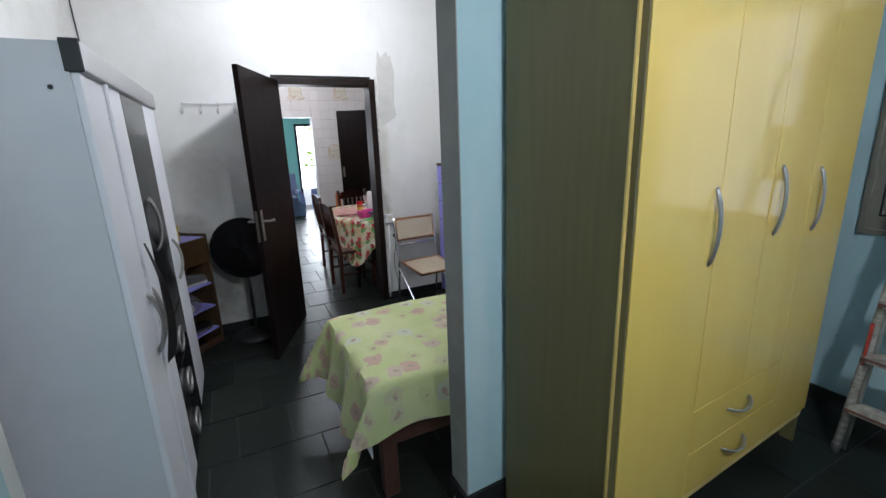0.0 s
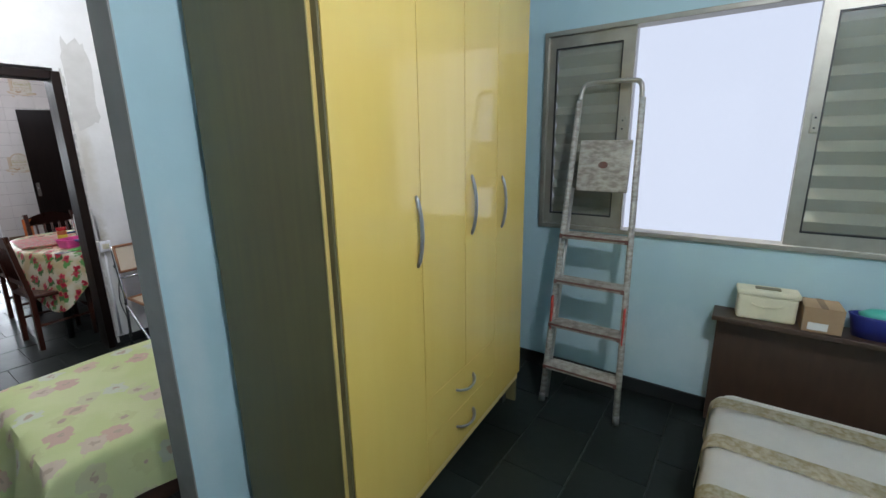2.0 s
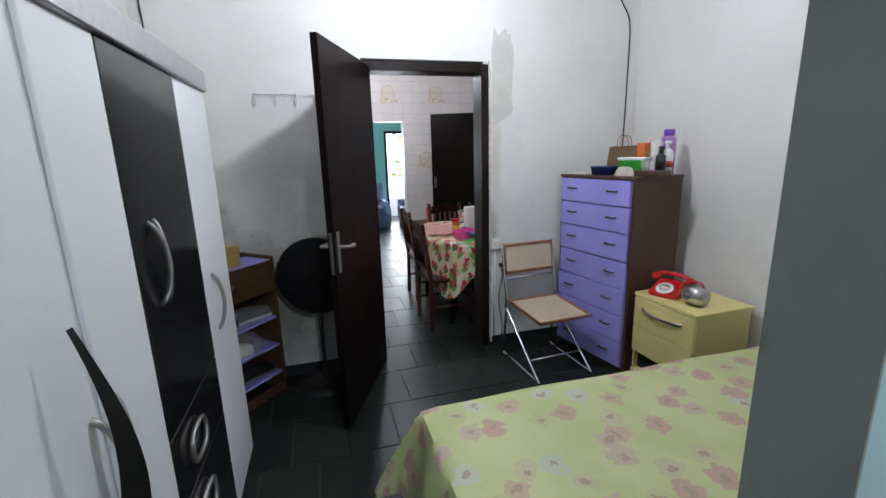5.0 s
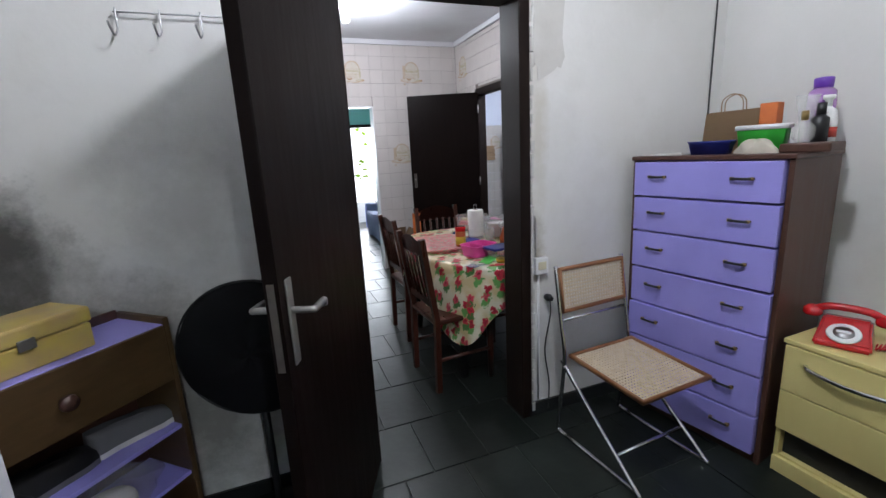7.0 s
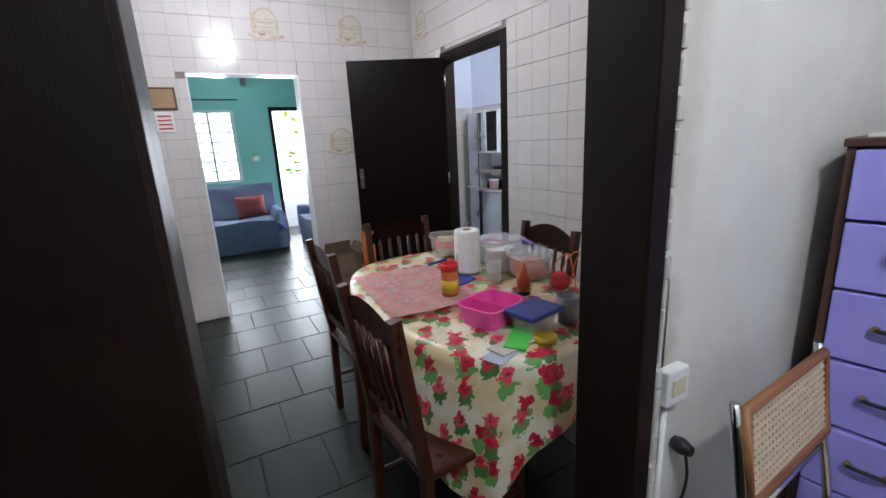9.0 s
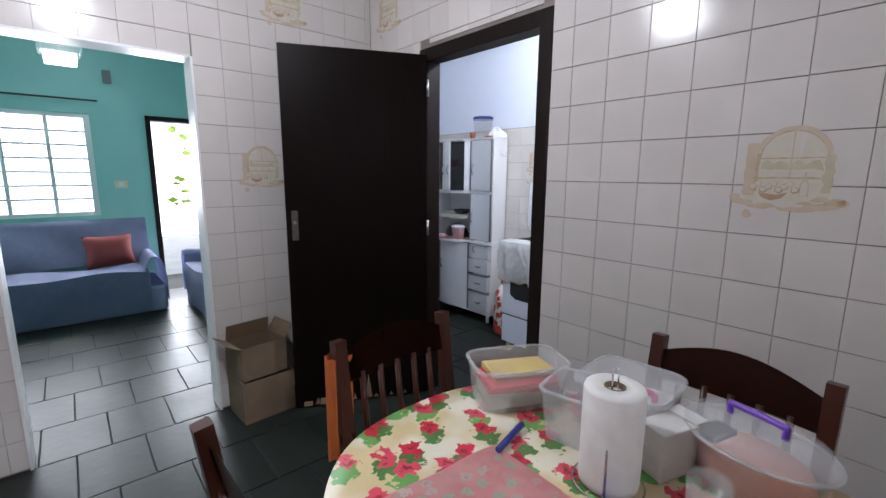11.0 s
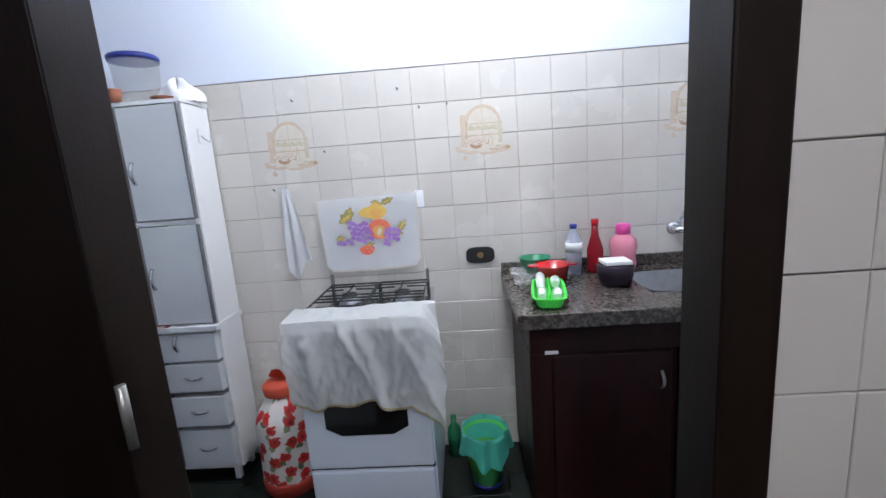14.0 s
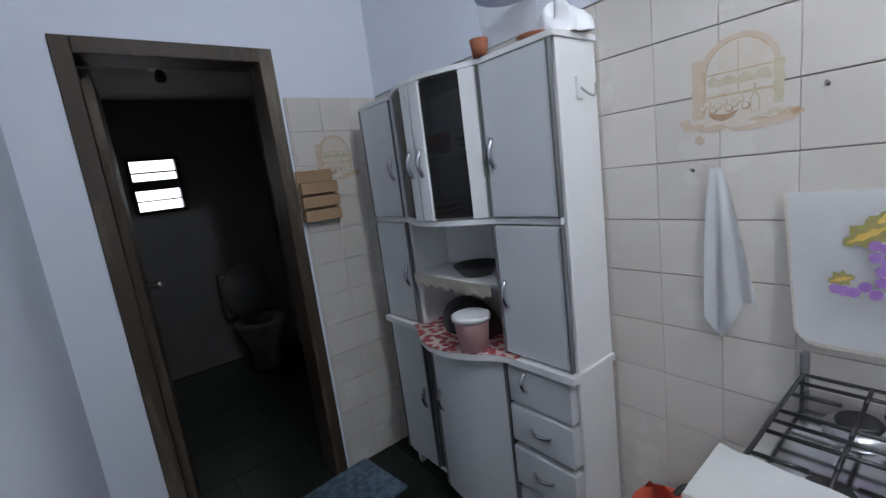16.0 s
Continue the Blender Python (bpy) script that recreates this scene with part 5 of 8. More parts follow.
# cables on the walls
solo("wall_cable", tube(curve_pts([(2.30, 3.984, 2.94), (2.40, 3.984, 2.62), (2.50, 3.984, 2.45), (2.515, 3.984, 2.2), (2.51, 3.984, 1.6), (2.512, 3.984, 1.36)], 6), 0.0045, 6), "black", pose(0, 0, 0), "thin black cable running down the wall corner", "cable")
solo("wall_cable", tube(curve_pts([(-0.72, 3.984, 2.94), (-0.715, 3.984, 2.4), (-0.70, 3.984, 1.95), (-0.70, 3.984, 1.5)], 6), 0.005, 6), "black", pose(0, 0, 0), "thin black cable hanging down the wall", "cable")
solo("wall_cable", tube(curve_pts([(0.9, 3.984, 2.94), (1.4, 3.984, 2.86), (1.9, 3.984, 2.83), (2.3, 3.984, 2.94)], 6), 0.004, 6), "black", pose(0, 0, 0), "thin black cable sagging along the wall", "cable")
# hook rack
hk = thing("hook_rack", pose(-0.174, 3.99, 1.90), "thin metal wall rail with four hooks", "hook rack")
part("rail", tube([(0, -0.02, 0), (0.42, -0.02, 0)], 0.003, 8), "steel", hk)
for x in (0.008, 0.13, 0.25, 0.37):
    part("hook", tube(curve_pts([(x, -0.02, 0.012), (x, -0.026, -0.03), (x, -0.03, -0.055), (x - 0.006, -0.05, -0.075), (x - 0.012, -0.066, -0.055), (x - 0.014, -0.07, -0.04)], 5), 0.0032, 6), "steel", hk)
for x in (0.01, 0.41):
    part("bracket", tube([(x, 0, 0), (x, -0.022, 0)], 0.004, 6), "steel", hk)

# shoe cabinet
SCM = pose(-0.772, 3.482, 0, 0, 0, -42)
sc = thing("shoe_cabinet", SCM, "brown wooden shoe cabinet across the corner, with lilac top and shelves", "shoe cabinet")
SW, SD, SZ = 0.66, 0.24, 0.90
part("side", cube(0, SW - 0.02, 0, SD, SW, SZ + 0.02, 0.003), "mid_wood", sc)
part("side", cube(0, 0, 0, SD, 0.02, SZ + 0.02, 0.003), "mid_wood", sc)
part("back", cube(0, 0.02, 0, 0.012, SW - 0.02, SZ + 0.03, 0.002), "brown_wood", sc)
part("top", cube(0.012, 0.02, SZ - 0.02, SD - 0.004, SW - 0.02, SZ, 0.002), "purple", sc, "lilac painted top")
df = part("drawer", cube(SD - 0.02, 0.022, SZ - 0.20, SD + 0.004, SW - 0.022, SZ - 0.003, 0.004), "mid_wood", sc, "varnished wooden drawer front")
part("knob", lathe([(0.014, 0), (0.012, 0.012), (0.024, 0.02), (0.022, 0.03), (0.0, 0.034)], 14), "brown_wood", df, "dark turned knob", m=pose(SD + 0.004, SW / 2, SZ - 0.10, 0, 90, 0))
for z in (0.13, 0.32, 0.51):
    part("shelf", cube(0.012, 0.02, z, SD - 0.01, SW - 0.02, z + 0.015, 0.002), "purple", sc, "lilac painted shelf")
part("plinth", cube(SD - 0.03, 0.02, 0, SD - 0.01, SW - 0.02, 0.06, 0.002), "brown_wood", sc)
tn = thing("tin_box", SCM @ pose(0.115, 0.30, 0.901, 0, 0, 2), "yellow printed tin box with a clasp, on the shoe cabinet", "tin box")
part("body", cube(-0.085, -0.16, 0, 0.085, 0.16, 0.075, 0.006), "tin_print", tn)
part("lid", cube(-0.089, -0.164, 0.078, 0.089, 0.164, 0.125, 0.008), "tin_print", tn)
part("clasp", cube(0.088, -0.02, 0.06, 0.094, 0.02, 0.09, 0.002), "satin", tn)
def shoe(m, material, label):
    sh = thing("shoe", m, label, "shoe", "shoes in the cabinet")
    prof = [(-0.13, 0.030), (-0.11, 0.038), (-0.06, 0.032), (0.0, 0.036), (0.07, 0.044), (0.11, 0.038), (0.13, 0.014)]
    def outline(k):
        return [(x, w * k) for x, w in prof] + [(x, -w * k) for x, w in reversed(prof)]
    part("sole", flat(outline(1.0), 0, 0.018), "paper" if material != "black" else "seam", sh)
    up = bmesh.new()
    layers = []
    for z, k, fr in ((0.018, 0.98, 1.0), (0.04, 0.95, 0.96), (0.06, 0.72, 0.80), (0.078, 0.5, 0.35)):
        layers.append([up.verts.new((x * fr if x > 0 else x, y * k, z + (0.012 if x < -0.05 and z > 0.05 else 0))) for x, y in outline(1.0)])
    n = len(layers[0])
    for a_, b_ in zip(layers, layers[1:]):
        for i in range(n):
            f = up.faces.new((a_[i], a_[(i + 1) % n], b_[(i + 1) % n], b_[i]))
            f.smooth = True
    up.faces.new(layers[-1])
    part("upper", up, material, sh)
    return sh
for y, z, r, mt, lab in ((0.54, 0.526, 82, "seam", "grey and white sports shoe on the shelf"), (0.30, 0.526, 96, "black", "black leather shoe on the shelf"), (0.12, 0.526, 60, "black", "black leather shoe on the shelf"), (0.36, 0.336, 86, "white_pl", "white slipper wrapped in clear plastic"), (0.14, 0.146, 90, "black", "black leather shoe on the bottom shelf"), (0.50, 0.146, 84, "black", "black leather shoe on the bottom shelf")):
    shoe(SCM @ pose(0.15 if z < 0.5 else 0.14, y, z, 0, 0, r), mt, lab)
bgp = thing("plastic_bag", SCM @ pose(0.12, 0.42, 0.336), "crumpled clear plastic bag round the slippers", "plastic bag")
def bagf(u, v):
    t, p = u * 2 * math.pi, v * math.pi / 2
    k = 1 + 0.12 * math.sin(5 * t + 3 * p) + 0.08 * math.sin(9 * t)
    return (0.10 * k * math.cos(t) * math.cos(p), 0.17 * k * math.sin(t) * math.cos(p), 0.12 * math.sin(p) * k)
part("film", sheet(bagf, 28, 8), "clear", bgp)

# standing fan behind the door
fn = thing("standing_fan", pose(0.10, 3.80, 0), "standing fan tucked behind the open door, its shaded head a black dome", "fan")
part("base", lathe([(0.19, 0), (0.19, 0.012), (0.12, 0.03), (0.03, 0.05)], 28), "black", fn)
part("pole", lathe([(0.014, 0.04), (0.014, 0.66)], 12), "black", fn)
part("motor", lathe([(0.03, 0), (0.055, 0.01), (0.06, 0.08), (0.03, 0.11)], 18), "black", fn, m=pose(0, 0.03, 0.78, 90, 0, 0) @ pose(0, 0, -0.06))
gm = pose(0, -0.06, 0.78, 90, 0, -12)
# Added black dome in place of the grille, which lies in shade.
def fan_dome(u, v):
    a_ = 2 * math.pi * u
    if v < 0.6:
        r, z = 0.245 * (v / 0.6) ** 0.9, 0.062 - 0.05 * (v / 0.6) ** 3
    else:
        q = (v - 0.6) / 0.4
        r, z = 0.245 - 0.10 * q * q, 0.012 - 0.10 * q
    k = 1 + 0.012 * math.sin(a_ * 9) * v + 0.008 * math.sin(a_ * 17 + 2) * v
    return (r * k * math.cos(a_), r * k * math.sin(a_), z + 0.004 * math.sin(a_ * 5 + v * 6))
part("cover", sheet(fan_dome, 72, 22), "fan_shade_black", fn, "black dome standing in for the shaded grille", m=gm)
part("drawstring", tube([(0.246 * math.cos(2 * math.pi * k / 40), 0.246 * math.sin(2 * math.pi * k / 40), 0.008) for k in range(40)], 0.004, 6, closed=True), "black", fn, m=gm)

# things on the chest of drawers
def on_chest(x, y, z=0.0, r=0):
    return pose(1.935, 3.92, 0, 0, 0, ang) @ pose(x, y, 1.339 + z, 0, 0, r)
pbag = thing("paper_bag", on_chest(0.30, -0.30, 0, 6), "brown paper carrier bag with string handles", "paper bag")
def bag_bm():
    bm = bmesh.new()
    b = [(-0.045, -0.11, 0), (0.045, -0.11, 0), (0.045, 0.11, 0), (-0.045, 0.11, 0)]
    t = [(-0.012, -0.112, 0.19), (0.03, -0.105, 0.195), (0.028, 0.108, 0.19), (-0.014, 0.11, 0.185)]
    vb, vt = [bm.verts.new(p) for p in b], [bm.verts.new(p) for p in t]
    for i in range(4):
        bm.faces.new((vb[i], vb[(i + 1) % 4], vt[(i + 1) % 4], vt[i]))
    bm.faces.new(list(reversed(vb)))
    bmesh.ops.solidify(bm, geom=list(bm.faces), thickness=0.002)
    return bm
part("body", bag_bm(), "cardboard", pbag)
for x in (-0.012, 0.026):
    part("handle", tube(curve_pts([(x, 0.045, 0.18), (x - 0.005, 0.04, 0.24), (x, 0.0, 0.265), (x - 0.005, -0.04, 0.24), (x, -0.045, 0.18)], 5), 0.0025, 6), "cardboard", pbag)
part("print", cube(-0.032, -0.022, 0.055, -0.027, 0.028, 0.075, 0), "cardboard_in", pbag, "faded printed mark")
solo("orange_box", cube(-0.03, -0.035, 0, 0.03, 0.035, 0.21, 0.004), "orange", on_chest(0.33, -0.445), "upright orange carton behind the tub", "carton")
bb = thing("plastic_basin", on_chest(0.10, -0.32, 0, 8), "small dark blue plastic tray", "tray")
part("body", lathe([(0.085, 0), (0.10, 0.055), (0.106, 0.058), (0.10, 0.05), (0.08, 0.006)], 4, sx=0.6, sy=1.15, turn=math.pi / 4), "blue_pl", bb)
gt = thing("plastic_tub", on_chest(0.22, -0.47, 0, 10), "lime green plastic tub with a white rim", "tub")
part("body", lathe([(0.10, 0), (0.115, 0.095), (0.118, 0.1)], 4, sx=0.62, sy=1.05, turn=math.pi / 4), "lime", gt)
part("lid", lathe([(0.124, 0.095), (0.126, 0.112), (0.12, 0.116)], 4, sx=0.62, sy=1.05, turn=math.pi / 4), "white_pl", gt)
cl = thing("crumpled_cloth", on_chest(0.10, -0.50), "small crumpled grey patterned cloth", "cloth")
def clf(u, v):
    t, p = u * 2 * math.pi, v * math.pi / 2
    k = 1 + 0.18 * math.sin(4 * t + 2) * math.cos(p * 3)
    return (0.04 * k * math.cos(t) * math.cos(p), 0.075 * k * math.sin(t) * math.cos(p), 0.055 * math.sin(p) * k)
part("fold", sheet(clf, 24, 8), "doily", cl)
vs_ = thing("glass_vase", on_chest(0.26, -0.60), "flared clear glass vase", "vase")
part("glass", lathe([(0.022, 0), (0.018, 0.03), (0.024, 0.12), (0.042, 0.22), (0.039, 0.22), (0.02, 0.12), (0.014, 0.03)], 18), "clear", vs_)
def bottle(m, label, body, prof, cap=None, cap_prof=None, extra=None):
    b = thing("bottle", m, label, "bottle")
    part("body", lathe(prof, 18), body, b)
    if cap:
        part("cap", lathe(cap_prof, 14), cap, b)
    return b
tray = thing("wooden_tray", on_chest(0.16, -0.66, 0, 0), "low dark wooden tray under the bottles", "tray")
part("body", cube(-0.07, -0.09, 0, 0.07, 0.075, 0.035, 0.006), "brown_wood", tray)
bottle(on_chest(0.24, -0.655, 0.035), "dark perfume bottle with a black cap", "black", [(0.03, 0), (0.03, 0.09), (0.014, 0.105)], "black", [(0.016, 0.105), (0.016, 0.15)])
bottle(on_chest(0.13, -0.645, 0.035), "round amber perfume bottle", "clear", [(0.02, 0), (0.036, 0.02), (0.036, 0.06), (0.012, 0.085)], "gold", [(0.012, 0.085), (0.012, 0.12)])
bottle(on_chest(0.36, -0.61), "lilac plastic bottle with a purple cap", "lilac_clear", [(0.045, 0), (0.047, 0.13), (0.05, 0.18), (0.046, 0.235), (0.03, 0.25)], "violet", [(0.032, 0.25), (0.034, 0.285), (0.03, 0.29)])
lb = bottle(on_chest(0.30, -0.655), "white lotion bottle with a red label", "white_pl", [(0.034, 0), (0.036, 0.12), (0.03, 0.155), (0.012, 0.17)], "white_pl", [(0.012, 0.17), (0.012, 0.195), (0.02, 0.2), (0.02, 0.215)])
part("label", lathe([(0.0365, 0.05), (0.0368, 0.09)], 18), "print_red", lb, "red and blue printed label")
solo("magazine", box(bmesh.new(), -0.10, -0.09, 0, 0.06, 0.10, 0.008, 0.001), "paper", on_chest(0.13, -0.12, 0, 6), "thin magazine lying on the chest", "magazine")



# ---- dining room ----
TX0, TY0, TA, TB, TZ = 1.515, 4.985, 0.45, 0.675, 0.755
tb = thing("dining_table", pose(TX0, TY0, 0), "oval dining table with dark wooden legs under a cloth", "table")
def super_pt(t, a, b, n=2.6):
    c, s = math.cos(t), math.sin(t)
    return (a * math.copysign(abs(c) ** (2 / n), c), b * math.copysign(abs(s) ** (2 / n), s))
part("tabletop", flat([super_pt(2 * math.pi * i / 64, TA - 0.006, TB - 0.006) for i in range(64)], TZ - 0.03, 0.026), "chair_wood", tb)
for sx in (-1, 1):
    for sy in (-1, 1):
        part("leg", tube([(sx * 0.30, sy * 0.46, 0.0), (sx * 0.28, sy * 0.44, 0.4), (sx * 0.27, sy * 0.42, TZ - 0.03)], [0.026, 0.034, 0.04], 8), "black", tb)
tc_ = thing("tablecloth", pose(TX0, TY0, 0), "oilcloth printed with red poppies, hanging in folds", "tablecloth")
def cloth_bm():
    bm = bmesh.new()
    lay = bm.loops.layers.uv.new("UVMap")
    n, rings = 128, []
    for k in range(1, 9):
        f = k / 8
        rings.append([(*[c * f for c in super_pt(2 * math.pi * i / n, TA, TB)], TZ + 0.0 * f) for i in range(n)])
    for k in range(1, 13):
        g = k / 12
        ring = []
        for i in range(n):
            t = 2 * math.pi * i / n
            x, y = super_pt(t, TA, TB)
            drop = 0.17 + 0.30 * abs(math.sin(2 * t)) ** 1.7
            if math.sin(t) < 0:
                drop += 0.02
            L = Vector((x, y)).normalized()
            wave = math.sin(11 * t + 0.7) * 0.5 + math.sin(17 * t) * 0.25
            out = 0.012 + (0.028 * wave + 0.012) * g
            d = drop * g
            ring.append((x + L.x * out * min(1, g * 3), y + L.y * out * min(1, g * 3), TZ - 0.006 * min(1, g * 4) - max(0, d - 0.004)))
        rings.append(ring)
    vs = [[bm.verts.new(p) for p in r] for r in rings]
    c = bm.verts.new((0, 0, TZ))
    def uvof(ri, i):
        r = rings[ri]
        if ri < 8:
            return (r[i][0], r[i][1])
        b = rings[7][i]
        L = Vector((b[0], b[1])).normalized()
        h = TZ - r[i][2]
        return (b[0] + L.x * h, b[1] + L.y * h)
    for i in range(n):
        j = (i + 1) % n
        f = bm.faces.new((c, vs[0][i], vs[0][j]))
        for lp, uv in zip(f.loops, ((0, 0), uvof(0, i), uvof(0, j))):
            lp[lay].uv = uv
        for k in range(len(vs) - 1):
            f = bm.faces.new((vs[k][i], vs[k + 1][i], vs[k + 1][j], vs[k][j]))
            f.smooth = True
            for lp, uv in zip(f.loops, (uvof(k, i), uvof(k + 1, i), uvof(k + 1, j), uvof(k, j))):
                lp[lay].uv = uv
    return bm
part("cloth", cloth_bm(), "table_print", tc_)


def build_chair():
    c = thing("dining_chair", pose(0, 0, 0), "dark red varnished wooden dining chair with slatted back", "chair", "chairs round the table")
    part("seat", box(bmesh.new(), -0.20, -0.20, 0.425, 0.20, 0.20, 0.455, 0.010), "chair_wood", c)
    for s in (-1, 1):
        part("back_post", tube([(s * 0.185, 0.195, 0.0), (s * 0.185, 0.185, 0.45), (s * 0.185, 0.225, 0.75), (s * 0.185, 0.25, 0.945)], 0.023, 4), "chair_wood", c).data.polygons.foreach_set("use_smooth", [False] * 14)
        part("front_leg", tube([(s * 0.175, -0.175, 0.0), (s * 0.175, -0.175, 0.43)], [0.018, 0.024], 6), "chair_wood", c)
        part("side_stretcher", tube([(s * 0.18, -0.175, 0.20), (s * 0.18, 0.19, 0.20)], 0.012, 6), "chair_wood", c)
    def crest(u, v):
        x = -0.175 + 0.35 * u
        k = math.sin(math.pi * u)
        return (x, 0.243 + 0.012 * k - 0.016 * (1 - v), 0.83 + v * (0.075 + 0.045 * k))
    part("crest_rail", sheet(crest, 16, 6, 0.024), "chair_wood", c, "curved crest rail")
    part("lower_rail", cube(-0.17, 0.185, 0.53, 0.17, 0.205, 0.57, 0.004), "chair_wood", c)
    for i in range(5):
        x = -0.12 + 0.06 * i
        part("slat", tube([(x, 0.195, 0.56), (x, 0.225, 0.72), (x, 0.24, 0.845)], 0.009, 6), "chair_wood", c)
    part("stretcher", tube([(-0.175, -0.175, 0.26), (0.175, -0.175, 0.26)], 0.012, 6), "chair_wood", c)
    return c
ch0 = build_chair()
ch0.matrix_world = pose(1.54, 5.53, 0, 0, 0, 2)
copy_thing(ch0, pose(1.80, 5.07, 0, 0, 0, -92))
copy_thing(ch0, pose(1.185, 4.62, 0, 0, 0, 94))
copy_thing(ch0, pose(1.24, 5.40, 0, 0, 0, 92))

og = thing("orange_bag", pose(1.352, 5.785, 0.90, 0, 0, 0), "orange ribbed cloth bag hanging on a chair post", "bag")
def ogf(u, v):
    a_ = 2 * math.pi * u
    return ((0.034 + 0.004 * math.sin(a_ * 8)) * math.cos(a_), (0.03 + 0.003 * math.sin(a_ * 8)) * math.sin(a_), -0.30 * v - 0.01 * math.sin(a_ * 3) * v)
part("cloth", sheet(ogf, 40, 8), "orange", og)

# on the table
def on_table(x, y, z=0.0, r=0):
    return pose(x, y, TZ + 0.003 + z, 0, 0, r)
def tray_bm(w, d, h, t=0.003, flare=0.012, rim=0.006):
    """An open tub with walls of its own thickness and a turned rim."""
    bm = bmesh.new()
    def ring(hw, hd, z):
        return [bm.verts.new((*super_pt(2 * math.pi * (i + 0.5) / 28, hw, hd, 5.0), z)) for i in range(28)]
    rs = [ring(w - flare, d - flare, 0), ring(w, d, h - 0.004), ring(w + rim, d + rim, h - 0.003), ring(w + rim, d + rim, h), ring(w - t, d - t, h), ring(w - flare - t, d - flare - t, t)]
    for a_, b_ in zip(rs, rs[1:]):
        for i in range(28):
            bm.faces.new((a_[i], a_[(i + 1) % 28], b_[(i + 1) % 28], b_[i]))
    bm.faces.new(list(reversed(rs[0])))
    bm.faces.new(rs[-1])
    return bm
def rim_bm(w, d, z, r=0.0035):
    return tube([(*super_pt(2 * math.pi * (i + 0.5) / 32, w, d, 5.0), z) for i in range(32)], r, 6, closed=True)
def mat_fn(u, v):
    x = 1.10 + 0.40 * u + 0.04 * v
    y = 4.80 + 0.62 * v - 0.03 * u
    return (x, y, TZ + 0.006 + 0.0025 * math.sin(14 * u + 9 * v) + (0.02 * (0.06 - v) / 0.06 if v < 0.06 else 0))
solo("placemat", sheet(mat_fn, 24, 30, 0.003), "pink_cloth", pose(0, 0, 0), "folded pink flowered cloth lying on the table", "cloth")
pt = thing("paper_towel_roll", on_table(1.625, 5.155), "white paper towel roll on a wire holder", "paper towel")
part("roll", lathe([(0.020, 0.008), (0.058, 0.008), (0.059, 0.02), (0.059, 0.205), (0.056, 0.212), (0.022, 0.212), (0.020, 0.20)], 32), "paper", pt)
part("core", lathe([(0.020, 0.006), (0.0205, 0.2125), (0.0185, 0.2125), (0.018, 0.10)], 20), "cardboard_in", pt, "brown cardboard core")
part("wire", tube(curve_pts([(-0.012, 0, 0.01), (-0.012, 0, 0.22), (-0.010, 0, 0.245), (0.0, 0, 0.252), (0.010, 0, 0.245), (0.012, 0, 0.22), (0.012, 0, 0.01)], 4), 0.002, 6), "chrome", pt)
part("wire", tube(curve_pts([(-0.075, -0.03, 0.002), (-0.074, -0.03, 0.12), (-0.07, -0.03, 0.002)], 4), 0.002, 6), "chrome", pt)
part("base", tube([(0.07 * math.cos(2 * math.pi * i / 24), 0.07 * math.sin(2 * math.pi * i / 24), 0.003) for i in range(24)], 0.002, 6, closed=True), "chrome", pt)
b1 = thing("plastic_container", on_table(1.75, 5.50, 0, -28), "clear plastic tub holding red and yellow lids", "container")
part("tub", tray_bm(0.13, 0.085, 0.115), "clear_box", b1)
part("rim", rim_bm(0.13, 0.085, 0.115), "rim_clear", b1, "milky plastic rim")
for k in range(3):
    part("napkin", box(bmesh.new(), -0.105 + 0.004 * k, -0.065, 0.050 + 0.008 * k, 0.10, 0.06 - 0.003 * k, 0.0575 + 0.008 * k, 0.003), "coral", b1, "folded coral napkin", m=pose(0, 0, 0, 2, 2 - 0.5 * k, 0.8 * k))
part("packet", box(bmesh.new(), -0.09, -0.045, 0.078, 0.09, 0.05, 0.096, 0.004), "tin_print", b1, "yellow printed packet inside", m=pose(0, 0, 0, -2, 2, 4))
part("filling", cube(-0.10, -0.065, 0.006, 0.10, 0.065, 0.05, 0.006), "doily", b1, "dim contents at the bottom")
b2 = thing("plastic_container", on_table(1.725, 5.295, 0, 10), "tall clear plastic tub beside the paper towel", "container")
part("tub", tray_bm(0.075, 0.07, 0.125), "clear_box", b2)
part("rim", rim_bm(0.075, 0.07, 0.125), "rim_clear", b2, "milky plastic rim")
b3 = thing("plastic_container", on_table(1.865, 5.235, 0, 6), "clear plastic box holding white paper and a pink lid", "container")
part("tub", tray_bm(0.11, 0.11, 0.12), "clear_box", b3)
part("rim", rim_bm(0.11, 0.11, 0.12), "rim_clear", b3, "milky plastic rim")
part("paper", cube(-0.08, -0.09, 0.008, 0.06, 0.085, 0.085, 0.004), "paper", b3, "stack of white paper inside")
part("handle", tube(curve_pts([(-0.03, 0.07, 0.095), (-0.02, 0.06, 0.108), (-0.015, 0.0, 0.11), (-0.02, -0.06, 0.108), (-0.03, -0.07, 0.095)], 5), 0.006, 8, flat=1.5), "pink", b3, "pink plastic handle")
part("lid", flat([super_pt(2 * math.pi * (i + 0.5) / 28, 0.108, 0.108, 5.0) for i in range(28)], 0.118, 0.004), "clear_box", b3, "clear flat lid")
cn = thing("carton", on_table(1.76, 5.10, 0, -18), "small white open paper carton", "carton")
part("body", cube(-0.05, -0.035, 0, 0.05, 0.035, 0.105, 0.002), "paper", cn)
part("flap", box(bmesh.new(), 0.05, -0.035, 0.104, 0.085, 0.035, 0.106, 0), "paper", cn, m=pose(0, 0, 0, 0, -6, 0))
lc = thing("sewing_box", on_table(1.835, 4.965, 0, 74) @ Matrix.Scale(0.84, 4), "large clear plastic box with a domed lid and violet handle", "container")
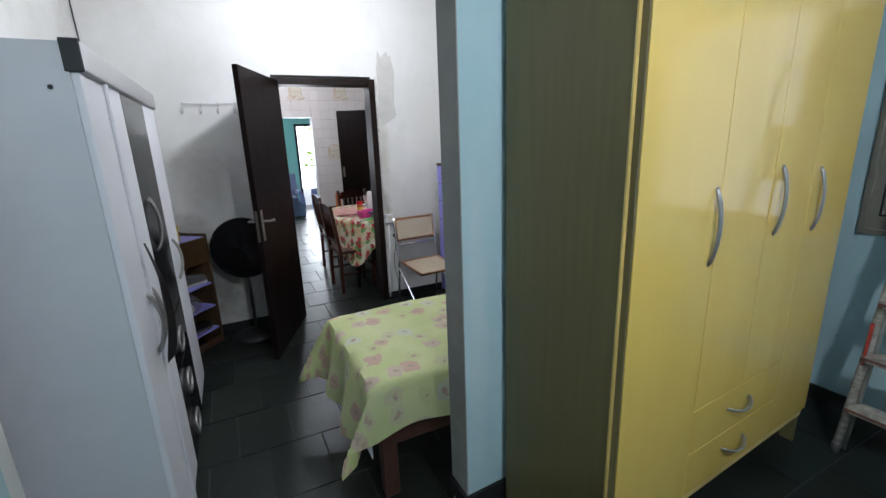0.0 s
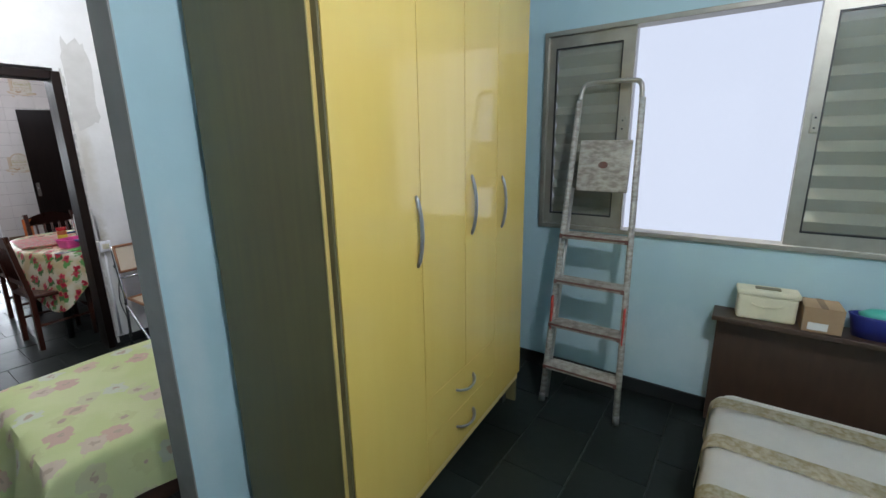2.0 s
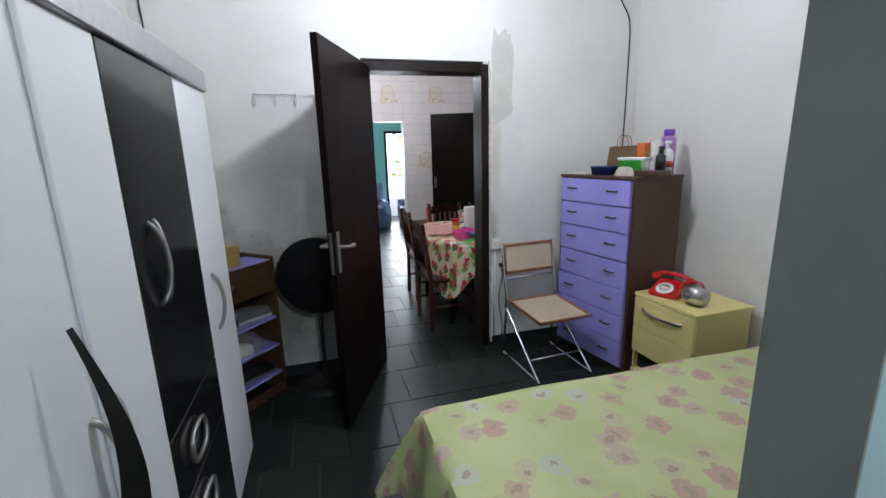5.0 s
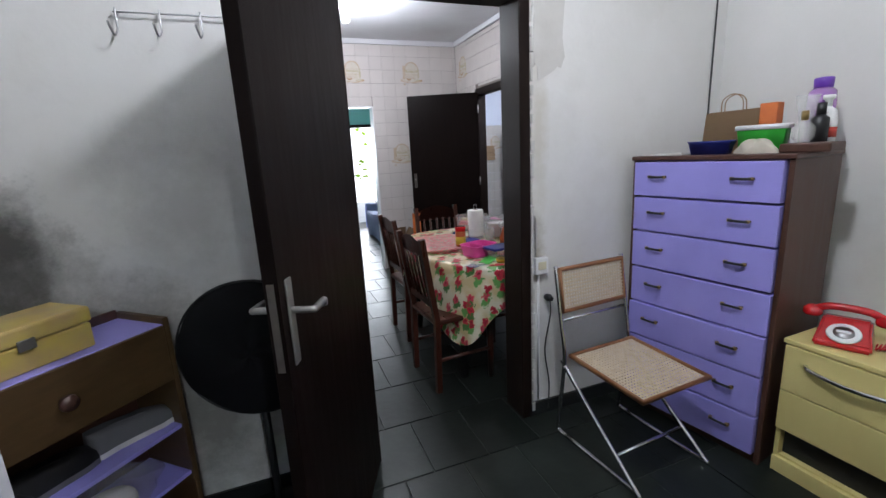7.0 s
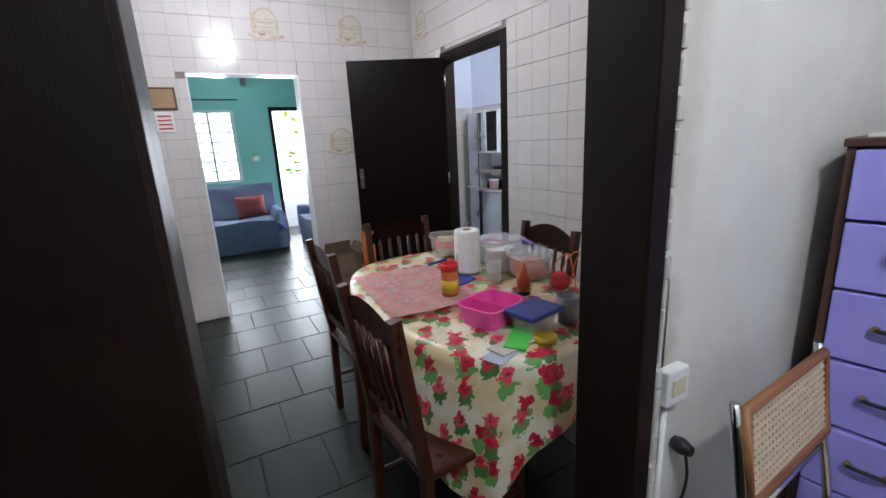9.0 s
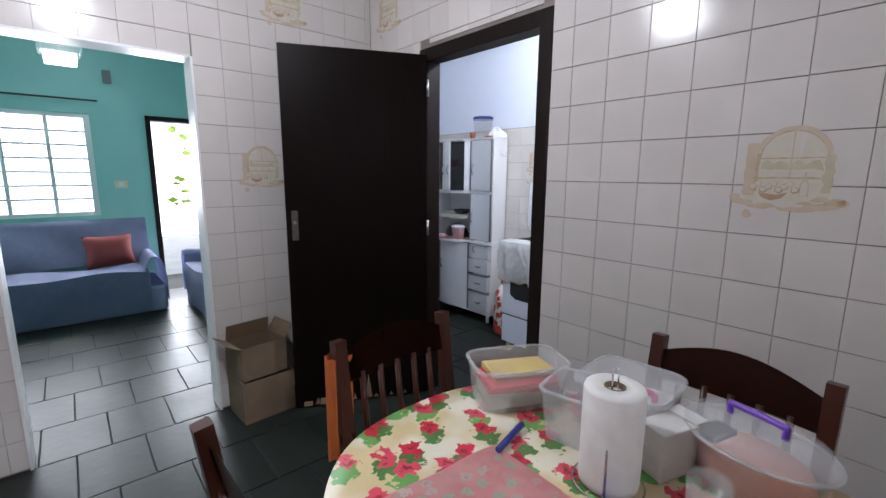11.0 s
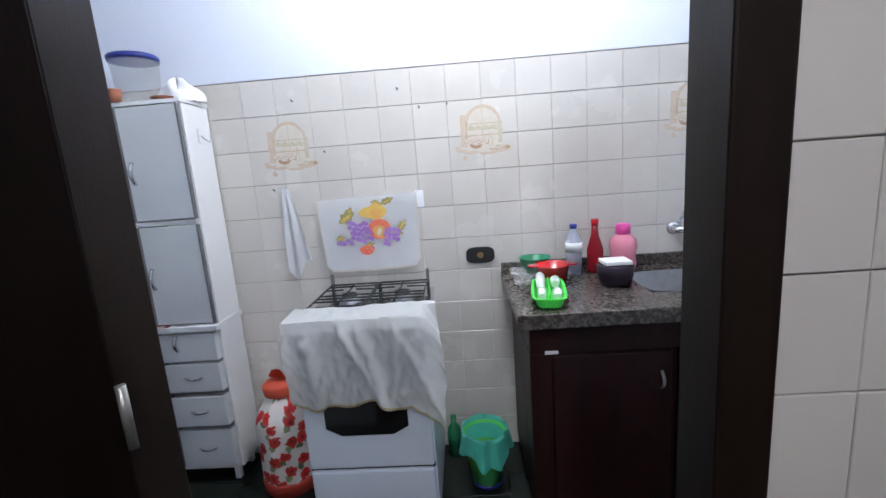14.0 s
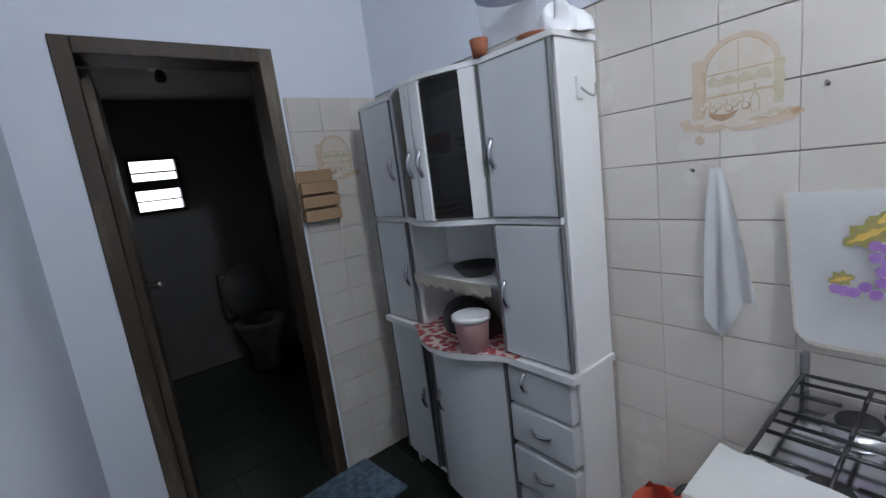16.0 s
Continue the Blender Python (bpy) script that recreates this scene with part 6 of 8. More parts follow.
part("tub", lathe([(0.13, 0), (0.148, 0.02), (0.155, 0.115), (0.16, 0.12), (0.15, 0.12), (0.142, 0.02)], 36, sx=1.0, sy=0.72), "clear_box", lc)
part("lid", lathe([(0.164, 0.115), (0.166, 0.13), (0.15, 0.15), (0.10, 0.162), (0.0, 0.164)], 36, sx=1.0, sy=0.72), "clear_box", lc, "clear domed lid")
part("rim", tube([(0.165 * math.cos(2 * math.pi * i / 36), 0.119 * math.sin(2 * math.pi * i / 36), 0.122) for i in range(36)], 0.005, 6, closed=True), "rim_clear", lc, "milky plastic rim")
part("handle", tube(curve_pts([(-0.06, 0, 0.158), (-0.062, 0, 0.182), (-0.05, 0, 0.186), (0.05, 0, 0.186), (0.062, 0, 0.182), (0.06, 0, 0.158)], 4), 0.008, 8), "violet", lc, "violet plastic carrying handle")
part("cloth", lathe([(0.125, 0.01), (0.132, 0.05), (0.12, 0.085), (0.0, 0.09)], 24, sx=1.0, sy=0.72), "salmon", lc, "folded salmon cloth inside")
part("spools", box(bmesh.new(), 0.06, -0.05, 0.012, 0.12, 0.05, 0.10, 0.01), "black", lc, "dark spools inside")
gj = thing("glass_jar", on_table(1.655, 4.985), "small clear drinking glass", "glass")
part("glass", lathe([(0.032, 0), (0.037, 0.09), (0.035, 0.09), (0.030, 0.006)], 20), "clear", gj)
rj = thing("spice_jar", on_table(1.405, 4.94), "round jar with red lid and yellow label", "jar")
part("body", lathe([(0.034, 0), (0.036, 0.01), (0.036, 0.105), (0.032, 0.11)], 20), "amber", rj)
part("label", lathe([(0.0365, 0.015), (0.0368, 0.07)], 20), "lidyellow", rj, "yellow paper label")
part("lid", lathe([(0.037, 0.108), (0.038, 0.135), (0.034, 0.138)], 20), "red", rj)
pk = thing("pink_tray", on_table(1.40, 4.64, 0, 18), "bright pink plastic letter tray", "tray")
part("body", tray_bm(0.10, 0.085, 0.07), "pink", pk)
part("divider", cube(-0.01, -0.075, 0.004, -0.006, 0.075, 0.065, 0.001), "pink", pk)
bt_ = thing("blue_tub", on_table(1.475, 4.50, 0, 10), "clear tub with a dark blue lid", "container")
part("tub", tray_bm(0.075, 0.055, 0.055), "clear", bt_)
part("lid", box(bmesh.new(), -0.084, -0.064, 0.056, 0.084, 0.064, 0.072, 0.006), "blue_pl", bt_, "dark blue lid")
solo("pencil_cup", lathe([(0.034, 0), (0.037, 0.095), (0.034, 0.095), (0.031, 0.006)], 18), "seam", on_table(1.60, 4.47), "dark grey pencil cup", "cup")
random.seed(21)
for i, (x, y, r, mt, lab) in enumerate(((1.29, 4.415, 24, "clear_blue", "blue and white leaflet on the table"), (1.335, 4.435, 10, "doily", "folded leaflet on the table"), (1.375, 4.45, 40, "green_pl", "green printed card on the table"))):
    solo("leaflet", cube(-0.075, -0.035, 0, 0.075, 0.035, 0.003 + 0.003 * i, 0.001), mt, on_table(x, y, 0.0015 * i, r), lab, "leaflet")
solo("tape_roll", lathe([(0.022, 0), (0.036, 0), (0.037, 0.018), (0.022, 0.018)], 22), "lidyellow", on_table(1.44, 4.405), "yellow roll of tape", "tape")
solo("marker_pen", tube([(0, 0, 0.012), (0.12, 0.03, 0.012)], 0.008, 8), "blue_pl", on_table(1.52, 5.36), "blue plastic marker pen on the cloth", "pen")
solo("hand_tool", tube([(0, 0, 0.012), (0.06, 0.03, 0.016), (0.15, 0.02, 0.012)], 0.009, 8), "black", on_table(1.50, 4.72), "black plastic tool lying on the table", "tool")
solo("squeeze_bottle", lathe([(0.028, 0), (0.03, 0.06), (0.012, 0.10), (0.006, 0.13)], 16), "amber", on_table(1.66, 4.78), "small brown plastic squeeze bottle", "bottle")
solo("booklet", cube(-0.06, -0.045, 0, 0.06, 0.045, 0.008, 0.001), "blue_pl", on_table(1.53, 5.07, 0, 20), "dark blue striped booklet", "booklet")
wb = thing("wire_basket", pose(2.16, 4.73, 0.76), "orange wire basket of red thread on the far table end", "basket")
for k in range(4):
    part("wire", tube(curve_pts([(-0.10 + 0.06 * k, -0.08, 0.0), (-0.10 + 0.06 * k, -0.05, 0.12), (-0.08 + 0.06 * k, 0.0, 0.17), (-0.10 + 0.06 * k, 0.05, 0.12), (-0.10 + 0.06 * k, 0.08, 0.0)], 5), 0.003, 6), "orange", wb)
wb.matrix_world = pose(1.86, 4.66, TZ + 0.003)
yarn = bmesh.new()
for k in range(9):
    a_ = k * 0.7
    tube([(0.035 * math.cos(t) * math.cos(a_), 0.035 * math.sin(t), 0.04 + 0.035 * math.cos(t) * math.sin(a_)) for t in [2 * math.pi * i / 20 for i in range(20)]], 0.007, 5, yarn, closed=True)
solo("ball_of_yarn", yarn, "red", on_table(1.80, 4.72), "ball of red yarn", "yarn")

# cardboard cartons on the floor by the passage
ct = thing("cardboard_carton", pose(1.60, 7.27, 0, 0, 0, 4), "worn open cardboard carton on the floor", "cardboard box")
part("body", walls((-0.145, -0.12, 0, 0.145, -0.115, 0.24), (-0.145, 0.115, 0, 0.145, 0.12, 0.24), (-0.145, -0.115, 0, -0.14, 0.115, 0.24), (0.14, -0.115, 0, 0.145, 0.115, 0.24), (-0.14, -0.115, 0, 0.14, 0.115, 0.005)), "old_carton", ct)
ct2 = thing("cardboard_carton", pose(1.585, 7.28, 0.242, 0, 0, 8), "open cardboard carton with raised flaps, stacked on another", "cardboard box")
part("body", walls((-0.13, -0.105, 0, 0.13, -0.10, 0.19), (-0.13, 0.10, 0, 0.13, 0.105, 0.19), (-0.13, -0.10, 0, -0.125, 0.10, 0.19), (0.125, -0.10, 0, 0.13, 0.10, 0.19), (-0.125, -0.10, 0, 0.125, 0.10, 0.005)), "old_carton", ct2)
part("flap", cube(-0.125, 0, 0, 0.125, 0.004, 0.09, 0.001), "cardboard_in", ct2, m=pose(0, 0.10, 0.188, 12, 0, 0))
part("flap", cube(0, -0.10, 0, 0.004, 0.10, 0.09, 0.001), "old_carton", ct2, m=pose(0.126, 0, 0.188, 0, 30, 0))
part("flap", cube(-0.004, -0.10, 0, 0.0, 0.10, 0.08, 0.001), "old_carton", ct2, m=pose(-0.126, 0, 0.188, 0, -60, 0))
# wall calendar
cal = thing("wall_calendar", pose(0.40, NY - 0.012, 1.62), "framed print with a small calendar hanging below", "calendar")
part("frame", cube(-0.10, -0.012, 0.08, 0.10, 0.0, 0.24, 0.003), "brown_wood", cal)
part("picture", cube(-0.085, -0.015, 0.095, 0.085, -0.0125, 0.225, 0.001), "cardboard", cal, "faded brownish print")
part("sheet", cube(-0.06, -0.006, -0.08, 0.06, -0.002, 0.07, 0.001), "paper", cal, "white calendar sheet")
for i in range(4):
    part("print", cube(-0.045, -0.0075, 0.03 - 0.03 * i, 0.045, -0.006, 0.042 - 0.03 * i, 0), "print_red", cal)
# ceiling lamps
def ceiling_lamp(x, y, z, label, size=0.14):
    c = thing("ceiling_lamp", pose(x, y, z), label, "lamp")
    part("canopy", lathe([(0.05, 0), (0.05, -0.02), (0.02, -0.035)][::-1], 20), "white_pl", c)
    part("stem", lathe([(0.008, -0.12), (0.008, -0.03)], 10), "white_pl", c)
    part("bulb", lathe([(0.012, -0.20), (0.03, -0.19), (0.035, -0.165), (0.02, -0.13), (0.014, -0.12)], 16), "bulb", c, "lit white bulb")
    return c
for x, y, z, l in ((0.74, -0.62, H1, "bare lit bulb on a white ceiling rose in the back bedroom"), (0.80, 2.84, H1, "bare lit bulb on a white ceiling rose in the bedroom"), (0.95, 6.10, H2, "bare lit bulb on a white ceiling rose in the dining room"), (3.25, 6.30, H3, "bare lit bulb on a white ceiling rose in the kitchen")):
    ceiling_lamp(x, y, z, l)

# ---- living room ----
def sofa(m, w, label):
    s = thing("sofa", m, label, "sofa", "living room sofas")
    part("base", box(bmesh.new(), 0, 0.02, 0.0, w, 0.80, 0.26, 0.03), "cloth_blue", s)
    def seatf(u, v):
        x = 0.14 + (w - 0.28) * u
        y = 0.0 + 0.60 * v
        sag = 0.03 * math.sin(math.pi * u * 2) ** 2
        if v < 0.25:
            q = (0.25 - v) / 0.25
            return (x, -0.015 - 0.02 * q * math.sin(x * 9 + q * 4), 0.42 - 0.38 * q + 0.01 * math.sin(x * 14))
        return (x, y - 0.15, 0.43 + sag * 0.3 + 0.012 * math.sin(7 * x + 8 * y))
    part("seat_cover", sheet(seatf, 40, 24, 0.03), "cloth_blue", s, "draped blue seat cover")
    def backf(u, v):
        x = 0.05 + (w - 0.1) * u
        return (x, 0.56 + 0.16 * v + 0.012 * math.sin(x * 8 + v * 5), 0.44 + 0.48 * v - (0.03 if v > 0.95 else 0))
    part("backrest", sheet(backf, 40, 12, 0.16), "cloth_blue", s)
    for x0 in (0.0, w - 0.17):
        def armf(u, v, x0=x0):
            a_ = math.pi * u
            return (x0 + 0.085 - 0.095 * math.cos(a_), 0.0 + 0.72 * v, 0.10 + 0.46 * math.sin(a_) ** 0.5 + 0.008 * math.sin(v * 20))
        part("arm", sheet(armf, 16, 14, 0.02), "cloth_blue", s)
    return s
sofa(pose(0.02, 9.80, 0, 0, 0, 0), 1.50, "blue draped sofa beneath the barred window")
sf2 = sofa(pose(2.40, 8.55, 0, 0, 0, -90), 1.3, "blue draped armchair sofa along the side wall")
sf2.matrix_world = pose(1.72, 10.15, 0, 0, 0, -90)
cus = thing("cushion", pose(1.12, 10.30, 0.58, 70, 0, 8), "maroon square cushion leaning on the sofa", "cushion")
for s in (-1, 1):
    part("face", sheet(lambda u, v, s=s: (0.21 * (2 * u - 1) * (1 - 0.10 * (1 - (2 * v - 1) ** 2)), 0.17 * (2 * v - 1) * (1 - 0.10 * (1 - (2 * u - 1) ** 2)), s * 0.075 * ((1 - (2 * u - 1) ** 4) * (1 - (2 * v - 1) ** 4)) ** 0.7), 14, 14), "maroon", cus)
sw = thing("light_switch", pose(1.30, LY - 0.002, 1.25), "white switch plate on the teal wall", "switch")
part("plate", cube(-0.06, -0.01, -0.04, 0.06, 0, 0.04, 0.003), "cream_pl", sw)
part("rocker", cube(-0.02, -0.014, -0.02, 0.02, -0.01, 0.02, 0.002), "white_pl", sw)
spk = thing("wall_speaker", pose(1.28, LY - 0.002, 2.33), "small dark box mounted high on the teal wall", "speaker")
part("body", cube(-0.035, -0.06, -0.06, 0.035, 0, 0.06, 0.006), "seam", spk)
ll = thing("ceiling_lamp", pose(0.93, 10.0, H2), "square glass ceiling lamp, lit, in the living room", "lamp")
part("canopy", cube(-0.14, -0.14, -0.03, 0.14, 0.14, 0.0, 0.005), "white_pl", ll)
part("stem", cube(-0.03, -0.03, -0.20, 0.03, 0.03, -0.03, 0.004), "chrome", ll)
part("shade", cube(-0.15, -0.15, -0.30, 0.15, 0.15, -0.20, 0.01), "clear", ll, "clear glass shade")
part("bulb", cube(-0.11, -0.11, -0.38, 0.11, 0.11, -0.305, 0.01), "bulb", ll, "lit frosted glass")
# bush outside the front door
bush = thing("climbing_plant", pose(2.15, 12.6, -0.02), "bright green climbing plant outside the front door", "plant")
stem = bmesh.new()
random.seed(5)
for k in range(1):
    tube(curve_pts([(0.3 + 0.05 * k, 0, 0), (0.32, 0.05, 0.8), (0.28, 0, 1.5), (0.3, 0.05, 2.1)], 4), 0.012, 6, stem)
part("stem", stem, "old_wood", bush)
lv = bmesh.new()
for k in range(48):
    x, y, z = random.gauss(0.12, 0.12), random.gauss(0, 0.12), random.uniform(0.9, 2.3)
    if math.sin(z * 7 + x * 5) < -0.2:
        continue
    r = random.uniform(0.05, 0.10)
    t = random.uniform(0, 6.28)
    n = Vector((random.uniform(-1, 1), random.uniform(-1, 1), random.uniform(-0.3, 1))).normalized()
    m_ = Matrix.Translation((x, y, z)) @ n.to_track_quat("Z", "Y").to_matrix().to_4x4()
    q = [m_ @ Vector(p) for p in ((-r, 0, 0), (0, -0.55 * r, 0.004), (r, 0, 0), (0, 0.55 * r, 0.004))]
    lv.faces.new([lv.verts.new(p) for p in q])
part("leaves", lv, "green_leaf", bush)


# ---- kitchen ----
st = thing("stove", pose(3.36, 6.485, 0), "white four-burner gas stove with black grates", "stove")
SWD, SDP = 0.465, 0.47
part("body", cube(0.004, 0, 0.075, SDP, SWD, 0.82, 0.006), "enamel", st)
part("oven_door", cube(-0.02, 0.006, 0.31, 0.004, SWD - 0.006, 0.69, 0.008), "enamel", st)
win_o = flat([(0.085, 0.62), (SWD - 0.085, 0.62), (SWD - 0.085, 0.475), (SWD - 0.14, 0.445), (0.14, 0.445), (0.085, 0.475)], 0, 0.004)
part("oven_window", win_o, "dark_glass", st, "dark oven window", m=Matrix(((0, 0, -1, -0.0205), (1, 0, 0, 0), (0, 1, 0, 0), (0, 0, 0, 1))))
part("drawer", cube(-0.02, 0.006, 0.085, 0.004, SWD - 0.006, 0.30, 0.008), "enamel", st, "white warming drawer")
# Black strip drawn for the shade between oven door and drawer.
part("gap", cube(-0.006, 0.004, 0.298, 0.006, SWD - 0.004, 0.312, 0), "black", st)
part("control_panel", cube(-0.028, 0.004, 0.70, 0.01, SWD - 0.004, 0.81, 0.01), "enamel", st)
for i in range(5):
    part("knob", lathe([(0.018, 0), (0.016, 0.022), (0.0, 0.024)], 14), "white_pl", st, m=pose(-0.028, 0.07 + 0.081 * i, 0.755, 0, -90, 0))
part("cooktop", cube(-0.028, -0.006, 0.82, SDP, SWD + 0.006, 0.838, 0.006), "chrome", st, "shiny steel cooktop")
for x in (0.03, SDP - 0.05):
    for y in (0.045, SWD - 0.045):
        part("leg", lathe([(0.026, 0), (0.02, 0.075)], 4, at=(x, y, 0), turn=math.pi / 4), "cream_pl", st, "grey plastic foot")
for x in (0.11, 0.34):
    for y in (0.12, SWD - 0.12):
        bn = part("burner", lathe([(0.05, 0.838), (0.05, 0.846), (0.03, 0.852)], 20, at=(x, y, 0)), "steel", st)
        part("cap", lathe([(0.032, 0.852), (0.034, 0.858), (0.03, 0.864)], 20, at=(x, y, 0)), "black", bn, "black burner cap")
for y0, y1 in ((0.02, SWD / 2 - 0.004), (SWD / 2 + 0.004, SWD - 0.02)):
    g = bmesh.new()
    zg = 0.878
    tube([(0.02, y0, zg), (0.44, y0, zg), (0.44, y1, zg), (0.02, y1, zg)], 0.0045, 6, g, closed=True)
    for x in (0.23, 0.27, 0.19, 0.06, 0.40):
        tube([(x, y0, zg), (x, y1, zg)], 0.004, 6, g)
    tube([(0.02, (y0 + y1) / 2, zg), (0.44, (y0 + y1) / 2, zg)], 0.0035, 6, g)
    for xc in (0.11, 0.34):
        yc = (y0 + y1) / 2
        for dx, dy in ((0.09, 0), (-0.09, 0), (0, 0.09), (0, -0.09)):
            tube([(xc + dx * 1.1, yc + dy * 1.1, zg + 0.002), (xc + dx * 0.3, yc + dy * 0.3, zg + 0.004)], 0.004, 6, g)
    for x in (0.02, 0.44):
        for y in (y0, y1):
            tube([(x, y, 0.838), (x, y, zg)], 0.004, 6, g)
    part("grate", g, "black", st, "black wire pan grate")
for y in (0.02, SWD - 0.02):
    part("lid_hinge", cube(SDP - 0.025, y - 0.007, 0.838, SDP - 0.005, y + 0.007, 0.925, 0.004), "seam", st, "dark lid hinge post")
tw = thing("stove_cloth", pose(3.36, 6.485, 0), "thin white dish cloth draped over the stove front", "cloth")
def clothf(u, v):
    """Laid over the front edge, hanging in slanting creases, with a longer corner at one side."""
    y = -0.035 + (SWD + 0.05) * v
    s = u * (0.43 + 0.05 * (1 - v) ** 2 + 0.02 * v ** 3)
    def ridge(a, b, w):
        q = (v - a - b * s) / w
        return math.exp(-q * q)
    rough = noise.noise(Vector((v * 7 + s * 3, s * 5, 2.3))) + 0.7 * noise.noise(Vector((v * 15 - s * 9, s * 16, 7.1))) + 0.35 * noise.noise(Vector((v * 34 + s * 11, s * 30, 1.7)))
    fold = ridge(0.72, -0.75, 0.035) + 0.8 * ridge(0.58, -0.5, 0.03) + 0.7 * ridge(0.17, 0.35, 0.03) + 0.6 * ridge(0.88, -0.2, 0.04) + 0.9 * ridge(0.05, 0.05, 0.05) + 0.5 * ridge(0.40, -0.9, 0.025)
    if s < 0.13:
        x, z = 0.085 - s + 0.012 * math.sin(v * 7.0) * (1 - s / 0.13), 0.889 + 0.004 * rough + 0.003 * fold - 0.006 * (s / 0.13) ** 3
    else:
        d = s - 0.13
        f = min(1, d / 0.08)
        x = -0.050 - 0.012 * min(1, d * 25) - 0.018 * (fold + 0.6 * rough) * f
        z = 0.888 - d * (0.97 + 0.03 * math.sin(v * 9.0 + 0.6) + 0.03 * math.sin(v * 23 + 1))
        y += 0.010 * rough * f
    side = max(0.0, (0.10 - v) / 0.10)
    if s > 0.03:
        z -= 0.07 * side * side
        y -= 0.02 * side * min(1, s * 6)
    return (x, y, z)
swath = part("cloth", sheet(clothf, 80, 90, 0.0012), "thin_cloth", tw)
def hemf(u, v):
    p = clothf(0.985 + 0.02 * u, v)
    return (p[0] - 0.002, p[1], p[2])
part("hem", sheet(hemf, 2, 90, 0.002), "hem", swath, "yellowed stitched hem")

# tall kitchen cupboard with a bowed middle
cu = thing("kitchen_cupboard", pose(0, 0, 0), "white steel kitchen cupboard with bowed glass doors and open niche", "cupboard")
Y0, Y1, Y2, Y3, XF, XB = 7.415, 7.685, 8.17, 8.42, 3.70, 3.888
def bowx(y, amt=0.085):
    t = min(1, max(0, (y - Y1) / (Y2 - Y1)))
    return XF - amt * math.sin(math.pi * t) ** 1.0
def slab(y0, y1, z0, z1, amt, back, bev=0.0, n=12, off=0.0, thick=None):
    bm = bmesh.new()
    ys = [y0 + (y1 - y0) * i / n for i in range(n + 1)]
    fr = [bowx(y, amt) + off for y in ys]
    rows = []
    for z in (z0, z1):
        rows.append([bm.verts.new((f, y, z)) for f, y in zip(fr, ys)])
        rows.append([bm.verts.new(((f + thick) if thick else back, y, z)) for f, y in zip(fr, ys)])
    a_, b_, c_, d_ = rows
    for i in range(n):
        bm.faces.new((a_[i], a_[i + 1], c_[i + 1], c_[i]))
        bm.faces.new((b_[i], d_[i], d_[i + 1], b_[i + 1]))
        bm.faces.new((a_[i], b_[i], b_[i + 1], a_[i + 1]))
        bm.faces.new((c_[i], c_[i + 1], d_[i + 1], d_[i]))
    bm.faces.new((a_[0], c_[0], d_[0], b_[0]))
    bm.faces.new((a_[n], b_[n], d_[n], c_[n]))
    return bm
def handle_v(parent, x, y, z, h=0.045):
    part("handle", tube([(x - 0.018 * math.sin(math.pi * i / 8), y, z - h + 2 * h * i / 8) for i in range(9)], 0.0055, 6, flat=1.5), "chrome", parent, "small chrome pull")
def handle_h(parent, x, y, z, h=0.04):
    part("handle", tube([(x - 0.018 * math.sin(math.pi * i / 8), y - h + 2 * h * i / 8, z) for i in range(9)], 0.0055, 6, flat=1.5), "chrome", parent, "small chrome pull")
part("side", cube(XF + 0.01, Y0, 0.07, XB, Y0 + 0.012, 1.685, 0.002), "white_metal", cu)
part("side", cube(XF + 0.01, Y3 - 0.012, 0.07, XB, Y3, 1.685, 0.002), "white_metal", cu)
part("back", cube(XB - 0.008, Y0 + 0.012, 0.07, XB, Y3 - 0.012, 1.68, 0), "white_metal", cu)
part("top", slab(Y0 - 0.006, Y3 + 0.006, 1.685, 1.70, 0.085, XB, off=-0.006, n=24), "white_metal", cu)
part("shelf", slab(Y0 + 0.0125, Y3 - 0.0125, 1.205, 1.222, 0.085, XB, off=-0.004, n=24), "white_metal", cu)
wt = part("worktop", slab(Y0 - 0.008, Y3 + 0.006, 0.745, 0.768, 0.10, XB, off=-0.03, n=24), "white_metal", cu, "white worktop ledge")
part("liner", slab(Y1 - 0.06, Y2 + 0.02, 0.768, 0.771, 0.10, XB - 0.01, off=-0.033, n=16), "shelf_print", wt, "red flowered shelf liner")
part("bottom", cube(XF, Y0 + 0.012, 0.07, XB, Y3 - 0.012, 0.085, 0), "white_metal", cu)
for y in (Y1, Y2):
    part("partition", cube(XF + 0.004, y - 0.006, 0.085, XB - 0.008, y + 0.006, 0.745, 0), "seam", cu)
    part("partition", cube(XF + 0.004, y - 0.006, 0.771, XB - 0.008, y + 0.006, 1.205, 0), "white_metal", cu)
    part("partition", cube(XF + 0.004, y - 0.006, 1.222, XB - 0.008, y + 0.006, 1.685, 0), "white_metal", cu)
def cdoor(y0, y1, z0, z1, hy, hz, material="grey_metal", tilt=0.0):
    d = part("door", cube(XF - 0.012, y0 + 0.012, z0 + 0.006, XF + 0.004, y1 - 0.012, z1 - 0.006, 0.003), material, cu, "pale grey steel door")
    for a_, b_ in ((y0 + 0.003, y0 + 0.0115), (y1 - 0.0115, y1 - 0.003)):
        part("edge_trim", cube(XF - 0.016, a_, z0 + 0.004, XF, b_, z1 - 0.004, 0.001), "seam", d, "grey edge trim")
    handle_v(d, XF - 0.012, hy, hz)
    return d
cdoor(Y0, Y1, 1.222, 1.685, Y1 - 0.04, 1.42)
cdoor(Y0, Y1, 0.771, 1.205, Y1 - 0.035, 0.98)
cdoor(Y2, Y3, 1.222, 1.685, Y2 + 0.04, 1.42)
cdoor(Y2, Y3, 0.771, 1.205, Y2 + 0.035, 0.98)
